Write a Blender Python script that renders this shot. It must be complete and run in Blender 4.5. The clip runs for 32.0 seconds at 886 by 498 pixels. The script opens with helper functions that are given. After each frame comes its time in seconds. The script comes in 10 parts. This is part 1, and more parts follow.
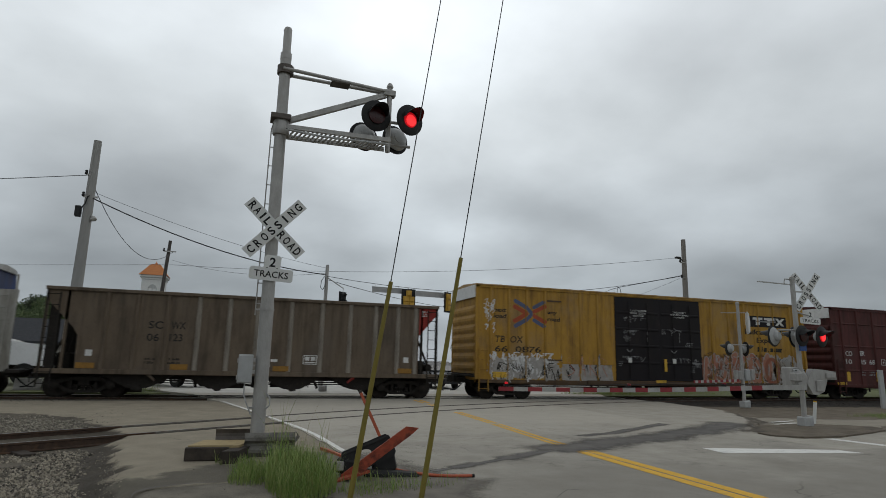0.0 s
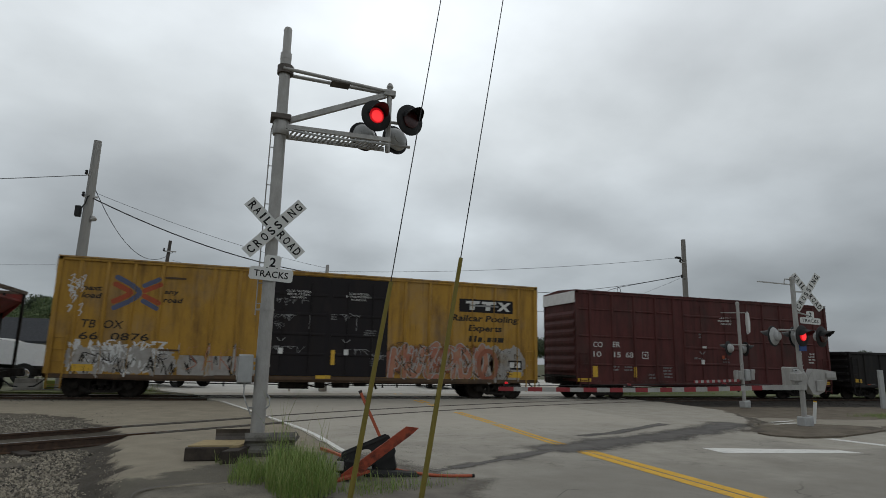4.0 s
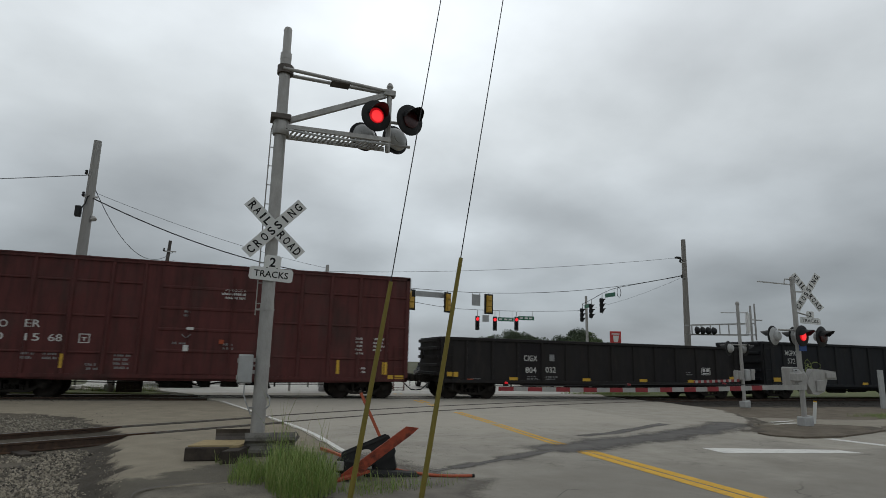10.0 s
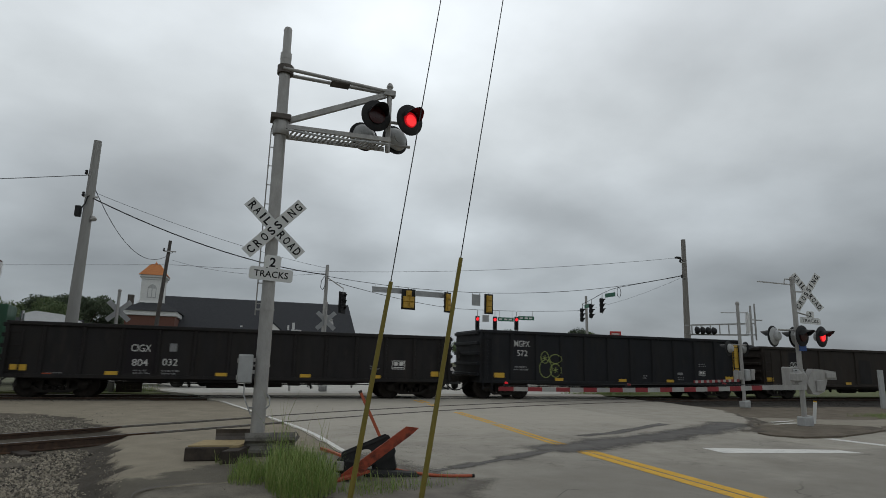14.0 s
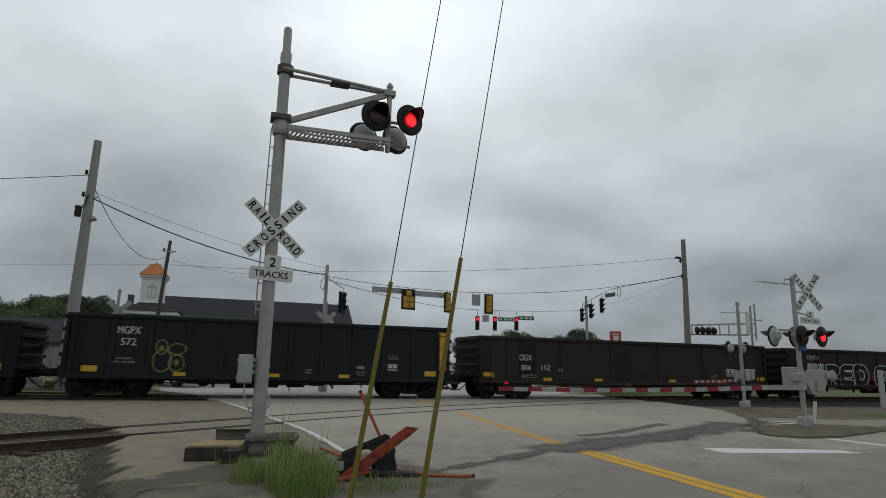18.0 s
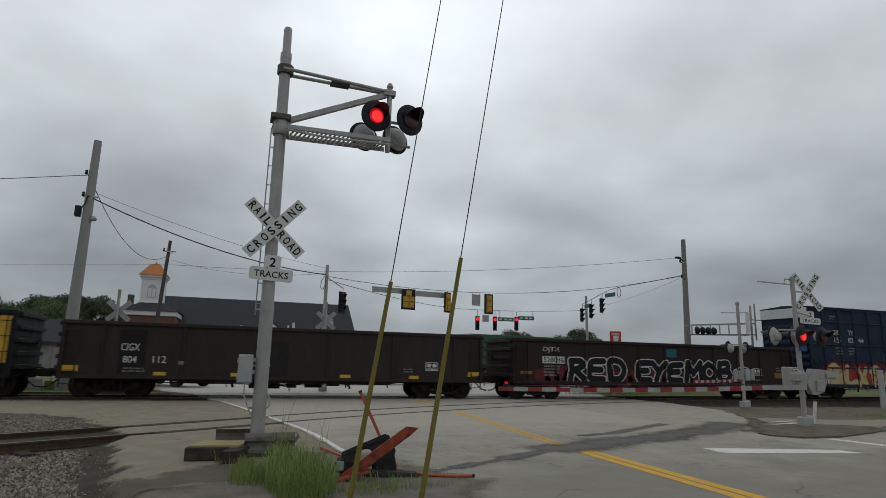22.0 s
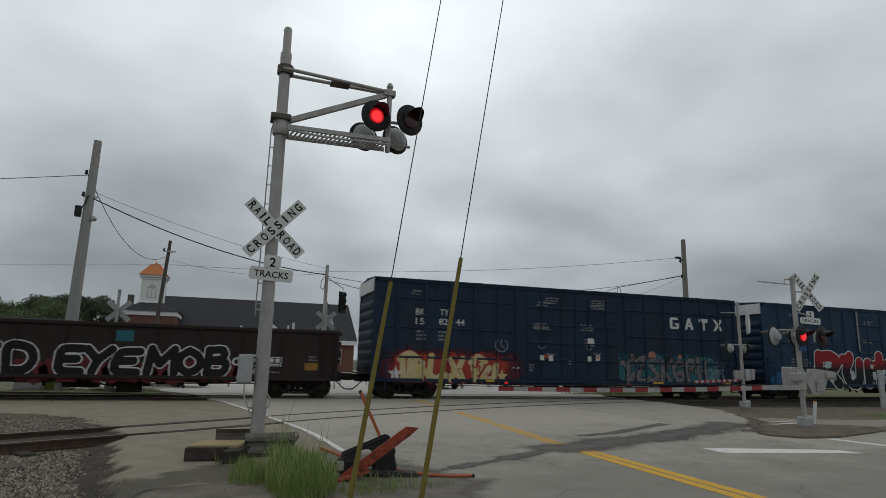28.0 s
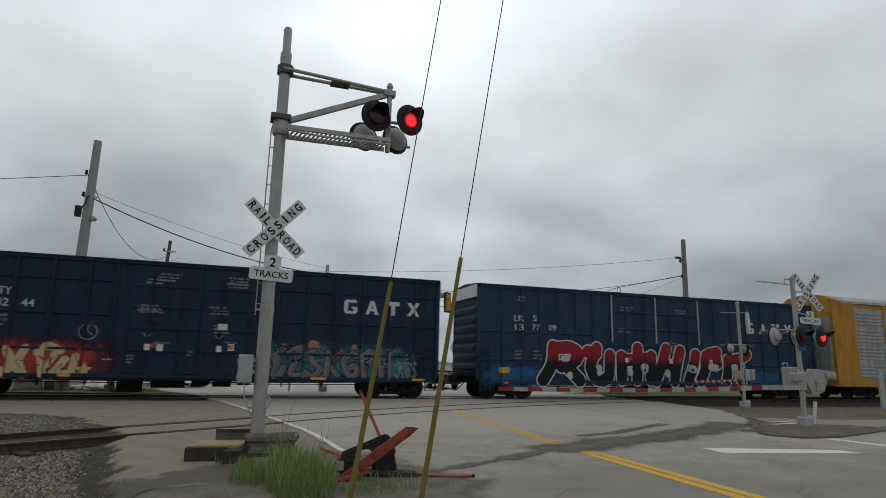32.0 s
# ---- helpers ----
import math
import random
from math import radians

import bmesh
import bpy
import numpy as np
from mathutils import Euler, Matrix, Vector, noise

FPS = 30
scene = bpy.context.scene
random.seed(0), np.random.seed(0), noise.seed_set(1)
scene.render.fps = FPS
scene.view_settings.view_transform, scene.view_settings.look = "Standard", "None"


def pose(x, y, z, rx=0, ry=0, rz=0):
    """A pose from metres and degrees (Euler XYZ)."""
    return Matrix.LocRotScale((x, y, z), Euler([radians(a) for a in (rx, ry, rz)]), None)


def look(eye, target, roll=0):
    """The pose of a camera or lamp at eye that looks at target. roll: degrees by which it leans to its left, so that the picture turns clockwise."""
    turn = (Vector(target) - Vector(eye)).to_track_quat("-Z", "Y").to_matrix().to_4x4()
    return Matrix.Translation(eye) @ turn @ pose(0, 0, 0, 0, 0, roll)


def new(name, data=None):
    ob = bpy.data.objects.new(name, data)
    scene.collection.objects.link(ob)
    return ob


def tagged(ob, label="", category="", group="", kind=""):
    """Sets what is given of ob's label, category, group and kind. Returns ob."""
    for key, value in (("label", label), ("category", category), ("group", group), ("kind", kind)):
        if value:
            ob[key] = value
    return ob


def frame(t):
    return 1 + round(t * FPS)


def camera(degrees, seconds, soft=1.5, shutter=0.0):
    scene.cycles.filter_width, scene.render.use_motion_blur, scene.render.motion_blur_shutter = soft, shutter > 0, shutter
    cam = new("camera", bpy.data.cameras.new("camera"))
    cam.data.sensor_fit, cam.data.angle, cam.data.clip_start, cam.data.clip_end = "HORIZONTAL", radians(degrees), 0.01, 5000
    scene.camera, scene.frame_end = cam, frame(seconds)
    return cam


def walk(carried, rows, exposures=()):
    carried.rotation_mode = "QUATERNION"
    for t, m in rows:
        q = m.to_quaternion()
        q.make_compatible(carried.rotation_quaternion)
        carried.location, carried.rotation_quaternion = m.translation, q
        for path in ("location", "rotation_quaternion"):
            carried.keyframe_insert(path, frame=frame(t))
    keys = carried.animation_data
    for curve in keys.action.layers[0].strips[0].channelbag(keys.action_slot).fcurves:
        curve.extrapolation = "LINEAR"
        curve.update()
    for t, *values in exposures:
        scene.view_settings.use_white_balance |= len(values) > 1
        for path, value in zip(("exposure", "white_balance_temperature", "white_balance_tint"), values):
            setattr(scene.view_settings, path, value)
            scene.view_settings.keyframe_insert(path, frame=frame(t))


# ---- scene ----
# ---- camera ----
cam = camera(73.57, 32.0, soft=0.75, shutter=0.5)
EYE = (0.0, 0.0, 1.57)
VIEW = look(EYE, (0.31336, 0.93099, 1.75722), 1.331)
walk(cam, [(0.0, VIEW), (32.0, VIEW)], exposures=[(0.0, 0.0), (11.0, 0.0), (13.0, -0.08), (28.0, -0.09), (30.5, -0.02), (32.0, 0.0)])


# ---- world and light ----
def make_world():
    w = bpy.data.worlds.new("overcast_sky")
    scene.world = w
    w.use_nodes = True
    nt = w.node_tree
    nt.nodes.clear()
    n, l = nt.nodes.new, nt.links.new
    out, bg = n("ShaderNodeOutputWorld"), n("ShaderNodeBackground")
    sky = n("ShaderNodeTexSky")
    sky.sky_type, sky.sun_disc = "NISHITA", False
    sky.sun_elevation, sky.sun_rotation = radians(55), radians(20)
    tc, sep = n("ShaderNodeTexCoord"), n("ShaderNodeSeparateXYZ")
    l(tc.outputs["Generated"], sep.inputs[0])
    # flat layers of cloud: direction divided by height
    up = n("ShaderNodeMath"); up.operation = "MAXIMUM"; up.inputs[1].default_value = 0.0
    l(sep.outputs["Z"], up.inputs[0])
    off = n("ShaderNodeMath"); off.operation = "ADD"; off.inputs[1].default_value = 0.34
    l(up.outputs[0], off.inputs[0])
    div = n("ShaderNodeVectorMath"); div.operation = "DIVIDE"
    comb = n("ShaderNodeCombineXYZ")
    for i in range(3):
        l(off.outputs[0], comb.inputs[i])
    l(tc.outputs["Generated"], div.inputs[0]); l(comb.outputs[0], div.inputs[1])
    drift = n("ShaderNodeVectorMath"); drift.operation = "ADD"; drift.inputs[1].default_value = (0.25, 0.0, 0.0)
    l(div.outputs[0], drift.inputs[0])
    big, small = n("ShaderNodeTexNoise"), n("ShaderNodeTexNoise")
    for node, sc, det in ((big, 1.5, 2.0), (small, 3.6, 6.0)):
        l(drift.outputs[0], node.inputs["Vector"])
        node.inputs["Scale"].default_value, node.inputs["Detail"].default_value = sc, det
        node.inputs["Roughness"].default_value = 0.5
    # brighter overhead, heavier near the skyline
    ramp = n("ShaderNodeValToRGB")
    ramp.color_ramp.interpolation = "EASE"
    e = ramp.color_ramp.elements
    e[0].position, e[0].color = 0.0, (0.30, 0.33, 0.36, 1)
    e[1].position, e[1].color = 1.0, (0.40, 0.42, 0.44, 1)
    for pos, c in ((0.10, (0.33, 0.365, 0.39, 1)), (0.22, (0.47, 0.512, 0.54, 1)), (0.38, (0.63, 0.675, 0.70, 1)), (0.54, (0.78, 0.83, 0.865, 1)), (0.72, (0.50, 0.53, 0.55, 1))):
        x = e.new(pos); x.color = c
    l(up.outputs[0], ramp.inputs[0])
    cl = n("ShaderNodeMapRange")
    l(big.outputs["Fac"], cl.inputs["Value"])
    cl.inputs["From Min"].default_value, cl.inputs["From Max"].default_value = 0.3, 0.7
    cl.inputs["To Min"].default_value, cl.inputs["To Max"].default_value = 0.76, 1.24
    cs = n("ShaderNodeMapRange")
    l(small.outputs["Fac"], cs.inputs["Value"])
    cs.inputs["From Min"].default_value, cs.inputs["From Max"].default_value = 0.3, 0.7
    cs.inputs["To Min"].default_value, cs.inputs["To Max"].default_value = 0.9, 1.1
    mul = n("ShaderNodeMath"); mul.operation = "MULTIPLY"
    l(cl.outputs[0], mul.inputs[0]); l(cs.outputs[0], mul.inputs[1])
    # the cloud is thinner towards one side
    side = n("ShaderNodeVectorMath"); side.operation = "DOT_PRODUCT"
    side.inputs[1].default_value = (0.40, 0.86, 0.31)
    l(tc.outputs["Generated"], side.inputs[0])
    thin = n("ShaderNodeMapRange"); thin.interpolation_type = "SMOOTHSTEP"
    l(side.outputs["Value"], thin.inputs["Value"])
    thin.inputs["From Min"].default_value, thin.inputs["From Max"].default_value = 0.84, 1.0
    thin.inputs["To Min"].default_value, thin.inputs["To Max"].default_value = 0.93, 1.12
    both = n("ShaderNodeMath"); both.operation = "MULTIPLY"
    l(mul.outputs[0], both.inputs[0]); l(thin.outputs[0], both.inputs[1])
    col = n("ShaderNodeVectorMath"); col.operation = "SCALE"
    l(ramp.outputs[0], col.inputs[0]); l(both.outputs[0], col.inputs["Scale"])
    mix = n("ShaderNodeMix"); mix.data_type = "RGBA"
    mix.inputs["Factor"].default_value = 0.96
    dim = n("ShaderNodeVectorMath"); dim.operation = "SCALE"; dim.inputs["Scale"].default_value = 0.08
    l(sky.outputs[0], dim.inputs[0])
    l(dim.outputs[0], mix.inputs["A"]); l(col.outputs[0], mix.inputs["B"])
    l(mix.outputs["Result"], bg.inputs["Color"])
    bg.inputs["Strength"].default_value = 1.0
    l(bg.outputs[0], out.inputs[0])


make_world()
sun = new("sun", bpy.data.lights.new("sun", "SUN"))
sun.data.energy, sun.data.angle, sun.data.color = 0.25, radians(30), (1.0, 0.97, 0.93)
sun.matrix_world = look((0, 0, 50), (-8, -12, 28))


# ---- materials ----
def mk(name, col, col2=None, scale=6.0, rough=0.7, metal=0.0, bump=0.15, fine=60.0, stain=None, stain_scale=0.8, stain_at=0.58, streak=1.0, vary=0.0, emit=0.0, grain=0.35, grime=None):
    """Two scales of noise between col and col2, stains of a third colour, and fine relief."""
    m = bpy.data.materials.new(name)
    m.use_nodes = True
    nt = m.node_tree
    n, l = nt.nodes.new, nt.links.new
    b = nt.nodes["Principled BSDF"]
    b.inputs["Roughness"].default_value, b.inputs["Metallic"].default_value = rough, metal
    b.inputs["Specular IOR Level"].default_value = 0.5 if rough < 0.55 else 0.22
    tc = n("ShaderNodeTexCoord")
    mp = n("ShaderNodeMapping")
    mp.inputs["Scale"].default_value = (1, 1, streak)
    l(tc.outputs["Object"], mp.inputs["Vector"])
    col2 = col2 or tuple(c * 0.8 for c in col)
    n1, n2 = n("ShaderNodeTexNoise"), n("ShaderNodeTexNoise")
    for node, sc, det in ((n1, scale, 6.0), (n2, fine, 3.0)):
        l(mp.outputs[0], node.inputs["Vector"])
        node.inputs["Scale"].default_value, node.inputs["Detail"].default_value = sc, det
        node.inputs["Roughness"].default_value = 0.6
    add = n("ShaderNodeMath"); add.operation = "MULTIPLY_ADD"
    l(n2.outputs["Fac"], add.inputs[0]); add.inputs[1].default_value = grain; l(n1.outputs["Fac"], add.inputs[2])
    rng = n("ShaderNodeMapRange")
    l(add.outputs[0], rng.inputs["Value"])
    rng.inputs["From Min"].default_value, rng.inputs["From Max"].default_value = 0.3 + 0.45 * grain, 0.7 + 0.55 * grain
    mix = n("ShaderNodeMix"); mix.data_type = "RGBA"
    mix.inputs["A"].default_value, mix.inputs["B"].default_value = (*col, 1), (*col2, 1)
    l(rng.outputs[0], mix.inputs["Factor"])
    res = mix.outputs["Result"]
    if stain:
        n3 = n("ShaderNodeTexNoise")
        l(mp.outputs[0], n3.inputs["Vector"])
        n3.inputs["Scale"].default_value, n3.inputs["Detail"].default_value = stain_scale, 8.0
        n3.inputs["Roughness"].default_value = 0.65
        r3 = n("ShaderNodeMapRange")
        l(n3.outputs["Fac"], r3.inputs["Value"])
        r3.inputs["From Min"].default_value, r3.inputs["From Max"].default_value = stain_at, stain_at + 0.16
        r3.inputs["To Max"].default_value = 0.8
        m3 = n("ShaderNodeMix"); m3.data_type = "RGBA"
        l(r3.outputs[0], m3.inputs["Factor"]); l(res, m3.inputs["A"])
        m3.inputs["B"].default_value = (*stain, 1)
        res = m3.outputs["Result"]
    if grime:
        # long run-off streaks and sooty patches of one colour
        for size, squeeze, at, most in ((5.0, 0.07, 0.55, 0.55), (1.1, 0.5, 0.54, 0.5), (14.0, 0.8, 0.66, 0.7)):
            mg = n("ShaderNodeMapping")
            mg.inputs["Scale"].default_value = (1, 1, squeeze)
            mg.inputs["Location"].default_value = (size * 3.3, 0, size)
            l(tc.outputs["Object"], mg.inputs["Vector"])
            ng = n("ShaderNodeTexNoise")
            l(mg.outputs[0], ng.inputs["Vector"])
            ng.inputs["Scale"].default_value, ng.inputs["Detail"].default_value, ng.inputs["Roughness"].default_value = size, 6.0, 0.65
            rg = n("ShaderNodeMapRange")
            l(ng.outputs["Fac"], rg.inputs["Value"])
            rg.inputs["From Min"].default_value, rg.inputs["From Max"].default_value, rg.inputs["To Max"].default_value = at - 0.06, at + 0.14, most
            gm = n("ShaderNodeMix"); gm.data_type = "RGBA"
            l(rg.outputs[0], gm.inputs["Factor"]); l(res, gm.inputs["A"])
            gm.inputs["B"].default_value = (*grime, 1)
            res = gm.outputs["Result"]
    if vary:
        for kind in ("ShaderNodeObjectInfo",):
            oi = n(kind)
            r4 = n("ShaderNodeMapRange")
            l(oi.outputs["Random"], r4.inputs["Value"])
            r4.inputs["To Min"].default_value, r4.inputs["To Max"].default_value = 1 - vary, 1 + vary
            v = n("ShaderNodeVectorMath"); v.operation = "SCALE"
            l(res, v.inputs[0]); l(r4.outputs[0], v.inputs["Scale"])
            res = v.outputs[0]
    l(res, b.inputs["Base Color"])
    rr = n("ShaderNodeMapRange")
    l(n1.outputs["Fac"], rr.inputs["Value"])
    rr.inputs["To Min"].default_value, rr.inputs["To Max"].default_value = max(0.05, rough - 0.12), min(1.0, rough + 0.12)
    l(rr.outputs[0], b.inputs["Roughness"])
    if bump:
        bp = n("ShaderNodeBump")
        bp.inputs["Strength"].default_value, bp.inputs["Distance"].default_value = bump, 0.02
        l(add.outputs[0], bp.inputs["Height"]); l(bp.outputs[0], b.inputs["Normal"])
    if emit:
        b.inputs["Emission Color"].default_value = (*col, 1)
        b.inputs["Emission Strength"].default_value = emit
    return m


def glow(name, col, strength):
    m = bpy.data.materials.new(name)
    m.use_nodes = True
    b = m.node_tree.nodes["Principled BSDF"]
    b.inputs["Base Color"].default_value = (*col, 1)
    b.inputs["Emission Color"].default_value = (*col, 1)
    b.inputs["Emission Strength"].default_value = strength
    return m


def islands(name, col, col2, rough=0.85):
    """Many small loose pieces in one mesh, each with its own tint."""
    m = bpy.data.materials.new(name)
    m.use_nodes = True
    nt = m.node_tree
    b = nt.nodes["Principled BSDF"]
    g = nt.nodes.new("ShaderNodeNewGeometry")
    mix = nt.nodes.new("ShaderNodeMix"); mix.data_type = "RGBA"
    mix.inputs["A"].default_value, mix.inputs["B"].default_value = (*col, 1), (*col2, 1)
    nt.links.new(g.outputs["Random Per Island"], mix.inputs["Factor"])
    nt.links.new(mix.outputs["Result"], b.inputs["Base Color"])
    b.inputs["Roughness"].default_value = rough
    return m


ASPHALT = mk("worn_asphalt", (0.392, 0.365, 0.313), (0.275, 0.255, 0.217), 1.6, 0.9, bump=0.35, fine=70, grain=0.9, stain=(0.26, 0.242, 0.207), stain_scale=0.33, stain_at=0.52)


def cracked(m, size, width, dark, spots, zones=()):
    """Fine branching cracks and small dark spots over a paved surface; zones: (from, to, tone) along y."""
    nt = m.node_tree
    n, l = nt.nodes.new, nt.links.new
    b = nt.nodes["Principled BSDF"]
    src = b.inputs["Base Color"].links[0].from_socket
    tc, warp, mixv = n("ShaderNodeTexCoord"), n("ShaderNodeTexNoise"), n("ShaderNodeVectorMath")
    l(tc.outputs["Object"], warp.inputs["Vector"])
    warp.inputs["Scale"].default_value, warp.inputs["Detail"].default_value = 1.3, 6.0
    mixv.operation = "MULTIPLY_ADD"
    mixv.inputs[1].default_value = (1.1, 1.1, 0)
    l(warp.outputs["Color"], mixv.inputs[0]); l(tc.outputs["Object"], mixv.inputs[2])
    res = src
    gate, where = n("ShaderNodeTexNoise"), n("ShaderNodeMapRange")
    l(tc.outputs["Object"], gate.inputs["Vector"])
    gate.inputs["Scale"].default_value, gate.inputs["Detail"].default_value = 0.5, 3.0
    l(gate.outputs["Fac"], where.inputs["Value"])
    where.inputs["From Min"].default_value, where.inputs["From Max"].default_value = 0.5, 0.64
    vor, edge, both = n("ShaderNodeTexVoronoi"), n("ShaderNodeMapRange"), n("ShaderNodeMath")
    vor.feature = "DISTANCE_TO_EDGE"
    vor.inputs["Scale"].default_value = size
    l(mixv.outputs[0], vor.inputs["Vector"]); l(vor.outputs["Distance"], edge.inputs["Value"])
    edge.inputs["From Min"].default_value, edge.inputs["From Max"].default_value = 0.0, width
    edge.inputs["To Min"].default_value, edge.inputs["To Max"].default_value = 0.7, 0.0
    both.operation = "MULTIPLY"
    l(edge.outputs[0], both.inputs[0]); l(where.outputs[0], both.inputs[1])
    spot, sr = n("ShaderNodeTexNoise"), n("ShaderNodeMapRange")
    l(tc.outputs["Object"], spot.inputs["Vector"])
    spot.inputs["Scale"].default_value, spot.inputs["Detail"].default_value, spot.inputs["Roughness"].default_value = 3.3, 8.0, 0.7
    l(spot.outputs["Fac"], sr.inputs["Value"])
    sr.inputs["From Min"].default_value, sr.inputs["From Max"].default_value, sr.inputs["To Max"].default_value = 0.6, 0.78, spots
    sep, haze, mud = n("ShaderNodeSeparateXYZ"), n("ShaderNodeTexNoise"), n("ShaderNodeMath")
    l(tc.outputs["Object"], sep.inputs[0]); l(tc.outputs["Object"], haze.inputs["Vector"])
    haze.inputs["Scale"].default_value, haze.inputs["Detail"].default_value, haze.inputs["Roughness"].default_value = 0.45, 6.0, 0.6
    mud.operation = "MULTIPLY_ADD"; mud.inputs[1].default_value = 9.0
    l(haze.outputs["Fac"], mud.inputs[0]); l(sep.outputs["Y"], mud.inputs[2])
    for lo, hi, tone in zones:
        r, mx = n("ShaderNodeMapRange"), n("ShaderNodeMix")
        r.interpolation_type = "SMOOTHSTEP"
        r.inputs["From Min"].default_value, r.inputs["From Max"].default_value, r.inputs["To Max"].default_value = lo, hi, 0.6
        mx.data_type = "RGBA"
        l(mud.outputs[0], r.inputs["Value"]); l(r.outputs[0], mx.inputs["Factor"]); l(res, mx.inputs["A"])
        mx.inputs["B"].default_value = (*tone, 1)
        res = mx.outputs["Result"]
    for fac in (both.outputs[0], sr.outputs[0]):
        mx = n("ShaderNodeMix"); mx.data_type = "RGBA"
        l(fac, mx.inputs["Factor"]); l(res, mx.inputs["A"])
        mx.inputs["B"].default_value = (*dark, 1)
        res = mx.outputs["Result"]
    l(res, b.inputs["Base Color"])


cracked(ASPHALT, 0.42, 0.006, (0.12, 0.11, 0.095), 0.55, ((15.0, 20.0, (0.47, 0.435, 0.37)), (14.8, 11.0, (0.205, 0.19, 0.163))))
APRON = mk("dusty_asphalt", (0.285, 0.25, 0.19), (0.205, 0.18, 0.138), 2.0, 0.92, bump=0.6, fine=60, grain=0.7, stain=(0.125, 0.11, 0.086), stain_scale=0.6, stain_at=0.56)
EARTH = mk("dirty_brown_earth", (0.175, 0.146, 0.112), (0.10, 0.083, 0.063), 5, 0.95, bump=0.7, fine=40, grain=0.8, stain=(0.2, 0.175, 0.14), stain_scale=1.2, stain_at=0.52)


def thin_spray(name, col, col2, gain=2.4, cloud_size=2.6):
    """Spray paint that thins out towards the edge of its cloud in fine droplets."""
    m = mk(name, col, col2, 2.2, 0.65, bump=0)
    nt = m.node_tree
    n, l = nt.nodes.new, nt.links.new
    at = n("ShaderNodeAttribute"); at.attribute_name = "spray"
    tc, dots, cloud = n("ShaderNodeTexCoord"), n("ShaderNodeTexNoise"), n("ShaderNodeTexNoise")
    for node, sc in ((dots, 26.0), (cloud, cloud_size)):
        l(tc.outputs["Object"], node.inputs["Vector"])
        node.inputs["Scale"].default_value, node.inputs["Detail"].default_value = sc, 3.0
    k = n("ShaderNodeMath"); k.operation = "MULTIPLY"; k.inputs[1].default_value = gain
    l(at.outputs["Fac"], k.inputs[0])
    a, b = n("ShaderNodeMath"), n("ShaderNodeMath")
    for node, src, amount in ((a, dots, 0.5), (b, cloud, 0.9)):
        node.operation = "MULTIPLY_ADD"
        l(src.outputs["Fac"], node.inputs[0]); node.inputs[1].default_value = amount
    l(k.outputs[0], a.inputs[2]); l(a.outputs[0], b.inputs[2])
    r = n("ShaderNodeMapRange"); r.interpolation_type = "SMOOTHSTEP"
    r.inputs["From Min"].default_value, r.inputs["From Max"].default_value = 0.75, 1.75
    l(b.outputs[0], r.inputs["Value"]); l(r.outputs[0], nt.nodes["Principled BSDF"].inputs["Alpha"])
    return m


def blended(name, layers, bump=0.5):
    """Ground whose surfaces run into one another. layers: (mask attribute, colour, colour 2, scale of the fringe); the first has no mask."""
    m = bpy.data.materials.new(name)
    m.use_nodes = True
    nt = m.node_tree
    n, l = nt.nodes.new, nt.links.new
    b = nt.nodes["Principled BSDF"]
    b.inputs["Roughness"].default_value, b.inputs["Specular IOR Level"].default_value = 0.92, 0.2
    tc = n("ShaderNodeTexCoord")
    tones = []
    for size, detail in ((1.6, 6.0), (70.0, 3.0)):
        t = n("ShaderNodeTexNoise")
        l(tc.outputs["Object"], t.inputs["Vector"])
        t.inputs["Scale"].default_value, t.inputs["Detail"].default_value, t.inputs["Roughness"].default_value = size, detail, 0.6
        tones.append(t)
    add = n("ShaderNodeMath"); add.operation = "MULTIPLY_ADD"
    l(tones[1].outputs["Fac"], add.inputs[0]); add.inputs[1].default_value = 0.9; l(tones[0].outputs["Fac"], add.inputs[2])
    rng = n("ShaderNodeMapRange")
    l(add.outputs[0], rng.inputs["Value"])
    rng.inputs["From Min"].default_value, rng.inputs["From Max"].default_value = 0.7, 1.2
    res = None
    for mask, c1, c2, fringe in layers:
        mix = n("ShaderNodeMix"); mix.data_type = "RGBA"
        mix.inputs["A"].default_value, mix.inputs["B"].default_value = (*c1, 1), (*c2, 1)
        l(rng.outputs[0], mix.inputs["Factor"])
        col = mix.outputs["Result"]
        if mask:
            at = n("ShaderNodeAttribute"); at.attribute_name = mask
            fr = n("ShaderNodeTexNoise")
            l(tc.outputs["Object"], fr.inputs["Vector"])
            fr.inputs["Scale"].default_value, fr.inputs["Detail"].default_value, fr.inputs["Roughness"].default_value = fringe, 8.0, 0.7
            sm = n("ShaderNodeMath"); sm.operation = "MULTIPLY_ADD"
            l(fr.outputs["Fac"], sm.inputs[0]); sm.inputs[1].default_value = 0.9; l(at.outputs["Fac"], sm.inputs[2])
            st = n("ShaderNodeMapRange"); st.interpolation_type = "SMOOTHSTEP"
            l(sm.outputs[0], st.inputs["Value"])
            st.inputs["From Min"].default_value, st.inputs["From Max"].default_value = 0.8, 1.1
            over = n("ShaderNodeMix"); over.data_type = "RGBA"
            l(st.outputs[0], over.inputs["Factor"]); l(res, over.inputs["A"]); l(col, over.inputs["B"])
            col = over.outputs["Result"]
        res = col
    l(res, b.inputs["Base Color"])
    bp = n("ShaderNodeBump")
    bp.inputs["Strength"].default_value, bp.inputs["Distance"].default_value = bump, 0.02
    l(add.outputs[0], bp.inputs["Height"]); l(bp.outputs[0], b.inputs["Normal"])
    return m


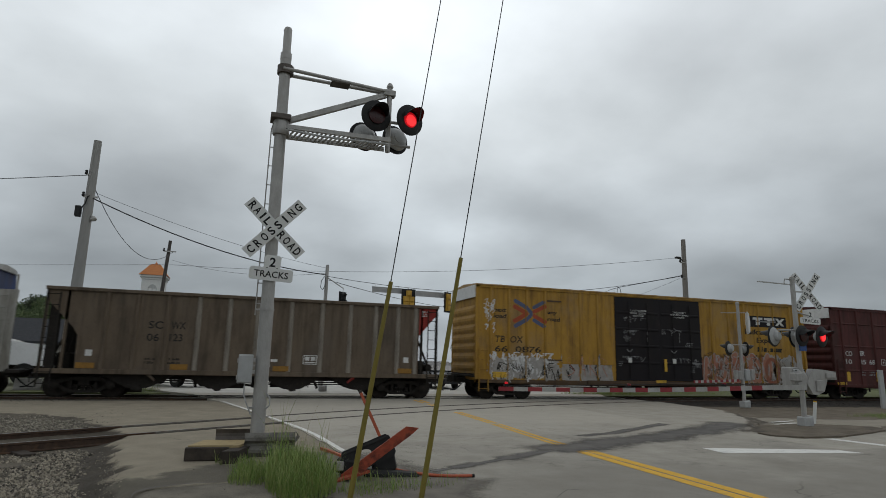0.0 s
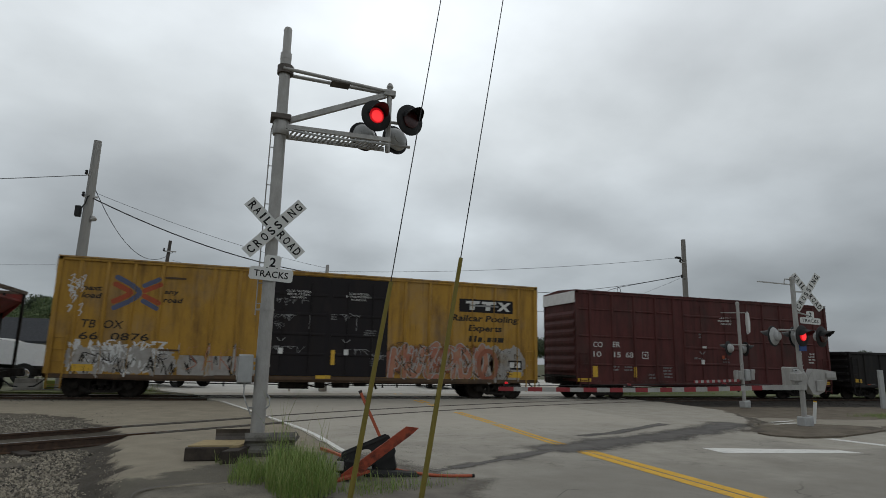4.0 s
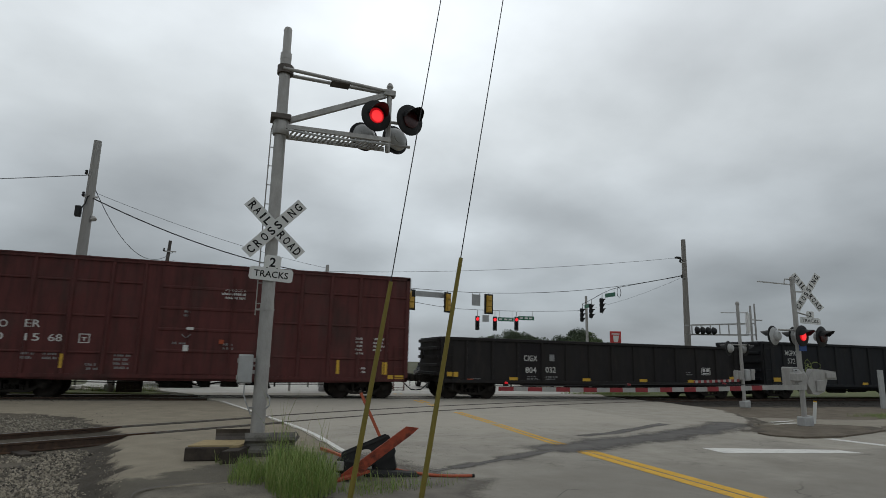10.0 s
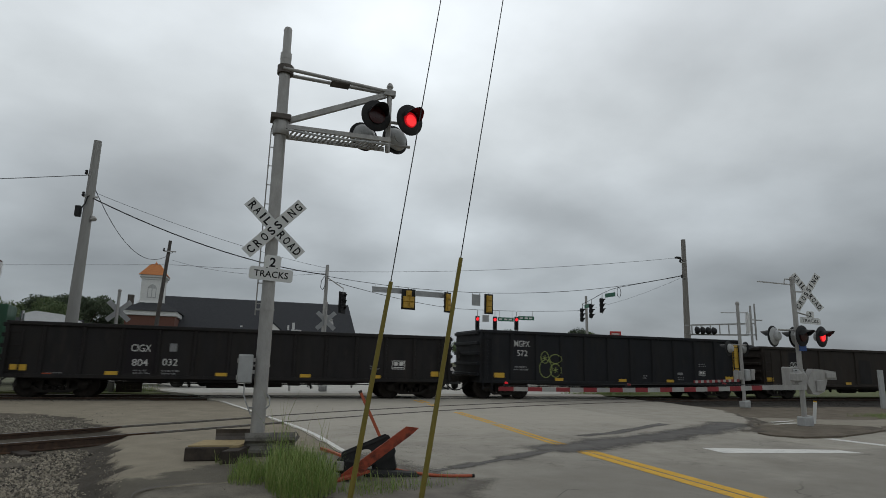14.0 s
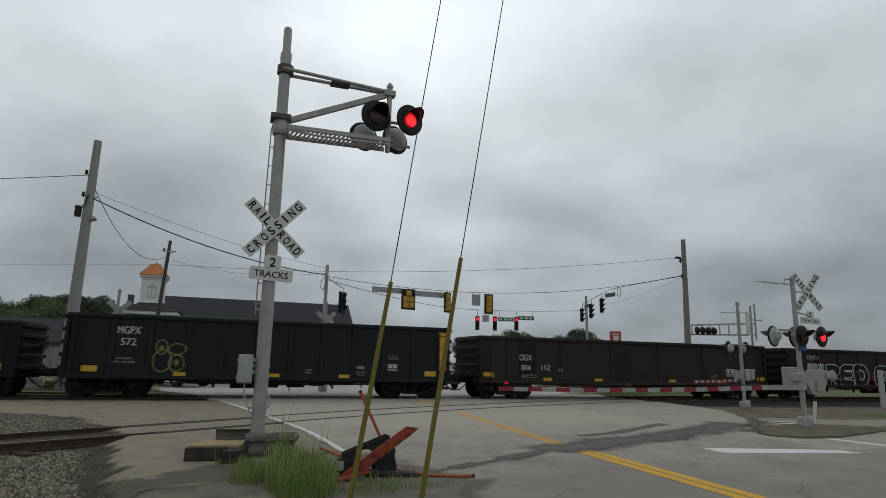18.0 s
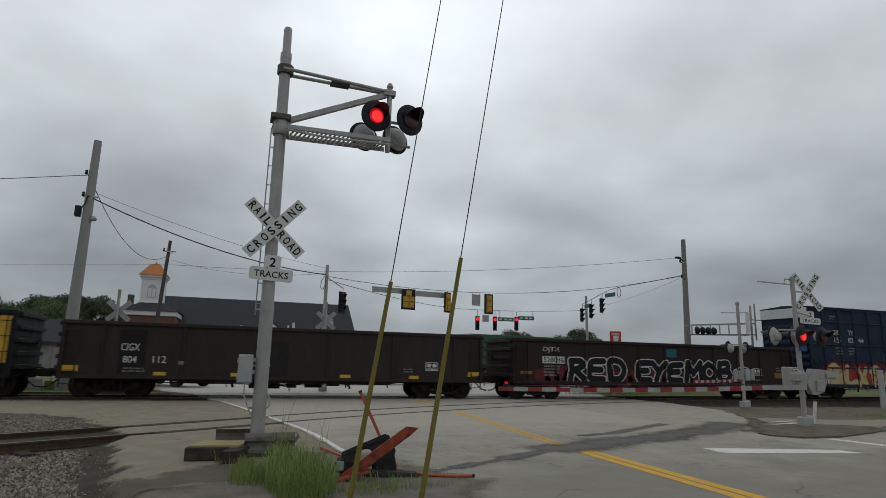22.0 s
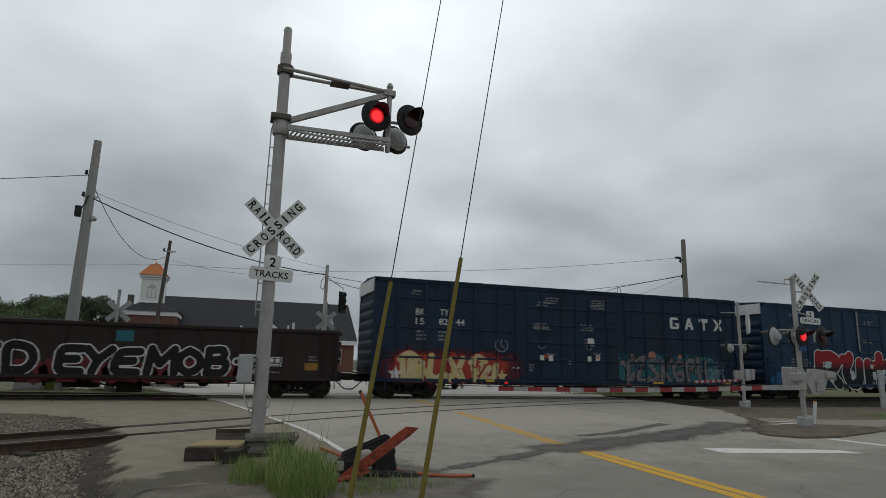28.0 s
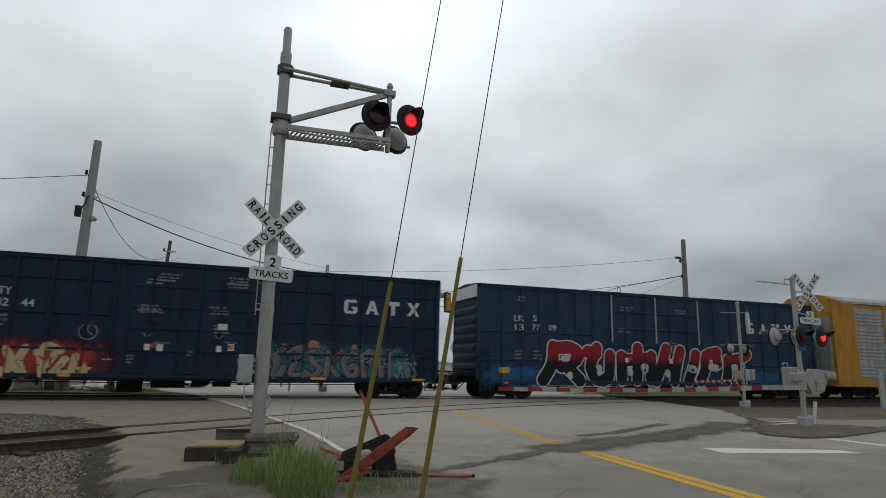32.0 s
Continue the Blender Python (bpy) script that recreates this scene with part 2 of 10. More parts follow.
CONCRETE = mk("concrete", (0.36, 0.35, 0.33), (0.26, 0.25, 0.235), 3.0, 0.9, stain=(0.17, 0.16, 0.15))
TAR = mk("crack_sealer", (0.085, 0.08, 0.071), (0.15, 0.141, 0.124), 5.0, 0.85, stain=(0.25, 0.233, 0.2), stain_scale=3.5, stain_at=0.56)
GROUND = mk("dry_earth", (0.13, 0.115, 0.085), (0.075, 0.085, 0.04), 0.5, 0.95, bump=0.5, stain=(0.06, 0.09, 0.03), stain_scale=0.25, stain_at=0.48)
LAWN = mk("mown_grass", (0.09, 0.12, 0.042), (0.15, 0.15, 0.07), 1.5, 0.95, bump=0.6)
BALLAST = mk("ballast_bed", (0.17, 0.148, 0.115), (0.035, 0.03, 0.025), 30, 0.95, bump=0.9, fine=40, stain=(0.06, 0.055, 0.05), stain_scale=0.7)
TARSMEAR = thin_spray("ragged_crack_sealer", (0.12, 0.11, 0.098), (0.075, 0.07, 0.063), 1.25, 5.0)
DIRTMARGIN = thin_spray("gritty_dirt_on_asphalt", (0.17, 0.15, 0.12), (0.09, 0.08, 0.064), 2.0)
DUSTYSTONES = islands("dusty_crushed_stone", (0.33, 0.3, 0.235), (0.085, 0.076, 0.06))
STONES = islands("crushed_stone", (0.37, 0.325, 0.25), (0.032, 0.028, 0.023))
# oily stone; the shade beside and under the train is in these colours
SHADEDBED = mk("oily_shaded_track_bed", (0.055, 0.047, 0.038), (0.018, 0.016, 0.014), 12, 0.95, bump=0.9, fine=40, stain=(0.09, 0.078, 0.06), stain_scale=0.9)
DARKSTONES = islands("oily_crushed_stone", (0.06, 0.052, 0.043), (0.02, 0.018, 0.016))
RAIL = mk("rusty_rail_steel", (0.10, 0.062, 0.042), (0.055, 0.04, 0.033), 9, 0.75, 0.3, stain=(0.16, 0.09, 0.05), stain_scale=3)
RAILTOP = mk("polished_rail_head", (0.22, 0.21, 0.20), (0.12, 0.11, 0.10), 12, 0.45, 0.8, bump=0.05)
TIE = mk("creosoted_timber", (0.065, 0.052, 0.042), (0.035, 0.03, 0.026), 8, 0.9, vary=0.2)
YELLOWLINE = mk("yellow_road_paint", (0.74, 0.43, 0.04), (0.62, 0.36, 0.05), 6, 0.75, stain=(0.32, 0.25, 0.12), stain_scale=6, stain_at=0.58)
WHITELINE = mk("white_road_paint", (0.8, 0.79, 0.75), (0.66, 0.65, 0.61), 7, 0.75, stain=(0.36, 0.345, 0.31), stain_scale=6, stain_at=0.58)
GALV = mk("galvanised_steel", (0.41, 0.4, 0.38), (0.31, 0.302, 0.288), 7, 0.55, 0.35, bump=0.08, stain=(0.24, 0.235, 0.22), stain_scale=2.2, streak=0.4)
ALUM = mk("grey_painted_metal", (0.42, 0.425, 0.42), (0.34, 0.345, 0.34), 5, 0.6, 0.1, bump=0.06, stain=(0.25, 0.24, 0.22), stain_scale=1.8)
GUARDSTEEL = mk("dull_weathered_steel", (0.2, 0.19, 0.172), (0.12, 0.113, 0.1), 6, 0.75, 0.1, bump=0.2, stain=(0.07, 0.062, 0.05), stain_scale=3.0, stain_at=0.5)
RUST = mk("rust_brown_plate", (0.14, 0.122, 0.108), (0.095, 0.085, 0.077), 10, 0.8)
SIGNWHITE = mk("white_sign_face", (0.66, 0.66, 0.64), (0.58, 0.58, 0.56), 3, 0.5, bump=0.03, stain=(0.45, 0.44, 0.40), stain_scale=2.5)
ARMWHITE = mk("dull_white_reflective", (0.40, 0.392, 0.375), (0.3, 0.295, 0.282), 5, 0.55, bump=0.03, stain=(0.3, 0.29, 0.27), stain_scale=2.0)
SIGNBACK = mk("bare_sign_back", (0.36, 0.365, 0.36), (0.30, 0.30, 0.30), 4, 0.5, 0.5, bump=0.03)
INK = mk("black_ink", (0.012, 0.012, 0.012), (0.02, 0.02, 0.02), 8, 0.6, bump=0)
LAMPBLACK = mk("black_lamp_housing", (0.016, 0.016, 0.017), (0.028, 0.028, 0.028), 8, 0.55, bump=0.05)
LENSDARK = mk("unlit_red_lens", (0.055, 0.008, 0.008), (0.035, 0.006, 0.006), 30, 0.3, bump=0.1)
LENSLIT = glow("lit_red_lens", (0.50, 0.006, 0.012), 0.55)
LENSHOT = glow("hot_middle_of_lit_lens", (0.95, 0.035, 0.04), 1.0)
REDLED = glow("red_signal_light", (0.9, 0.02, 0.03), 1.2)
REDPAINT = mk("red_reflective", (0.27, 0.018, 0.024), (0.2, 0.016, 0.02), 6, 0.5, bump=0.04)
WOODPOLE = mk("weathered_pole_wood", (0.27, 0.255, 0.235), (0.19, 0.178, 0.162), 14, 0.9, bump=0.35, streak=0.08)
DARKPOLE = mk("dark_pole_wood", (0.10, 0.09, 0.082), (0.06, 0.055, 0.05), 14, 0.9, bump=0.3, streak=0.08)
WIRE = mk("wire", (0.03, 0.03, 0.032), (0.04, 0.04, 0.04), 5, 0.7, bump=0)
GUYGUARD = mk("yellow_plastic_guard", (0.22, 0.175, 0.035), (0.16, 0.132, 0.032), 8, 0.6, stain=(0.17, 0.14, 0.045), stain_scale=4, streak=0.3)
TRUCKSTEEL = mk("grimy_black_steel", (0.017, 0.015, 0.013), (0.03, 0.026, 0.022), 8, 0.85, 0.0, stain=(0.05, 0.037, 0.027), stain_scale=3)
WHEEL = mk("brown_wheel_steel", (0.035, 0.028, 0.023), (0.02, 0.017, 0.015), 8, 0.7, 0.3)
RUBBER = mk("black_rubber", (0.018, 0.018, 0.018), (0.03, 0.03, 0.029), 10, 0.75)
ORANGE = mk("faded_orange_plastic", (0.48, 0.12, 0.06), (0.38, 0.095, 0.055), 9, 0.6, stain=(0.25, 0.07, 0.04), stain_scale=6)
REDBOARD = mk("rust_red_board", (0.36, 0.075, 0.038), (0.23, 0.05, 0.03), 12, 0.75, stain=(0.05, 0.028, 0.022), stain_scale=7, stain_at=0.5)
TANBOARD = mk("weathered_tan_board", (0.40, 0.31, 0.16), (0.31, 0.24, 0.13), 9, 0.85, stain=(0.2, 0.16, 0.1), stain_scale=4)
GLASS = mk("dark_window_glass", (0.02, 0.023, 0.027), (0.025, 0.03, 0.035), 2, 0.08, bump=0)
SIGNALYEL = mk("yellow_signal_housing", (0.50, 0.29, 0.03), (0.42, 0.25, 0.03), 6, 0.5, bump=0.04)
GREENSIGN = mk("green_sign_face", (0.02, 0.13, 0.075), (0.025, 0.115, 0.07), 4, 0.5, bump=0.02)
BLUESIGN = mk("blue_sign_face", (0.02, 0.07, 0.25), (0.025, 0.065, 0.22), 4, 0.5, bump=0.02)


# ---- mesh tools ----
class Shape:
    """Vertices and faces of one part."""
    fade = ()

    def __init__(self):
        self.v, self.f = [], []

    def add(self, verts, faces):
        k = len(self.v)
        self.v += [tuple(p) for p in verts]
        self.f += [tuple(k + i for i in f) for f in faces]
        return self

    def box(self, x0, x1, y0, y1, z0, z1, c=0.0):
        """A box, with its edges cut by c."""
        if c <= 0:
            v = [(x, y, z) for z in (z0, z1) for y in (y0, y1) for x in (x0, x1)]
            return self.add(v, [(0, 2, 3, 1), (4, 5, 7, 6), (0, 1, 5, 4), (2, 6, 7, 3), (0, 4, 6, 2), (1, 3, 7, 5)])
        bm = bmesh.new()
        bmesh.ops.create_cube(bm, size=1)
        for q in bm.verts:
            q.co = Vector((x0 + (q.co.x + 0.5) * (x1 - x0), y0 + (q.co.y + 0.5) * (y1 - y0), z0 + (q.co.z + 0.5) * (z1 - z0)))
        bmesh.ops.bevel(bm, geom=bm.edges[:], offset=c, segments=1, affect="EDGES")
        bm.verts.index_update()
        self.add([q.co[:] for q in bm.verts], [[q.index for q in f.verts] for f in bm.faces])
        bm.free()
        return self

    def rod(self, p0, p1, r0, r1=None, n=10):
        """A round bar from p0 to p1."""
        p0, p1 = Vector(p0), Vector(p1)
        r1 = r0 if r1 is None else r1
        d = (p1 - p0).normalized()
        a = d.orthogonal().normalized()
        b = d.cross(a)
        ring = [a * math.cos(i * math.tau / n) + b * math.sin(i * math.tau / n) for i in range(n)]
        v = [p0 + q * r0 for q in ring] + [p1 + q * r1 for q in ring]
        f = [(i, (i + 1) % n, n + (i + 1) % n, n + i) for i in range(n)]
        f += [tuple(range(n - 1, -1, -1)), tuple(range(n, 2 * n))]
        return self.add(v, f)

    def tube(self, pts, r, n=6):
        """One bent round bar through the points."""
        pts = [Vector(q) for q in pts]
        v, side = [], None
        for i, q in enumerate(pts):
            d = (pts[min(i + 1, len(pts) - 1)] - pts[max(i - 1, 0)]).normalized()
            side = d.orthogonal().normalized() if side is None else (side - d * side.dot(d)).normalized()
            up = d.cross(side)
            v += [q + (side * math.cos(k * math.tau / n) + up * math.sin(k * math.tau / n)) * r for k in range(n)]
        f = [(j * n + k, j * n + (k + 1) % n, (j + 1) * n + (k + 1) % n, (j + 1) * n + k) for j in range(len(pts) - 1) for k in range(n)]
        f += [tuple(range(n - 1, -1, -1)), tuple((len(pts) - 1) * n + k for k in range(n))]
        return self.add(v, f)

    def bar(self, p0, p1, w, h, up=(0, 0, 1)):
        """A square bar from p0 to p1, w wide and h high."""
        p0, p1 = Vector(p0), Vector(p1)
        d = (p1 - p0).normalized()
        s = d.cross(Vector(up)).normalized() * (w / 2)
        t = s.cross(d).normalized() * (h / 2)
        v = [p + i * s + j * t for p in (p0, p1) for i, j in ((-1, -1), (1, -1), (1, 1), (-1, 1))]
        return self.add(v, [(3, 2, 1, 0), (4, 5, 6, 7), (0, 1, 5, 4), (1, 2, 6, 5), (2, 3, 7, 6), (3, 0, 4, 7)])

    def prism(self, poly, axis, a, b):
        """A flat outline pushed along an axis from a to b. The outline's two numbers are the other axes in order."""
        def at(p, k):
            return {"x": (k, p[0], p[1]), "y": (p[0], k, p[1]), "z": (p[0], p[1], k)}[axis]
        n = len(poly)
        v = [at(p, a) for p in poly] + [at(p, b) for p in poly]
        f = [(i, (i + 1) % n, n + (i + 1) % n, n + i) for i in range(n)] + [tuple(range(n - 1, -1, -1)), tuple(range(n, 2 * n))]
        return self.add(v, f)

    def lathe(self, profile, p0, d, n=20):
        """Rings (distance along d, radius) round the axis through p0."""
        p0, d = Vector(p0), Vector(d).normalized()
        a = d.orthogonal().normalized()
        b = d.cross(a)
        v, f = [], []
        for h, r in profile:
            v += [p0 + d * h + (a * math.cos(i * math.tau / n) + b * math.sin(i * math.tau / n)) * r for i in range(n)]
        for k in range(len(profile) - 1):
            f += [(k * n + i, k * n + (i + 1) % n, (k + 1) * n + (i + 1) % n, (k + 1) * n + i) for i in range(n)]
        f += [tuple(range(n - 1, -1, -1)), tuple((len(profile) - 1) * n + i for i in range(n))]
        return self.add(v, f)

    def quad(self, a, b, c, d):
        return self.add([a, b, c, d], [(0, 1, 2, 3)])

    def closed(self):
        return self

    def turned(self, m):
        self.v = [tuple(m @ Vector(p)) for p in self.v]
        return self


def mesh_of(name, shape, material, smooth=0.0):
    me = bpy.data.meshes.new(name)
    me.from_pydata(shape.v, [], shape.f)
    bm = bmesh.new()
    bm.from_mesh(me)
    bmesh.ops.recalc_face_normals(bm, faces=bm.faces[:])
    if smooth:
        for f in bm.faces:
            f.smooth = True
        for e in bm.edges:
            if len(e.link_faces) == 2 and e.calc_face_angle(0) > radians(smooth):
                e.smooth = False
    bm.to_mesh(me)
    bm.free()
    if shape.fade:
        me.attributes.new("spray", "FLOAT", "POINT").data.foreach_set("value", shape.fade)
    me.materials.append(material)
    return me


def part(name, shape, material, parent, label="", smooth=0.0):
    shape = shape.closed()
    ob = new(name, mesh_of(name, shape, material, smooth))
    ob.parent = parent
    return tagged(ob, label)


def repeat(ob, n_or_offsets, parent=None):
    """Copies of a part on the same mesh, shifted by each offset."""
    for o in n_or_offsets:
        c = new(ob.name.split(".")[0], ob.data)
        c.parent = parent or ob.parent
        c.location = Vector(ob.location) + Vector(o)
        if "label" in ob:
            c["label"] = ob["label"]


def thing(name, label, category, m=None, group="", kind=""):
    ob = new(name)
    ob.matrix_world = m or Matrix()
    ob.empty_display_size = 0.2
    return tagged(ob, label, category, group, kind)


def ground_part(name, shape, material, label, category):
    return tagged(new(name, mesh_of(name, shape, material)), label, category, "", "structure")


_fonts = {}


def letters(name, text, material, parent, x, y, z, height, width=None, slant=0.0, fat=0.0, depth=0.004, label="", m=None, centre=False, face=-1):
    """Lettering that faces -y (or +y with face=1), its lower left corner at x, z, on the plane y."""
    cu = bpy.data.curves.new("lettering", "FONT")
    cu.body, cu.extrude, cu.offset, cu.resolution_u = text, 0.0, fat, 3
    ob = bpy.data.objects.new("lettering", cu)
    scene.collection.objects.link(ob)
    dg = bpy.context.evaluated_depsgraph_get()
    dg.update()
    src = bpy.data.meshes.new_from_object(ob.evaluated_get(dg))
    bpy.data.objects.remove(ob)
    co = np.array([v.co[:] for v in src.vertices])
    fs = [tuple(p.vertices) for p in src.polygons]
    bpy.data.meshes.remove(src)
    lo, hi = co.min(0), co.max(0)
    k = height / (hi[1] - lo[1])
    kx = width / (hi[0] - lo[0]) if width else k
    u = (co[:, 0] - lo[0]) * kx
    w = (co[:, 1] - lo[1]) * k
    if centre:
        u = u - (hi[0] - lo[0]) * kx / 2
        w = w - height / 2
    u = u + slant * w
    s = Shape()
    s.add([(x + (a if face < 0 else -a), y + face * depth, z + b) for a, b in zip(u, w)], fs)
    me = bpy.data.meshes.new(name)
    me.from_pydata(s.v if m is None else [tuple(m @ Vector(p)) for p in s.v], [], s.f)
    me.materials.append(material)
    o = new(name, me)
    o.parent = parent
    return tagged(o, label)


def wire_between(name, a, b, sag, r, label, n=14, parent=None):
    pts = []
    for i in range(n + 1):
        t = i / n
        p = Vector(a).lerp(Vector(b), t)
        p.z -= sag * 4 * t * (1 - t)
        pts.append(p)
    s = Shape().tube(pts, r, 5)
    ob = new(name, mesh_of(name, s, WIRE))
    if parent:
        ob.parent = parent
        return ob
    return tagged(ob, label, "wire")


# ---- ground ----
def ragged(poly, seed, amount=0.12, step=0.22):
    """An outline with a crumbled edge where it is near."""
    out = []
    for (ax, ay), (bx, by) in zip(poly, poly[1:] + poly[:1]):
        d = math.hypot(bx - ax, by - ay)
        n = max(1, int(d / step)) if d < 12 else 1
        for i in range(n):
            t = i / n
            x, y = ax + (bx - ax) * t, ay + (by - ay) * t
            k = amount * (noise.noise((x * 1.3, y * 1.3, seed)) + 0.6 * noise.noise((x * 4.1, y * 4.1, seed))) if n > 1 else 0
            out.append((x + (by - ay) / d * k, y - (bx - ax) / d * k))
    return out


def slab(name, poly, top, thick, material, label, category):
    return ground_part(name, Shape().prism(poly, "z", top - thick, top), material, label, category)


def catmull(pts, step=0.5):
    """A smooth line through the points."""
    out = []
    p = [Vector(q) for q in pts]
    p = [2 * p[0] - p[1]] + p + [2 * p[-1] - p[-2]]
    for i in range(1, len(p) - 2):
        n = max(2, int((p[i + 1] - p[i]).length / step))
        for k in range(n):
            t = k / n
            out.append(0.5 * (2 * p[i] + (p[i + 1] - p[i - 1]) * t + (2 * p[i - 1] - 5 * p[i] + 4 * p[i + 1] - p[i + 2]) * t * t + (3 * p[i] - p[i - 1] - 3 * p[i + 1] + p[i + 2]) * t ** 3))
    out.append(p[-2])
    return out


slab("ground", [(-2500, -2500), (2500, -2500), (2500, 2500), (-2500, 2500)], -0.2, 0.5, GROUND, "flat dry earth and patchy grass round the crossing", "ground")
EDGE = [(1.95, -40), (1.88, 6.0), (1.84, 10.6), (1.5, 14.2), (0.5, 19.3), (-0.5, 23.5), (-1.7, 28.0), (-3.6, 31.0), (-4.6, 33.2)]
slab("road", ragged(EDGE, 2, 0.08)[:-1] + [EDGE[-1], (24.0, 42.2), (20.5, 31.5), (18.4, 27.5), (18.5, 24.3), (11.9, 24.3), (11.9, 9.4), (15.2, 9.4), (15.2, -40)], -0.012, 0.14, ASPHALT, "worn grey asphalt road over the railway crossing", "road")


def signed(poly, gx, gy):
    """Distance to an outline, positive inside it."""
    d, inside = np.full(gx.shape, 1e9), np.zeros(gx.shape, bool)
    for (ax, ay), (bx, by) in zip(poly, poly[1:] + poly[:1]):
        dx, dy = bx - ax, by - ay
        t = np.clip(((gx - ax) * dx + (gy - ay) * dy) / (dx * dx + dy * dy), 0, 1)
        d = np.minimum(d, np.hypot(gx - ax - t * dx, gy - ay - t * dy))
        if dy:
            inside ^= ((ay > gy) != (by > gy)) & (gx < ax + (gy - ay) * dx / dy)
    return np.where(inside, d, -d)


def ground_sheet(name, xs, ys, masks, height, material, label, category):
    """A fine sheet of ground with its masks as attributes. masks: name -> function of the two grids."""
    gx, gy = np.meshgrid(xs, ys)
    w = 0.07 * (np.sin(gx * 2.9 + 1.3 * np.sin(gy * 2.1)) + np.sin(gy * 3.7 + gx * 1.1) + 0.6 * np.sin(gx * 9.1 - gy * 7.7))
    z = height(gx, gy, w)
    r, c = gx.shape
    v = np.stack([gx, gy, z], -1).reshape(-1, 3)
    k = np.arange(r * c).reshape(r, c)
    f = np.stack([k[:-1, :-1], k[:-1, 1:], k[1:, 1:], k[1:, :-1]], -1).reshape(-1, 4)
    me = bpy.data.meshes.new(name)
    me.from_pydata(v.tolist(), [], f.tolist())
    for key, fn in masks.items():
        a = me.attributes.new(key, "FLOAT", "POINT")
        a.data.foreach_set("value", np.clip(fn(gx, gy, w), 0, 1).astype(np.float32).ravel())
    me.materials.append(material)
    for p in me.polygons:
        p.use_smooth = True
    return tagged(new(name, me), label, category, "", "structure")


def crumbled(gy):
    return np.interp(gy, (4, 7.0, 7.9, 8.85, 9.9, 11.3, 12.65, 14.1, 15.9, 16.9, 18.2, 18.7, 19.3, 19.8, 20.4), (-0.8, -0.9, -1.11, -1.41, -1.67, -1.95, -2.07, -2.28, -2.83, -3.19, -3.65, -4.2, -5.1, -6.2, -14))


def sunken(gx, gy):
    """Depth by which the stones lie lower along the near siding."""
    return 0.085 * np.clip((14.4 + 0.657 * (gx + 3.95) - gy) / 0.8, 0, 1)


SLABEDGE = [(-0.6, 3.0), (-0.98, 8.14), (-0.67, 8.41), (0.0, 8.56), (0.3, 8.7), (1.1, 8.9), (2.3, 9.0), (2.3, 3.0)]
DAMPEDGE = [(-1.2, 8.0), (-1.36, 8.6), (-1.3, 9.0), (-0.95, 9.1), (-0.75, 9.5), (-0.35, 10.0), (0.4, 10.1), (1.3, 9.6), (1.3, 8.9), (0.3, 8.75), (-0.6, 8.45)]
APRONMIX = blended("dusty_apron_and_stony_dirt", [
    ("", (0.17, 0.148, 0.115), (0.05, 0.043, 0.035), 3),
    ("dirt", (0.045, 0.039, 0.031), (0.088, 0.076, 0.06), 9),
    ("apron", (0.335, 0.295, 0.224), (0.235, 0.206, 0.157), 7),
    ("damp", (0.155, 0.14, 0.11), (0.105, 0.094, 0.074), 4),
    ("slab", (0.26, 0.236, 0.19), (0.10, 0.09, 0.073), 14)], 0.7)
cracked(APRONMIX, 0.5, 0.007, (0.12, 0.108, 0.086), 0.4)
ground_sheet("pavement", np.arange(-9.0, 2.3, 0.075), np.arange(3.5, 24.2, 0.075), {
    "apron": lambda x, y, w: 0.5 + (x - crumbled(y) - 0.18 * (y < 15) + 1.5 * w) / 0.5,
    "dirt": lambda x, y, w: (1.05 - np.abs(x - crumbled(y) + 0.2 + w) / 0.85) * np.clip((17.6 - y) / 1.5, 0, 1),
    "damp": lambda x, y, w: 0.5 + (signed(DAMPEDGE, x, y) + w) / 0.8,
    "slab": lambda x, y, w: 0.5 + signed(SLABEDGE, x, y) / 0.12},
    lambda x, y, w: -0.095 - sunken(x, y) + (0.063 + sunken(x, y)) * np.clip(0.65 + (x - crumbled(y) + w) / 0.7, 0, 1) ** 2 + 0.03 * w * np.clip(-(x - crumbled(y)), 0, 1),
    APRONMIX, "dusty patched asphalt apron crumbling into stony dirt", "pavement")
ROADRIM = [(11.0, 8.0), (11.0, 26), (18.45, 26), (18.6, 23.0), (17.8, 18.8), (15.6, 15.2), (13.9, 13.9), (12.75, 12.6), (12.42, 11.6), (12.85, 11.1), (14.0, 11.05), (15.9, 11.65), (17.2, 12.15), (20, 13.2), (20, 8.0)]
PATHRIM = [(14.4, 14.2), (15.8, 14.3), (17.4, 13.7), (18.2, 12.7), (20, 13.0), (40, 12.6), (40, 15.2), (19.5, 15.4), (17.4, 16.3), (16.4, 16.6)]
ISLERIM = [(13.0, 12.7), (12.5, 12.0), (12.42, 11.5), (12.85, 11.12), (14.0, 11.1), (15.9, 11.7), (17.2, 12.2), (18.0, 12.8), (17.3, 13.6), (16.2, 14.1), (15.2, 14.1), (14.2, 13.8)]
SHOULDERMIX = blended("road_edge_and_brown_earth", [
    ("", (0.20, 0.168, 0.128), (0.105, 0.088, 0.066), 3),
    ("path", (0.33, 0.298, 0.24), (0.24, 0.216, 0.175), 4),
    ("asphalt", (0.43, 0.4, 0.342), (0.315, 0.292, 0.248), 6),
    ("grit", (0.06, 0.052, 0.042), (0.14, 0.12, 0.094), 10),
    # near-black strip by the rails: oily bed plus painted train shade
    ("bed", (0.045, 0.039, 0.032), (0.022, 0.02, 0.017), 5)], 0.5)
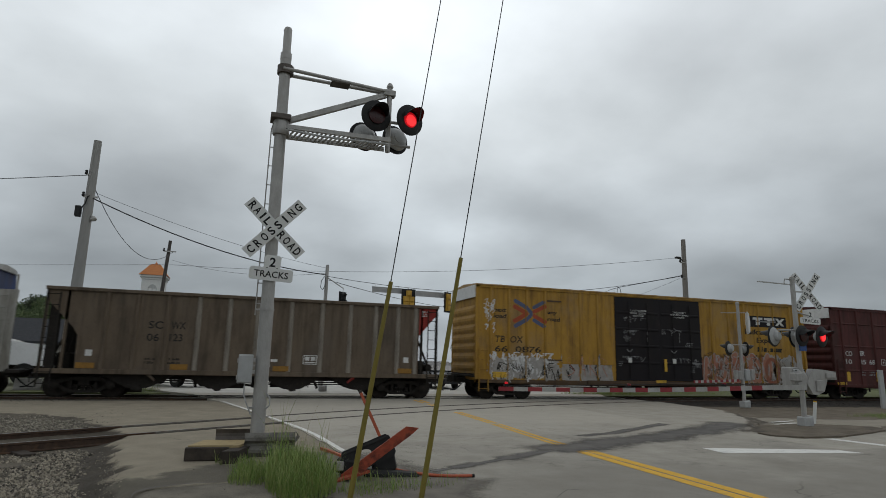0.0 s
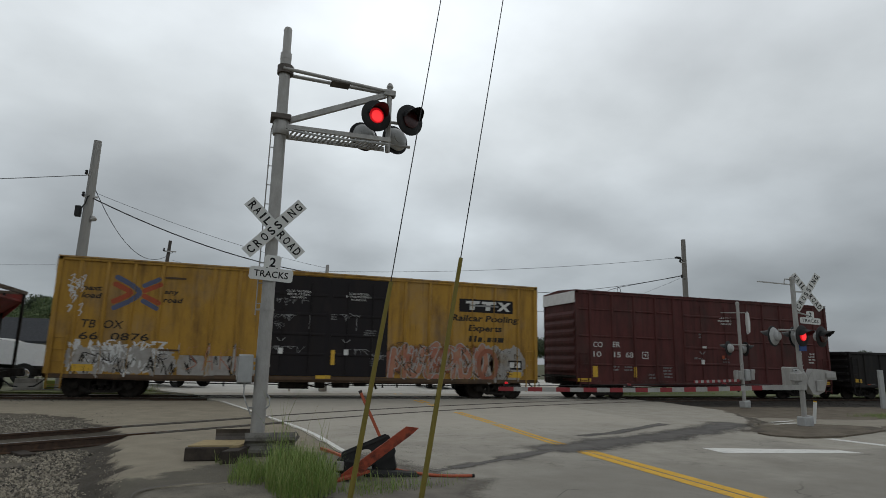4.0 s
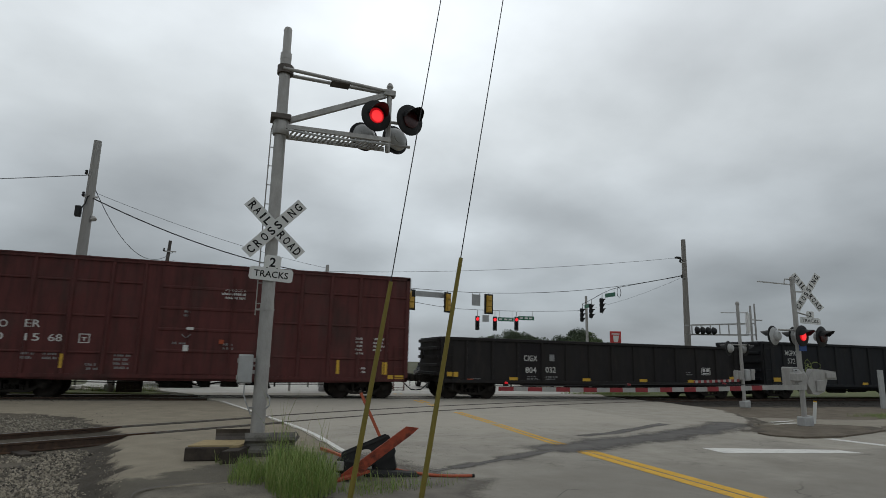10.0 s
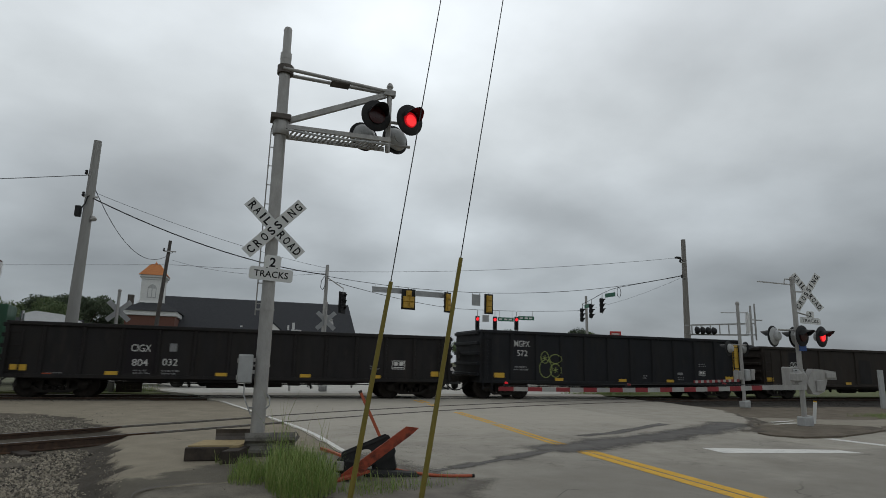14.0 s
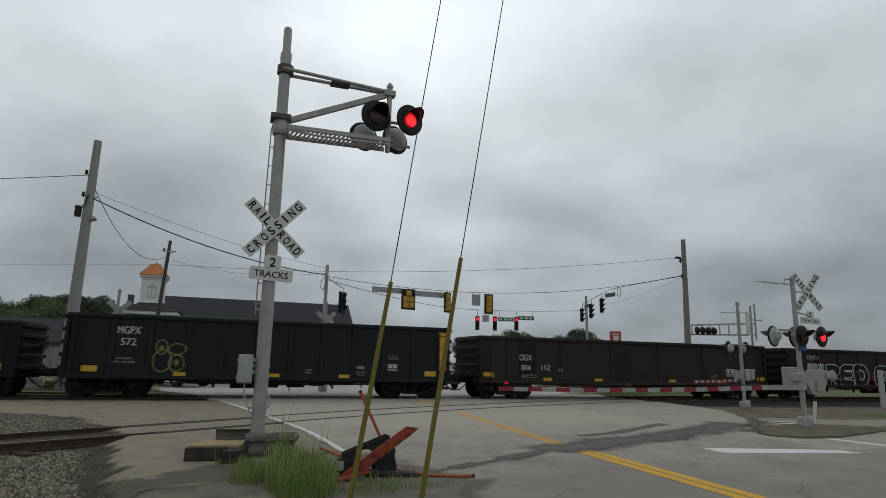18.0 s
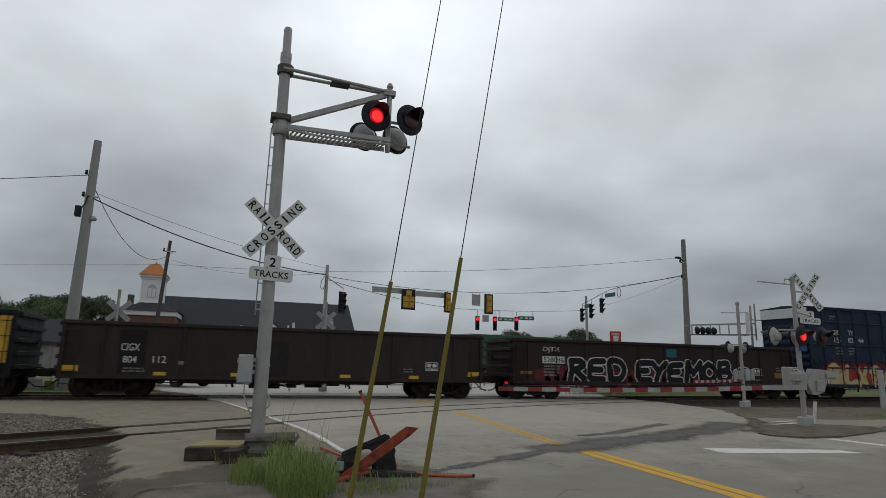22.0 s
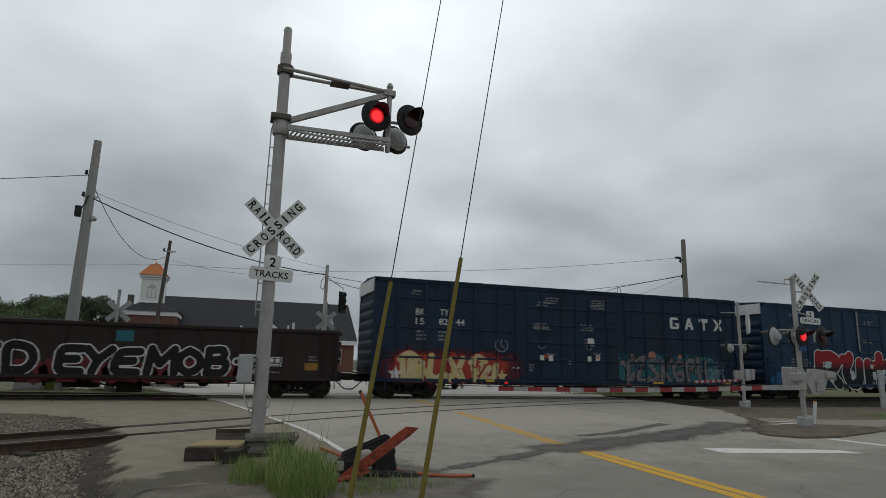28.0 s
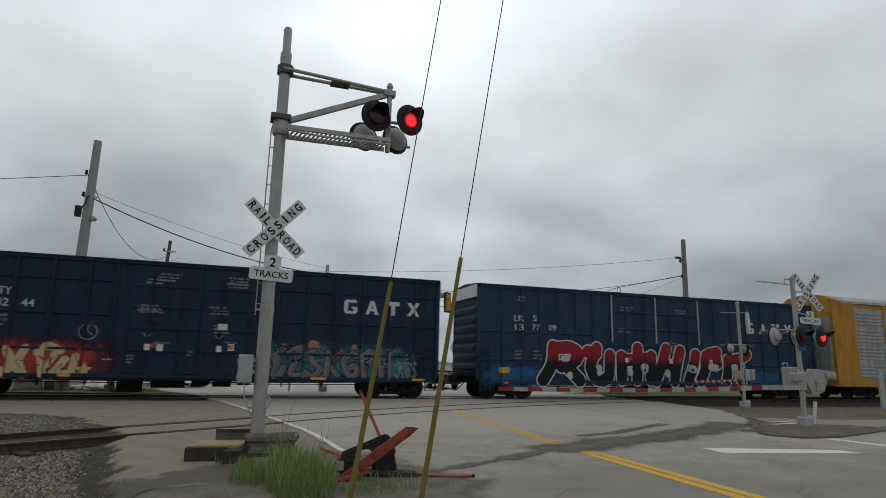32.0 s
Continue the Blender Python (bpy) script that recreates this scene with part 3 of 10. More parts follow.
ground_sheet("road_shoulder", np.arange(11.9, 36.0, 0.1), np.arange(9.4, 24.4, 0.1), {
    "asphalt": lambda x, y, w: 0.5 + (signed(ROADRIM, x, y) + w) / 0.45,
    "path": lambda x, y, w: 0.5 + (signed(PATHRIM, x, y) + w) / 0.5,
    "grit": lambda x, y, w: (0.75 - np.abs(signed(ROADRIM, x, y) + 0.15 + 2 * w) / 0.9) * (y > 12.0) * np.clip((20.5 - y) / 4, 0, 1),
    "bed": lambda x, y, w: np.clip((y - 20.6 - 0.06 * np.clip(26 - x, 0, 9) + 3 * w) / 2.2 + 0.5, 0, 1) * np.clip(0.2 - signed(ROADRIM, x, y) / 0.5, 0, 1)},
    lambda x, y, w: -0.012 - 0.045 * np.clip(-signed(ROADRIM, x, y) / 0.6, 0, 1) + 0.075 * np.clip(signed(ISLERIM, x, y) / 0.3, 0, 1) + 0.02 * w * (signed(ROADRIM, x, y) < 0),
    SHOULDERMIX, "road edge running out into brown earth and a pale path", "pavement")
slab("pavement", [(-2, -6), (1.9, -6), (1.85, 3.55), (-2, 3.55)], -0.033, 0.14, APRON, "dusty patched asphalt apron", "pavement")
PALEROAD = mk("pale_old_road_concrete", (0.56, 0.545, 0.5), (0.46, 0.445, 0.405), 1.2, 0.9, bump=0.3, stain=(0.36, 0.35, 0.315), stain_scale=0.4, stain_at=0.55)
slab("cross_street", [(-200, -29.3), (-3.8, 32.6), (220, 103.2), (216, 115.8), (-7.6, 45.2), (-204, -16.7)], -0.02, 0.12, PALEROAD, "wide pale asphalt cross street beyond the tracks", "road")
slab("road", [(-2.3, 28.9), (17.4, 29.2), (21.0, 33.4), (20.0, 40.5), (-3.0, 33.6), (-3.4, 31.2)], -0.006, 0.03, PALEROAD, "pale old road surface beyond the tracks", "road")
slab("far_road", [(-1.0, 46.5), (17.0, 52.0), (19.0, 400), (2, 400)], -0.022, 0.12, ASPHALT, "straight asphalt road leading away between lots", "road")
slab("parking_lot", [(-120, 47.5), (-4, 47.5), (-4, 58), (-120, 58)], -0.05, 0.1, APRON, "grey parking lot in front of the church", "ground")
WEEDY = mk("weedy_grey_verge", (0.17, 0.175, 0.1), (0.1, 0.105, 0.07), 2.2, 0.95, bump=0.6, stain=(0.25, 0.235, 0.19), stain_scale=0.9, stain_at=0.5)
slab("grass_verge", [(-3.4, 28.3), (-2.6, 28.6), (-4.6, 31.0), (-5.2, 31.8), (-8.4, 30.8), (-9.0, 29.2)], -0.02, 0.12, LAWN, "mown green verge between track and street", "grass")
slab("grass_verge", [(-70, 28.9), (-9.3, 28.9), (-8.6, 30.6), (-7.8, 32.6), (-7.6, 37.0), (-9.5, 47.0), (-70, 47.0)], -0.014, 0.12, WEEDY, "mown green verge between track and street", "grass")
slab("grass_verge", [(18.0, 28.6), (300, 28.7), (300, 60), (26, 40.5), (22.0, 33.3)], -0.03, 0.12, LAWN, "dry patchy verge between track and street", "grass")
slab("grass_verge", [(17.0, 3.0), (60, 2.0), (60, 13.4), (22, 14.0), (18.6, 12.2)], -0.06, 0.1, LAWN, "short grass beside the pavement", "grass")
ISLAND = [(13.0, 12.7), (12.5, 12.0), (12.42, 11.5), (12.85, 11.12), (14.0, 11.1), (15.9, 11.7), (17.2, 12.2), (18.0, 12.8), (17.3, 13.6), (16.2, 14.1), (15.2, 14.1), (14.2, 13.8)]
kerb = Shape()
for a, b in zip(ISLAND[1:7], ISLAND[2:8]):
    kerb.bar((*a, -0.01), (*b, -0.01), 0.13, 0.07)
ground_part("kerb", kerb, EARTH, "worn concrete kerb round the island", "kerb")

MARGIN = [(1.1, 6.9), (2.7, 6.9), (3.0, 7.8), (2.6, 8.8), (2.25, 9.6), (1.85, 10.6), (1.5, 10.6), (1.1, 9.0)]
ground_sheet("dirt_margin", np.arange(0.9, 3.7, 0.06), np.arange(6.2, 11.2, 0.06), {"spray": lambda x, y, w: 0.38 + (signed(MARGIN, x, y) + w) / 1.4},
    lambda x, y, w: -0.006 + 0.01 * w, DIRTMARGIN, "gritty dirt spread thinly over the road edge", "dirt")

# ballast under both tracks
slab("ballast_bed", [(-300, 23.2), (-7.5, 23.0), (-3.4, 23.9), (-2.2, 28.6), (-300, 28.9)], -0.07, 0.2, BALLAST, "grey crushed stone track bed", "ballast")
# the right bed's colour also holds the shade under the cars
slab("ballast_bed", [(18.6, 24.0), (24, 24.2), (300, 24.2), (300, 28.5), (18.0, 28.4)], -0.09, 0.2, SHADEDBED, "dark oily crushed stone track bed", "ballast")
slab("grass_verge", ragged([(21.5, 15.5), (60, 15.3), (60, 17.6), (23.5, 17.0)], 16, 0.3, 0.3), -0.048, 0.1, LAWN, "thin worn grass on the earth", "grass")
slab("ballast_bed", [(-30, -6), (-1.0, -3), (-0.8, 6.4), (-1.0, 7.7), (-1.6, 8.9), (-2.3, 11.3), (-2.1, 12.6), (-2.5, 14.2), (-3.2, 18.0), (-4.5, 21.4), (-7.5, 22.6), (-60, 22.8), (-60, -6)], -0.191, 0.2, BALLAST, "grey crushed stone beside the near track", "ballast")


def scatter(name, regions, label, seed, size, base=-0.07, mat_=None):
    """Loose angular stones over quadrilateral patches: (corners, count)."""
    rnd = random.Random(seed)
    s = Shape()
    for (a, b, c, d), count in regions:
        a, b, c, d = (Vector(q) for q in (a, b, c, d))
        for _ in range(count):
            u, w = rnd.random(), rnd.random()
            p = a.lerp(b, u).lerp(d.lerp(c, u), w)
            r = size * (0.5 + rnd.random() ** 2 * 1.1)
            m = Matrix.Translation((p.x, p.y, base + r * 0.25)) @ Euler((rnd.random() * 3, rnd.random() * 3, rnd.random() * 6)).to_matrix().to_4x4()
            v = [(r * (0.7 + 0.5 * rnd.random()) * i, r * (0.7 + 0.5 * rnd.random()) * j, r * (0.6 + 0.4 * rnd.random()) * k) for i, j, k in ((1, 0, 0), (-1, 0, 0), (0, 1, 0), (0, -1, 0), (0, 0, 0.8), (0, 0, -0.8), (0.6, 0.6, 0.5), (-0.6, -0.5, 0.5))]
            k = len(s.v)
            s.v += [tuple(m @ Vector(q)) for q in v]
            s.f += [tuple(k + i for i in f) for f in ((0, 2, 6), (0, 6, 4), (2, 4, 6), (4, 2, 1), (4, 1, 7), (1, 3, 7), (7, 3, 4), (4, 3, 0), (5, 2, 0), (5, 1, 2), (5, 3, 1), (5, 0, 3))]
    me = bpy.data.meshes.new(name)
    me.from_pydata(s.v, [], s.f)
    me.materials.append(mat_ or STONES)
    return tagged(new(name, me), label, "gravel", "", "stuff")


scatter("gravel", [(((-5.5, 6.5), (-1.38, 7.4), (-2.42, 11.7), (-5.5, 9.6)), 20500), (((-3.6, 11.6), (-2.3, 11.6), (-2.4, 12.7), (-3.6, 11.9)), 500),
                   (((-6.5, 10.2), (-2.2, 12.4), (-2.35, 12.9), (-6.5, 12.0)), 700),
                   (((-2.4, 9.8), (-1.85, 9.8), (-2.3, 12.6), (-2.8, 12.6)), 420), (((-1.95, 7.2), (-1.25, 7.2), (-1.8, 9.8), (-2.4, 9.8)), 900)],
        "loose grey crushed stones of the track bed", 3, 0.023, -0.183)
scatter("gravel", [(((-8.5, 13.2), (-2.9, 15.6), (-3.3, 17.4), (-9.5, 18.8)), 6500), (((-9.5, 18.2), (-3.6, 16.6), (-4.6, 18.9), (-10, 20.2)), 1400),
                   (((-12, 18.6), (-4.6, 18.6), (-6.0, 21.0), (-14, 21.0)), 400)],
        "dusty crushed stones between siding and main line", 13, 0.022, -0.1, DUSTYSTONES)
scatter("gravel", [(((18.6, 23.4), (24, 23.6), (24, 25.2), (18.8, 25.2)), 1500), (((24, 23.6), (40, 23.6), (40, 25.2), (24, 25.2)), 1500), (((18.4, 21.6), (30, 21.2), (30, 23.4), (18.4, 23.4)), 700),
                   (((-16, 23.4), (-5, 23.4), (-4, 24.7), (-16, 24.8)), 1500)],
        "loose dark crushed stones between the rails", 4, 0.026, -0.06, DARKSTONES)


# ---- tracks ----
PROFILE = [(-0.07, -0.17), (0.07, -0.17), (0.07, -0.155), (0.012, -0.135), (0.012, -0.045), (0.036, -0.035), (0.036, -0.004), (0.028, 0.0), (-0.028, 0.0), (-0.036, -0.004), (-0.036, -0.035), (-0.012, -0.045), (-0.012, -0.135), (-0.07, -0.155)]


def sweep(line, offset, profile, z):
    s = Shape()
    n = len(profile)
    v = []
    for i, p in enumerate(line):
        d = (line[min(i + 1, len(line) - 1)] - line[max(i - 1, 0)]).normalized()
        q = Vector((-d.y, d.x))
        v += [(p.x + q.x * (offset + a), p.y + q.y * (offset + a), z + b) for a, b in profile]
    f = []
    for k in range(len(line) - 1):
        f += [(k * n + i, k * n + (i + 1) % n, (k + 1) * n + (i + 1) % n, (k + 1) * n + i) for i in range(n)]
    f += [tuple(range(n)), tuple((len(line) - 1) * n + i for i in range(n))]
    return s.add(v, f)


MAIN = [Vector((x, 26.2)) for x in (-300, -60, -7, 16, 60, 300)]
SPUR = catmull([(-30, -3.5), (-14, 6.9), (-3.95, 13.4), (-0.1, 15.95), (3.2, 18.15), (8, 20.7), (14, 23.1), (22, 25.15), (31, 26.12)], 0.8)
HEADTOP = [(-0.026, -0.003), (0.026, -0.003), (0.026, 0.002), (-0.026, 0.002)]
for line, label in ((MAIN, "main line"), (SPUR, "curved siding")):
    track = thing("railway_track", label + " track of rusty rails on timber ties", "railway track", kind="structure")
    for o in (-0.7525, 0.7525):
        r = part("rail", sweep(line, o, PROFILE, 0.0), RAIL, track)
        part("rail_head", sweep(line, o, HEADTOP, 0.0), RAILTOP, r, "worn shiny rail head")
# dark flangeways beside the rails where the road crosses
for line, a, b in ((SPUR, -2.4, 14.5), (MAIN, -2.2, 15.8)):
    pts = [p for p in line if a <= p.x <= b] if line is SPUR else [Vector((a, 26.2)), Vector((b, 26.2))]
    s = Shape()
    for o in (-0.7525 + 0.075, 0.7525 - 0.075, -0.7525 - 0.07, 0.7525 + 0.07):
        w = 0.035 if abs(o) < 0.7525 else 0.022
        g = sweep(pts, o, [(-w, -0.03), (w, -0.03), (w, -0.007), (-w, -0.007)], 0.0)
        s.add(g.v, g.f)
    ground_part("flangeway", s, TAR, "dark flangeway grooves along the crossing rails", "crossing groove")
tie = mesh_of("tie", Shape().box(-0.115, 0.115, -1.3, 1.3, -0.3, -0.155, 0.012), TIE)
for line, rng in ((MAIN, None), (SPUR, None)):
    holder = [o for o in scene.objects if o.name.startswith("railway_track")][0 if line is MAIN else 1]
    if line is MAIN:
        spots = [((x, 26.2), 0.0) for x in [-3.0 - 0.55 * i for i in range(70)] + [16.6 + 0.55 * i for i in range(70)]]
    else:
        spots, run = [], 0.0
        for p, q in zip(SPUR, SPUR[1:]):
            run += (q - p).length
            if run > 0.55:
                run -= 0.55
                if p.x < -2.8 or 15.2 < p.x < 21:
                    spots.append(((p.x, p.y), math.atan2(q.y - p.y, q.x - p.x)))
    for (x, y), a in spots:
        t = new("tie", tie)
        t.parent = holder
        t.location, t.rotation_euler = (x, y, 0.02 if line is SPUR and x < -2.8 else 0.07), (0, 0, a)


# ---- road markings ----
def stripe(line, w, z=-0.008):
    s = Shape()
    v = []
    for i, p in enumerate(line):
        d = (line[min(i + 1, len(line) - 1)] - line[max(i - 1, 0)]).normalized()
        q = Vector((-d.y, d.x)) * w / 2
        v += [(p.x + q.x, p.y + q.y, z), (p.x - q.x, p.y - q.y, z)]
    return s.add(v, [(2 * i, 2 * i + 1, 2 * i + 3, 2 * i + 2) for i in range(len(line) - 1)])


for side in (-1, 1):
    for a, b, w, o in ((-20.0, 10.2, 0.2, 0.122), (10.75, 14.9, 0.105, 0.092), (15.1, 18.6, 0.1, 0.09), (21.2, 22.2, 0.1, 0.1), (22.6, 24.4, 0.12, 0.12), (28.6, 33.0, 0.14, 0.14)):
        pts = [Vector((float(np.interp(y, (-20, 6, 10, 11.5, 15.2, 18.5, 24.4, 33), (6.1, 6.22, 6.3, 6.33, 6.63, 6.86, 7.2, 7.9))) + side * o, y)) for y in np.linspace(a, b, 16)]
        ground_part("centre_line", stripe(pts, w), YELLOWLINE, "worn double yellow centre line on the road", "road marking")
ground_part("edge_line", stripe(catmull([(1.93, 10.45), (1.9, 10.9), (1.58, 14.2), (0.6, 19.0), (-0.35, 23.4)]), 0.11), WHITELINE, "worn white edge line on the road", "road marking")
ground_part("stop_line", Shape().quad((8.90, 9.42, -0.008), (11.86, 8.88, -0.008), (11.72, 9.36, -0.008), (8.98, 10.1, -0.008)), WHITELINE, "white stop line across the lane", "road marking")
ground_part("edge_line", stripe([Vector((13.42, 10.88)), Vector((13.62, 9.7)), Vector((14.3, 6.0)), Vector((15, 0))], 0.3), WHITELINE, "white edge line on the road", "road marking")
ground_part("paint_patch", stripe([Vector((15.75, 14.7)), Vector((17.1, 15.05))], 0.13, -0.03), WHITELINE, "worn white paint stripe on the path", "road marking")
ground_part("paint_patch", stripe([Vector((15.35, 14.15)), Vector((16.55, 14.45))], 0.16, -0.03), WHITELINE, "worn white paint stripe on the path", "road marking")
for a in (-60, -22, 34, 80):
    ground_part("centre_line", stripe([Vector((-5.7 + 0.954 * (a - 14), 38.9 + 0.3007 * (a - 14))), Vector((-5.7 + 0.954 * (a + 14), 38.9 + 0.3007 * (a + 14)))], 0.14, -0.014), YELLOWLINE, "yellow centre line on the cross street", "road marking")
ground_part("stop_line", Shape().quad((-3.0, 32.0, -0.008), (5.5, 32.0, -0.008), (5.5, 32.6, -0.008), (-3.2, 32.6, -0.008)), WHITELINE, "white stop line across the lane", "road marking")


def tar_run(pts, w, seed, mat_=None, label="dark crack sealer smeared across the asphalt"):
    rnd = random.Random(seed)
    line = catmull(pts, 0.06)
    s = Shape()
    v = []
    for i, p in enumerate(line):
        d = (line[min(i + 1, len(line) - 1)] - line[max(i - 1, 0)]).normalized()
        q = Vector((-d.y, d.x))
        gap = 0.45 + 1.1 * abs(noise.noise((i * 0.07, seed * 5.1, 2.0))) * 2
        e = gap * min(1.0, i / 9 + 0.1, (len(line) - 1 - i) / 9 + 0.1)
        k = w * e * (0.6 + 0.8 * noise.noise((i * 0.117, seed * 3.7, 0)) ** 2 * 3 + 0.3 * noise.noise((i * 0.6, seed, 1)) + 0.2 * rnd.random())
        j = w * e * (0.55 + 0.2 * rnd.random() + 0.5 * noise.noise((i * 0.1, seed * 1.3, 5)) + 0.3 * noise.noise((i * 0.55, seed, 9)))
        v += [(p.x + q.x * k, p.y + q.y * k, -0.0085 + 0.0002 * seed), (p.x - q.x * j, p.y - q.y * j, -0.0085 + 0.0002 * seed)]
    s.add(v, [(2 * i, 2 * i + 1, 2 * i + 3, 2 * i + 2) for i in range(len(line) - 1)])
    ground_part("tar_patch", s, mat_ or TAR, label, "road patch")


SMEARS = (([(13.6, 14.2), (12.1, 13.1), (10.8, 12.55), (9.35, 11.8), (8.35, 11.45), (7.5, 11.1), (6.7, 10.8), (5.95, 10.5)], 0.42),
          ([(6.0, 10.45), (5.4, 10.1), (4.8, 9.81), (4.2, 9.43), (3.56, 9.06), (3.2, 8.88), (2.9, 8.72)], 0.055),
          ([(5.3, 10.1), (4.5, 9.62)], 0.15), ([(3.7, 9.17), (3.3, 8.93)], 0.12), ([(11.5, 14.4), (8.6, 12.6), (7.6, 12.3)], 0.12))


def smeared(gx, gy):
    """How near a place lies to the middle of a sealed crack, 1 on it."""
    best = np.zeros(gx.shape)
    for pts, w in SMEARS:
        for (ax, ay), (bx, by) in zip(pts, pts[1:]):
            dx, dy = bx - ax, by - ay
            t = np.clip(((gx - ax) * dx + (gy - ay) * dy) / (dx * dx + dy * dy), 0, 1)
            best = np.maximum(best, 1 - np.hypot(gx - ax - t * dx, gy - ay - t * dy) / (2 * w))
    return best


ground_sheet("tar_patch", np.arange(2.2, 14.4, 0.05), np.arange(8.2, 15.0, 0.05), {"spray": lambda x, y, w: smeared(x, y) + 0.9 * w},
    lambda x, y, w: -0.0055 + 0 * x, TARSMEAR, "dark crack sealer smeared raggedly across the asphalt", "road patch")
tar_run([(3.78, 6.72), (3.98, 6.94), (4.18, 7.13)], 0.035, 4)
tar_run([(4.1, 7.08), (4.25, 7.1), (4.41, 7.01)], 0.03, 6)


# ---- weeds and tall grass ----
def grass(name, patches, label, seed, mat_):
    rnd = random.Random(seed)
    s = Shape()
    for (cx, cy), (rx, ry), count, hmin, hmax in patches:
        for _ in range(count):
            a, q = rnd.random() * math.tau, rnd.random() ** 0.6
            x, y = cx + rx * q * math.cos(a), cy + ry * q * math.sin(a)
            h = hmin + (hmax - hmin) * rnd.random() ** 1.5
            b = rnd.random() * math.tau
            lean = h * (0.1 + 0.65 * rnd.random())
            w = 0.0022 + 0.0022 * rnd.random()
            dx, dy = math.cos(b), math.sin(b)
            px, py = -dy * w, dx * w
            mid = (x + dx * lean * 0.35, y + dy * lean * 0.35, h * 0.6 - 0.03)
            top = (x + dx * lean, y + dy * lean, h - 0.03)
            s.add([(x - px, y - py, -0.04), (x + px, y + py, -0.04), (mid[0] + px * 0.8, mid[1] + py * 0.8, mid[2]), (mid[0] - px * 0.8, mid[1] - py * 0.8, mid[2]), top], [(0, 1, 2, 3), (3, 2, 4)])
    me = bpy.data.meshes.new(name)
    me.from_pydata(s.v, [], s.f)
    me.materials.append(mat_)
    return tagged(new(name, me), label, "grass", "", "stuff")


BLADES = islands("grass_blades", (0.1, 0.2, 0.025), (0.28, 0.31, 0.1), 0.7)
SEEDS = islands("dry_seed_heads", (0.2, 0.17, 0.1), (0.3, 0.27, 0.16), 0.85)
grass("tall_grass", [((0.9, 8.2), (0.44, 1.0), 3300, 0.08, 0.46), ((0.88, 9.3), (0.36, 0.75), 1300, 0.07, 0.42), ((0.75, 9.5), (0.26, 0.5), 40, 0.35, 0.75), ((0.72, 9.8), (0.08, 0.2), 16, 0.7, 1.35), ((0.3, 8.7), (0.3, 0.45), 700, 0.06, 0.24), ((0.9, 8.3), (0.45, 0.9), 110, 0.35, 0.6), ((1.32, 9.7), (0.14, 0.3), 9, 0.5, 0.95),
                     ((1.65, 7.6), (0.4, 0.35), 300, 0.05, 0.22), ((0.3, 9.3), (0.25, 0.5), 420, 0.05, 0.22), ((2.2, 7.7), (0.35, 0.25), 150, 0.04, 0.2), ((1.95, 8.0), (0.5, 0.3), 90, 0.05, 0.22), ((2.7, 7.75), (0.3, 0.2), 50, 0.04, 0.24), ((0.1, 10.2), (0.3, 0.4), 160, 0.05, 0.2)], "tall green grass and weeds at the foot of the mast", 8, BLADES)
grass("seed_stalks", [((0.85, 9.3), (0.35, 0.6), 9, 0.6, 1.05), ((1.3, 9.6), (0.15, 0.3), 6, 0.6, 1.0)], "dry seeding grass stalks among the green", 18, SEEDS)
grass("verge_grass", [((-4.8, 30.4), (1.6, 1.3), 1500, 0.1, 0.4), ((20, 29.6), (3, 0.7), 1500, 0.1, 0.35), ((24, 30.5), (6, 1.0), 1500, 0.1, 0.4), ((24.5, 16.2), (3.5, 0.7), 1200, 0.04, 0.16), ((22, 12.5), (3.5, 1.0), 1500, 0.05, 0.2), ((9, 29.9), (0.1, 0.1), 3, 0.1, 0.2)], "short green grass on the verges", 9, BLADES)


# darker oily margin where the apron crumbles into the stones
scatter("grit", [(((-1.2, 7.0), (-0.9, 7.0), (-1.8, 11.6), (-2.1, 11.6)), 300), (((-3.3, 15.0), (-2.4, 15.0), (-3.0, 20.0), (-4.6, 20.5)), 350),
                 (((1.2, 7.6), (2.9, 7.6), (2.4, 11.0), (1.5, 11.0)), 900), (((12.6, 12.8), (13.6, 12.8), (17.8, 18.0), (16.6, 18.0)), 700), (((-0.6, 7.2), (0.6, 7.2), (0.4, 10.5), (-0.5, 10.5)), 60), (((12.2, 12.3), (13.4, 12.6), (15.0, 14.4), (14.0, 14.8)), 1500)],
        "fine loose grit on the crumbled pavement edges", 12, 0.008, -0.032)
tar_run([(-1.0, 7.7), (-0.98, 8.16), (-0.67, 8.43), (0.0, 8.58), (0.3, 8.72)], 0.022, 9)


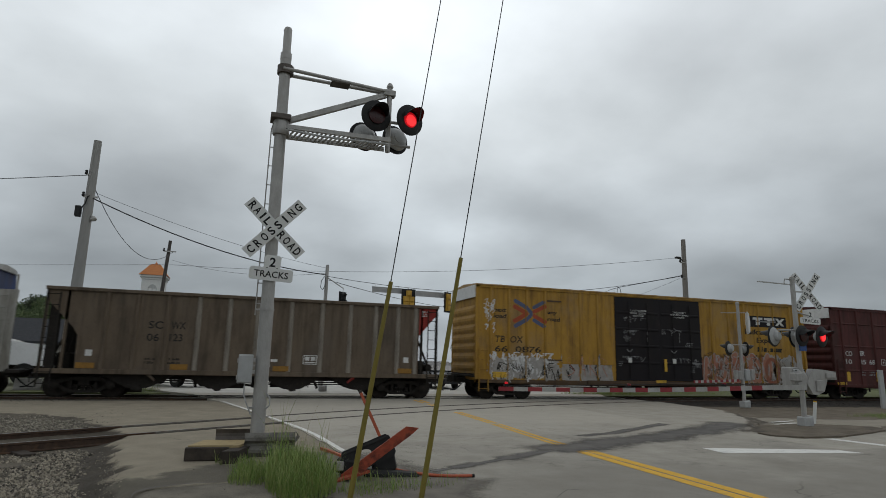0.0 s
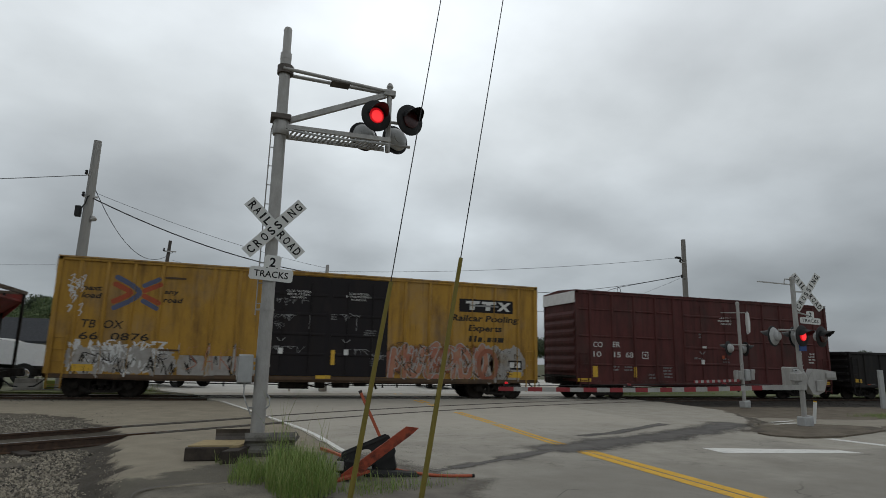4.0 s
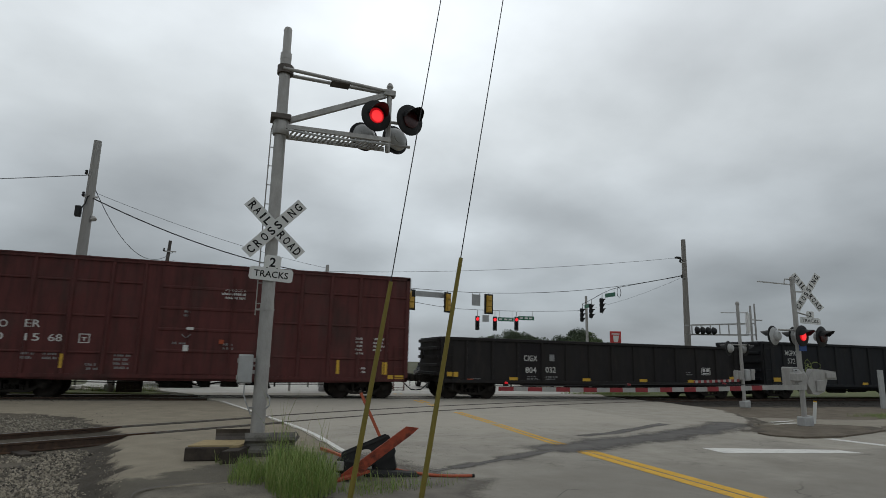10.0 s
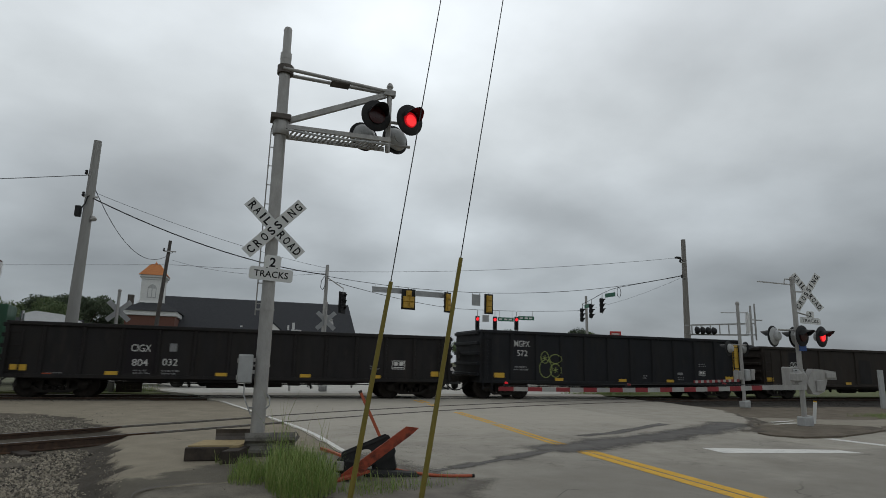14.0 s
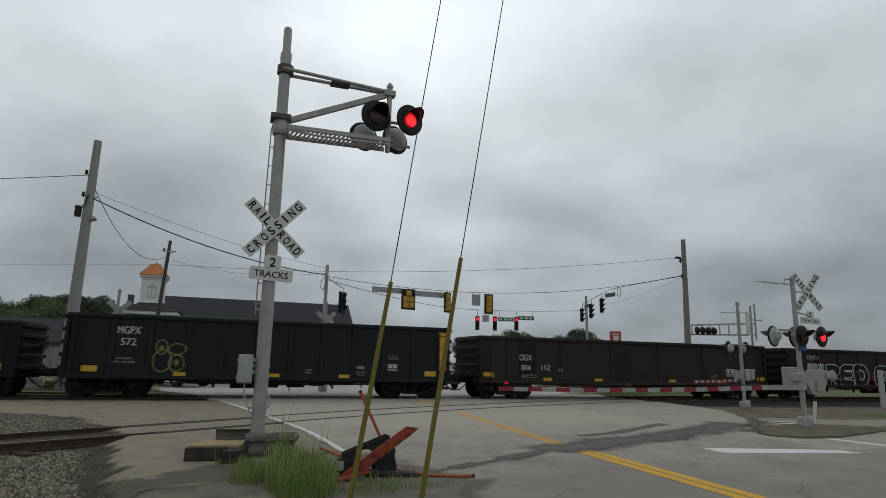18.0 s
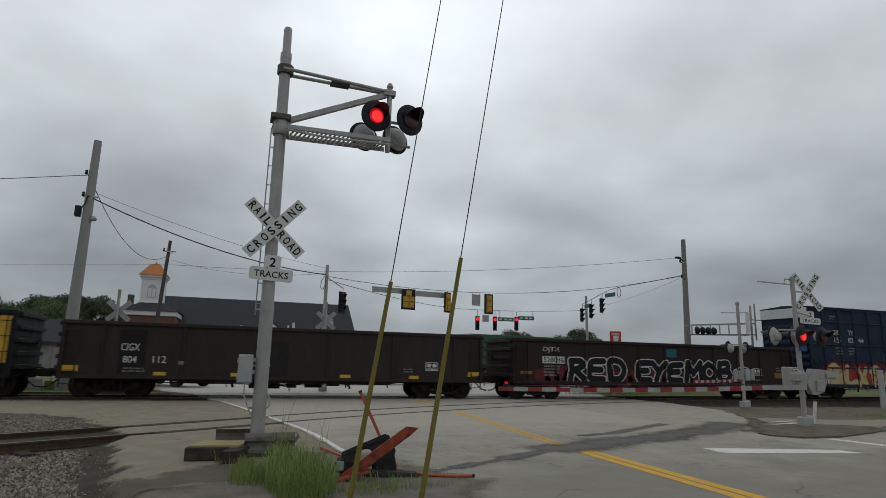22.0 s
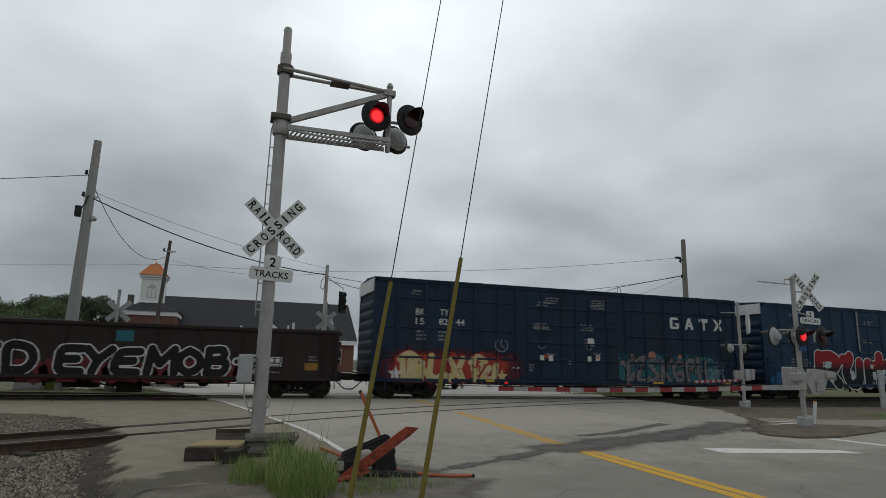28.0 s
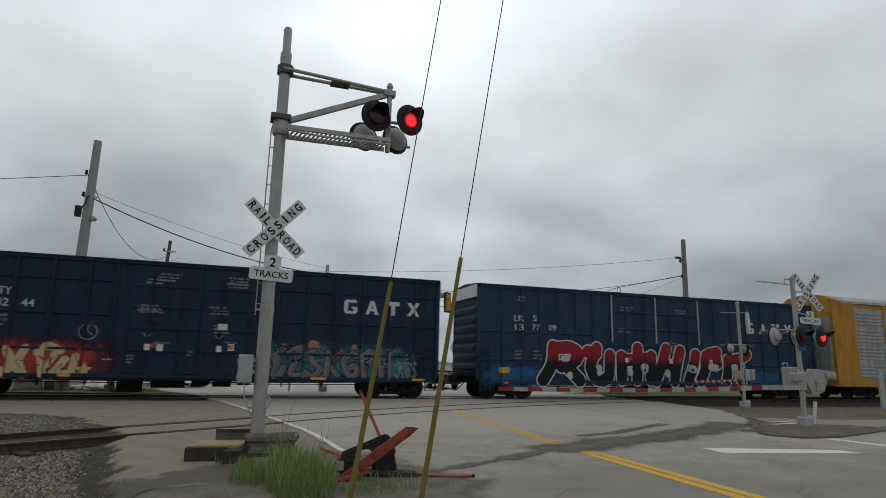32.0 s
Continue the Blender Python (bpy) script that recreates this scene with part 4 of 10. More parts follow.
# ---- crossing signals ----
def flash_lamp(parent, x, y, z, yaw=0.0, name="flashing_light", tilt=8):
    """A crossing lamp that faces -y: round background, hood, red lens, and an added shutter that opens and shuts over
    the ever-lit lens to flash it.
    """
    m = pose(x, y, z, -tilt, 0, yaw)
    bg = Shape().lathe([(0.0, 0.10), (0.02, 0.305), (0.035, 0.305), (0.045, 0.29), (0.05, 0.16)], (0, 0.05, 0), (0, -1, 0), 28)
    plate = part(name, bg.turned(m), LAMPBLACK, parent, "round black lamp background", 35)
    part("housing", Shape().lathe([(0.0, 0.155), (0.10, 0.15), (0.16, 0.12), (0.18, 0.05)], (0, 0.04, 0), (0, 1, 0), 20).turned(m), ALUM, plate, "", 35)
    # hood: an open half tube over the lens
    hood = Shape()
    n = 18
    for r0, r1 in ((0.182, 0.188),):
        v = []
        for i in range(n + 1):
            a = radians(5 + 170 * i / n)
            reach = 0.33 * (0.25 + 0.75 * max(0.0, math.sin(a)))
            for r in (r0, r1):
                v += [(math.cos(a) * r, 0.0, math.sin(a) * r), (math.cos(a) * r, -reach, math.sin(a) * r - 0.05 * reach)]
        f = []
        for i in range(n):
            k = 4 * i
            f += [(k, k + 1, k + 5, k + 4), (k + 2, k + 6, k + 7, k + 3), (k + 1, k + 3, k + 7, k + 5)]
        hood.add(v, f)
    part("hood", hood.turned(m), LAMPBLACK, plate, "", 40)
    part("lens", Shape().lathe([(0.0, 0.152), (0.008, 0.15), (0.02, 0.11), (0.026, 0.05)], (0, -0.005, 0), (0, -1, 0), 24).turned(m), LENSLIT, plate, "glowing red lens", 50)
    part("lens_core", Shape().lathe([(0.0, 0.115), (0.006, 0.1), (0.01, 0.03)], (0, -0.034, -0.015), (0, -1, 0), 20).turned(m), LENSHOT, plate, "brightest middle of the red lens", 50)
    # no real part: a dark cover that stands in for switching the lamp off
    sh = new("shutter", mesh_of("shutter", Shape().lathe([(-0.05, 0.15), (-0.05, 0.166), (0.002, 0.166), (0.012, 0.12), (0.018, 0.04)], (0, 0, 0), (0, -1, 0), 24), LENSDARK, 50))
    sh.parent = plate
    tagged(sh, "dark red lens shutter")
    return sh, m


SHUTTERS = []  # (shutter, pose of its lamp, True for the left lamp of a pair)


def crossbuck(parent, x, y, z, size, yaw=0.0, lettered=True, steep=43):
    m = pose(x, y, z, 0, 0, yaw)
    blades = []
    for k, (ang, words) in enumerate(((-steep - 1, ("RAIL", "ROAD")), (steep + 4, ("CROSSING",)))):
        t = m @ pose(0, -0.012 * k, 0, 0, -ang, 0)
        b = part("sign_blade", Shape().box(-size / 2, size / 2, -0.006, 0.0, -0.108, 0.108, 0.002).turned(t), SIGNWHITE if lettered else SIGNBACK, parent, "white sign blade" if lettered else "bare grey sign back")
        if lettered:
            for word in words:
                n = len(word)
                a, c = (-0.42, 0.42) if n == 8 else (-0.42, -0.13) if word == "RAIL" else (0.13, 0.43)
                for i, ch in enumerate(word):
                    u = (a + (c - a) * i / (n - 1)) * size
                    letters("letter", ch, INK, b, u, -0.007, 0, 0.15, 0.034 if ch == "I" else 0.1, fat=0.024, centre=True, depth=0.002, m=t, label="black letter")
    return blades


def tracks_sign(parent, x, y, z, yaw=0.0, w=0.69):
    m = pose(x, y, z, 0, 3.5, yaw)
    k = w / 0.69
    poly = [(-0.345, -0.09), (-0.315, -0.12), (0.315, -0.12), (0.345, -0.09), (0.345, 0.06), (0.315, 0.09), (0.13, 0.09), (0.13, 0.27), (0.1, 0.30), (-0.1, 0.30), (-0.13, 0.27), (-0.13, 0.09), (-0.315, 0.09), (-0.345, 0.06)]
    p = part("count_sign", Shape().prism([(a * k, b * k) for a, b in poly], "y", -0.006, 0.0).turned(m), SIGNWHITE, parent, "white track-count plate")
    letters("lettering", "TRACKS", INK, p, 0, -0.006, -0.015 * k, 0.108 * k, 0.54 * k, fat=0.014, centre=True, depth=0.002, m=m, label="black lettering")
    letters("lettering", "2", INK, p, 0, -0.006, 0.185 * k, 0.155 * k, 0.1 * k, fat=0.026, centre=True, depth=0.002, m=m, label="black lettering")
    part("bolt", Shape().lathe([(0, 0.012), (0.01, 0.01)], (-0.08 * k, -0.006, 0.09 * k), (0, -1, 0), 6).turned(m), INK, p)
    part("bolt", Shape().lathe([(0, 0.012), (0.01, 0.01)], (0.08 * k, -0.006, 0.09 * k), (0, -1, 0), 6).turned(m), INK, p)
    return p


def cantilever_signal():
    t = thing("cantilever_signal", "tall galvanised cantilever crossing signal with red flashing lights", "crossing signal", pose(0.42, 10.84, 0))
    part("mast", Shape().rod((0, 0, 0.0), (0, 0, 2.5), 0.118, n=20).rod((0, 0, 2.5), (-0.01, 0, 7.18), 0.112, 0.10, n=20), GALV, t, "", 40)
    part("mast_top", Shape().lathe([(0, 0.105), (0.12, 0.105), (0.16, 0.078), (0.62, 0.078), (0.66, 0.06), (0.68, 0.02)], (-0.01, 0, 7.14), (0, 0, 1), 18), GALV, t, "stained narrower mast cap", 40)
    part("base_plate", Shape().lathe([(0, 0.2), (0.03, 0.2), (0.031, 0.13), (0.05, 0.125)], (0, 0, 0.0), (0, 0, 1), 20), GALV, t, "", 40)
    part("collar", Shape().lathe([(0, 0.15), (0.16, 0.15)], (0, 0, 6.84), (0, 0, 1), 16), RUST, t, "rusty clamp collar", 40)
    part("collar", Shape().lathe([(0, 0.14), (0.03, 0.155), (0.12, 0.155), (0.22, 0.135), (0.34, 0.14), (0.37, 0.12)], (0, 0, 5.62), (0, 0, 1), 16), GALV, t, "clamp collar", 40)
    part("collar", Shape().box(-0.2, 0.16, -0.17, 0.17, 5.9, 6.0, 0.01), RUST, t, "rusty clamp plate")
    # two parallel top chords and the raking brace
    for y in (-0.13, 0.13):
        part("arm_chord", Shape().rod((-0.05, y, 6.905), (2.12, y * 0.35, 6.815), 0.034, n=10), GALV, t, "", 40)
    part("arm_plate", Shape().box(0.86, 1.22, -0.13, 0.13, 6.81, 6.835), RUST, t, "rusty brown plate on the arm")
    part("brace", Shape().bar((0.1, 0, 5.92), (1.95, 0, 6.76), 0.09, 0.10), GALV, t)
    part("end_post", Shape().rod((2.03, 0, 5.58), (2.03, 0, 6.92), 0.05, n=14).lathe([(0, 0.055), (0.04, 0.07), (0.10, 0.045), (0.13, 0.015)], (2.03, 0, 6.91), (0, 0, 1), 12), GALV, t, "", 40)
    part("cross_beam", Shape().box(1.9, 2.14, -0.08, 0.08, 6.74, 6.86, 0.01), GALV, t)
    # walkway grating seen from below
    for y in (-0.27, 0.27):
        part("walkway_rail", Shape().bar((0.08, y, 5.71), (2.02, y, 5.73), 0.05, 0.08), GALV, t)
    slat = Shape().bar((0.055, -0.26, 0), (-0.055, 0.26, 0), 0.03, 0.02)
    first = part("walkway_slat", slat, GALV, t)
    first.location = (0.2, 0, 5.70)
    repeat(first, [(0.083 * i, 0, 0.001 * i) for i in range(1, 22)])
    part("conduit", Shape().tube([(0.1, -0.31, 5.64), (0.7, -0.31, 5.60), (1.1, -0.31, 5.6), (1.95, -0.31, 5.63)], 0.022, 8), ALUM, t)
    part("lamp_crossarm", Shape().rod((1.5, -0.05, 6.17), (2.56, -0.12, 6.17), 0.03).rod((1.5, 0.3, 5.86), (2.56, 0.3, 5.86), 0.03), GALV, t)
    # lamps to the road, and a pair that faces the other way
    for left, x, y, z, yaw in ((True, 1.74, -0.22, 6.21, 12), (False, 2.40, -0.28, 6.20, 20)):
        sh, m = flash_lamp(t, x, y, z, yaw, tilt=-4)
        SHUTTERS.append((sh, m, left))
    for left, x, y, z, yaw in ((True, 1.62, 0.45, 6.0, 192), (False, 2.27, 0.45, 6.02, 200)):
        sh, m = flash_lamp(t, x, y, z, yaw, tilt=-4)
        part("lamp_back", Shape().lathe([(0, 0.2), (0.05, 0.245), (0.10, 0.22), (0.16, 0.15), (0.19, 0.05)], (0, 0.02, 0), (0, 1, 0), 22).turned(m), ALUM, t, "grey domed lamp back", 50)
        SHUTTERS.append((sh, m, left))
    # caged cable ladder up the side
    part("ladder_rail", Shape().tube([(-0.19, 0.02, 2.3), (-0.17, 0.02, 5.7), (-0.12, 0, 5.98)], 0.011, 6), GALV, t)
    rung = part("rung", Shape().rod((-0.2, 0.02, 0), (-0.09, 0.0, 0), 0.009, n=6), GALV, t)
    rung.location = (0, 0, 2.5)
    repeat(rung, [(0.002 * i, 0, 0.36 * i) for i in range(1, 10)])
    for z in (2.38, 1.42, 0.72):
        part("strap", Shape().lathe([(0, 0.128), (0.035, 0.128)], (0, 0, z), (0, 0, 1), 16).box(-0.19, -0.12, -0.02, 0.02, z, z + 0.03), GALV, t, "", 40)
    crossbuck(t, 0.02, -0.17, 3.83, 1.32, -2)
    tracks_sign(t, 0.02, -0.155, 3.02, -2, 0.74)
    part("sign_bracket", Shape().box(-0.06, 0.06, -0.17, -0.1, 3.8, 3.95), GALV, t)
    part("sign_bracket", Shape().box(-0.06, 0.06, -0.15, -0.1, 3.05, 3.15), GALV, t)
    jb = part("junction_box", Shape().box(-0.40, -0.16, -0.12, 0.08, 1.14, 1.62, 0.012), ALUM, t, "grey metal junction box")
    part("lid", Shape().box(-0.39, -0.17, -0.135, -0.121, 1.16, 1.60, 0.004), ALUM, jb)
    for z in (1.2, 1.48):
        part("hinge", Shape().rod((-0.405, -0.13, z), (-0.405, -0.13, z + 0.07), 0.012, n=8), GALV, jb)
    for z in (1.3, 1.5):
        part("bracket", Shape().box(-0.2, -0.1, -0.03, 0.03, z, z + 0.06), GALV, jb)
    part("conduit", Shape().tube([(-0.27, -0.03, 1.14), (-0.27, -0.03, 0.95), (-0.22, -0.05, 0.82), (-0.13, -0.05, 0.62)], 0.012, 6), ALUM, t, "cable conduit")
    part("conduit", Shape().tube([(0.1, -0.08, 0.98), (0.16, -0.08, 0.9), (0.16, -0.08, 0.78), (0.1, -0.08, 0.72)], 0.012, 6), ALUM, t, "cable conduit")
    # steel skirts at the foot
    wave = [(0.0, -0.02), (0.05, 0.05), (0.05, 0.10), (-0.02, 0.15), (-0.02, 0.19), (0.05, 0.24), (0.05, 0.29), (0.0, 0.36)]
    sheet = [(-0.3 - a, b) for a, b in wave] + [(-0.285 - a, b) for a, b in reversed(wave)]
    part("guard_rail", Shape().prism(sheet, "x", -0.2, 0.6), GUARDSTEEL, t, "dented ribbed guard rail round the mast foot")
    part("guard_rail", Shape().prism([(0.62 + 0.04 * math.sin(3 * z * 9), z) for _, z in wave] + [(0.635 + 0.04 * math.sin(3 * z * 9), z) for _, z in reversed(wave)], "y", -0.34, -0.05), GUARDSTEEL, t, "bent end of the ribbed guard rail")
    part("guard_rail", Shape().prism([(0.3 + a, b) for a, b in wave] + [(0.315 + a, b) for a, b in reversed(wave)], "x", -0.66, 0.1), RUST, t, "dented ribbed guard rail round the mast foot")


cantilever_signal()


def gate_signal(name, label, x, y, height, back, xb, arm, facing_us):
    """Mast with a crossbuck, paired lamps and a gate mechanism with its lowered arm."""
    t = thing(name, label, "crossing signal", pose(x, y, 0))
    part("base", Shape().box(-0.15, 0.15, -0.15, 0.15, 0.0, 0.27, 0.03).box(0.1, 0.24, -0.1, 0.1, 0.0, 0.3, 0.02), ALUM, t, "cast base")
    part("mast", Shape().rod((0, 0, 0.2), (-0.02, 0, height), 0.072, 0.066, n=14), GALV, t, "", 40)
    part("cap", Shape().lathe([(0, 0.08), (0.08, 0.08), (0.13, 0.03)], (-0.02, 0, height), (0, 0, 1), 12), GALV, t, "", 40)
    z = 2.55 if facing_us else 2.4
    lo, hi = (-0.8, 0.88) if facing_us else (-0.62, 0.48)
    part("crossarm", Shape().rod((lo + 0.1, 0, z + 0.16), (hi, 0, z + 0.16), 0.028), GALV, t)
    if facing_us:
        for left, dx, yaw in ((True, -0.02, 9), (False, 0.74, 11)):
            sh, m = flash_lamp(t, dx, -0.2, z, yaw, tilt=-2)
            SHUTTERS.append((sh, m, left))
            part("stem", Shape().rod((dx, -0.06, z + 0.02), (dx, 0, z + 0.16), 0.025), GALV, t)
        for left, dx, yaw in ((True, -0.68, 194), (False, 0.14, 192)):
            sh, m = flash_lamp(t, dx, 0.24, z - 0.02, yaw, tilt=-2)
            part("lamp_back", Shape().lathe([(0, 0.2), (0.03, 0.26), (0.07, 0.22), (0.1, 0.13), (0.11, 0.05)], (0, 0.02, 0), (0, 1, 0), 22).turned(m), ALUM, t, "grey domed lamp back", 50)
            SHUTTERS.append((sh, m, left))
    else:
        for dx, yaw in ((-0.55, 200), (0.40, 72)):
            sh, m = flash_lamp(t, dx, 0.12, z, yaw, tilt=-2)
            part("lamp_back", Shape().lathe([(0, 0.14), (0.05, 0.19), (0.11, 0.17), (0.17, 0.1), (0.19, 0.05)], (0, 0.02, 0), (0, 1, 0), 20).turned(m), ALUM, t, "grey domed lamp back", 50)
            SHUTTERS.append((sh, m, dx < 0))
    if xb:
        crossbuck(t, xb[0], -0.1, xb[1], 1.32, -12, True, 50)
        tracks_sign(t, xb[0] + 0.03, -0.1, xb[1] - 0.84, -16, 0.62)
        part("sign_bracket", Shape().rod((0, 0, xb[1]), (xb[0], -0.09, xb[1]), 0.022), GALV, t)
        part("sign_bracket", Shape().rod((0, 0, xb[1] - 0.6), (xb[0], -0.09, xb[1] - 0.7), 0.022), GALV, t)
        part("notice_plate", Shape().box(-0.07, 0.2, -0.1, -0.085, 2.12, 2.3), BLUESIGN, t, "small blue notice plate")
        part("top_bracket", Shape().bar((-1.35, 0, height - 0.12), (0, 0, height - 0.14), 0.03, 0.03).tube([(-0.35, 0, height - 0.13), (-0.3, 0, height + 0.02), (-0.1, 0, height + 0.02)], 0.018, 6), GALV, t, "thin side bracket")
    if arm:
        mech = part("gate_mechanism", Shape().box(-0.28, 0.2, 0.06, 0.42, 1.12, 1.66, 0.03).lathe([(0, 0.26), (0.1, 0.27), (0.14, 0.2)], (-0.05, 0.06, 1.3), (0, -1, 0), 18), GALV, t, "grey cast gate mechanism")
        part("counterweight_arm", Shape().prism([(0.1, 1.2), (0.35, 1.62), (0.75, 1.60), (1.25, 1.55), (1.27, 1.32), (0.9, 1.32), (0.75, 0.98), (0.5, 0.88), (0.3, 0.9)], "y", -0.1, 0.08), GALV, mech, "grey counterweight arm")
        part("cover", Shape().box(-0.24, 0.16, -0.02, 0.06, 1.2, 1.6, 0.02), ALUM, mech, "flat cast cover")
        for bx in (-0.2, 0.12):
            for bz in (1.24, 1.56):
                part("bolt", Shape().lathe([(0, 0.018), (0.02, 0.015)], (bx, -0.02, bz), (0, -1, 0), 6), TRUCKSTEEL, mech)
        part("weight", Shape().box(0.82, 1.2, -0.16, 0.14, 1.36, 1.52, 0.02), GALV, mech, "stacked counterweight plates")
        part("weight", Shape().box(0.42, 0.68, -0.15, 0.13, 0.98, 1.3, 0.02), GALV, mech, "stacked counterweight plates")
        part("gearbox", Shape().box(-0.34, -0.08, -0.14, 0.1, 1.25, 1.5, 0.03), GALV, mech)
        n = 22
        x1, z1, x2, z2 = arm
        a = part("gate_arm", Shape().tube([(x1 + (x2 - x1) * i / 8, -0.14, z1 + (z2 - z1) * i / 8 - 0.05 * math.sin(i / 8 * 3.1)) for i in range(9)], 0.012, 6), GALV, t, "lowered red and white striped gate arm")
        for i in range(n):
            u, w = i / n, (i + 1) / n
            p = (x1 + (x2 - x1) * u, -0.14, z1 + (z2 - z1) * u - 0.05 * math.sin(u * 3.1))
            q = (x1 + (x2 - x1) * w, -0.14, z1 + (z2 - z1) * w - 0.05 * math.sin(w * 3.1))
            part("red_band" if i % 2 == 1 else "white_band", Shape().bar(p, q, 0.03, 0.125 - 0.03 * u), REDPAINT if i % 2 == 1 else ARMWHITE, a, "red reflective band" if i % 2 == 1 else "white reflective band")
        part("arm_stub", Shape().bar((0.0, -0.14, z1 + 0.01), (x1, -0.14, z1), 0.05, 0.14), GALV, a, "grey arm stub")
        for k, u in enumerate((0.978, 0.57, 0.205)):
            px, pz = x1 + (x2 - x1) * u, z1 + (z2 - z1) * u - 0.05 * math.sin(u * 3.1) + 0.06
            part("arm_light", Shape().box(px - 0.05, px + 0.05, -0.19, -0.09, pz, pz + 0.05), LAMPBLACK, a, "small arm light")
            part("arm_lens", Shape().lathe([(0, 0.024), (0.03, 0.024), (0.04, 0.014)], (px, -0.19, pz + 0.075), (0, -1, 0), 12).lathe([(0, 0.032), (0.03, 0.03)], (px, -0.16, pz + 0.075), (0, 1, 0), 12), LENSLIT if k == 0 else REDPAINT, a, "red lens", 50)
        part("cable", Shape().tube([(x1, -0.16, z1 + 0.07), (x1 - 3, -0.16, z1 + 0.065), (x2 + 0.2, -0.16, z2 + 0.06)], 0.008, 5), WIRE, a)
    return t


gate_signal("gate_signal", "grey crossing signal mast with crossbuck, red lights and gate", 15.47, 13.24, 4.2, True, (0.41, 3.86), (-1.25, 1.08, -9.6, 0.985), True)
q = gate_signal("gate_signal", "grey crossing signal mast seen from behind beside the far lane", 19.95, 19.82, 4.25, True, None, None, False)
mech = part("mechanism", Shape().box(-0.32, -0.08, -0.12, 0.2, 1.1, 1.5, 0.04).rod((-0.42, -0.08, 1.16), (-0.42, -0.08, 1.52), 0.075, n=10), GALV, q, "grey cast gate mechanism")
part("motor_box", Shape().box(0.08, 0.34, -0.12, 0.16, 1.08, 1.56, 0.04), ALUM, mech)
part("weight", Shape().rod((0.42, -0.1, 1.14), (0.42, -0.1, 1.48), 0.09, n=12).box(0.36, 0.56, -0.14, -0.06, 1.42, 1.56, 0.02), GALV, mech, "stacked counterweight plates")
part("conduit", Shape().tube([(-0.2, -0.16, 1.5), (-0.22, -0.16, 1.7), (-0.06, -0.1, 1.84)], 0.02, 6), GALV, mech)
part("bracket", Shape().bar((-0.93, 0, 3.86), (0.5, 0, 3.93), 0.03, 0.03), GALV, q, "thin side bracket")
part("edge_on_sign", Shape().prism([(0.0, 3.02), (0.06, 3.1), (0.08, 3.48), (0.05, 3.86), (0.0, 3.95), (-0.02, 3.48)], "y", -0.32, 0.32).turned(pose(0.44, 0, 0, 0, 0, -38)), SIGNWHITE, q, "pale sign seen edge-on")
part("small_arm", Shape().bar((-0.3, -0.1, 1.1), (-2.6, -0.1, 1.02), 0.03, 0.1), REDPAINT, q, "red and white striped pedestrian arm")
for i in range(8):
    part("white_band", Shape().bar((-0.45 - 0.28 * i, -0.118, 1.096 - 0.01 * i), (-0.58 - 0.28 * i, -0.118, 1.09 - 0.01 * i), 0.006, 0.101), ARMWHITE, q)
# short leaning marker post beside the near signal
post = thing("marker_post", "short leaning white marker post", "post", pose(16.6, 13.9, 0))
part("post", Shape().rod((0, 0, -0.02), (0.12, 0, 0.62), 0.05, n=10), SIGNWHITE, post, "", 40)
part("tip", Shape().rod((0.12, 0, 0.62), (0.128, 0, 0.66), 0.052, n=10), YELLOWLINE, post)
post = thing("marker_post", "plain upright pale post at the roadside", "post", pose(28.1, 19.9, 0))
part("post", Shape().box(-0.14, 0.14, -0.05, 0.05, -0.06, 1.66, 0.01), ALUM, post)


# ---- guy wires in the foreground ----
def guy(ax, ay, tx, tz, ux, uz):
    t = thing("guy_wire", "taut steel guy wire with a long yellow plastic guard", "guy wire", pose(ax, ay, 0), "guy wires")
    part("strand", Shape().tube([(0, 0, -0.05), (tx, 0, tz), (ux, 0, uz), (ux + (ux - tx) * 1.2, 0, uz + (uz - tz) * 1.2)], 0.0065, 6), WIRE, t)
    part("guard", Shape().rod((-0.005, -0.01, 0.02), (tx, -0.01, tz), 0.033, 0.026, n=10), GUYGUARD, t, "faded yellow plastic guard", 40)


guy(1.30, 6.9, 0.37, 2.50, 0.91, 6.38)
guy(2.13, 6.9, 0.43, 2.86, 1.00, 6.60)


# ---- debris beside the mast ----
pad = thing("board_stack", "low stack of tan boards on black timber beside the mast", "board", pose(-0.08, 10.75, 0, 0, 0, -4))
part("board", Shape().prism([(-0.52, -0.32), (0.25, -0.34), (0.42, 0.32), (-0.36, 0.36)], "z", 0.13, 0.19), TANBOARD, pad, "weathered tan board")
part("timber", Shape().box(-0.55, 0.1, -0.42, -0.33, -0.03, 0.17, 0.012), TIE, pad, "dark timber edge")
part("timber", Shape().prism([(0.02, -0.75), (0.25, -0.75), (0.5, 0.2), (0.3, 0.3)], "z", -0.03, 0.155), TIE, pad, "dark timber beam")
part("timber", Shape().box(-0.5, 0.3, 0.2, 0.34, -0.03, 0.128, 0.012), TIE, pad, "dark timber edge")

deb = thing("fallen_barricade", "broken black barricade base with a rust-red board", "barricade", pose(1.9, 8.5, 0, 0, 0, 0))
m = pose(0, 0, 0, -12, -21, 0)
panel = Shape()
n = 20
outer = [(-0.4, 0.0), (-0.2, 0.0), (0.0, 0.0), (0.2, 0.0), (0.36, 0.0), (0.41, 0.06), (0.41, 0.16), (0.41, 0.26), (0.39, 0.33), (0.34, 0.37), (0.2, 0.37), (0.1, 0.37), (0.0, 0.37), (-0.1, 0.37), (-0.2, 0.37), (-0.36, 0.37), (-0.4, 0.33), (-0.41, 0.24), (-0.41, 0.14), (-0.41, 0.06)]
outer = outer[-3:] + outer[:-3]
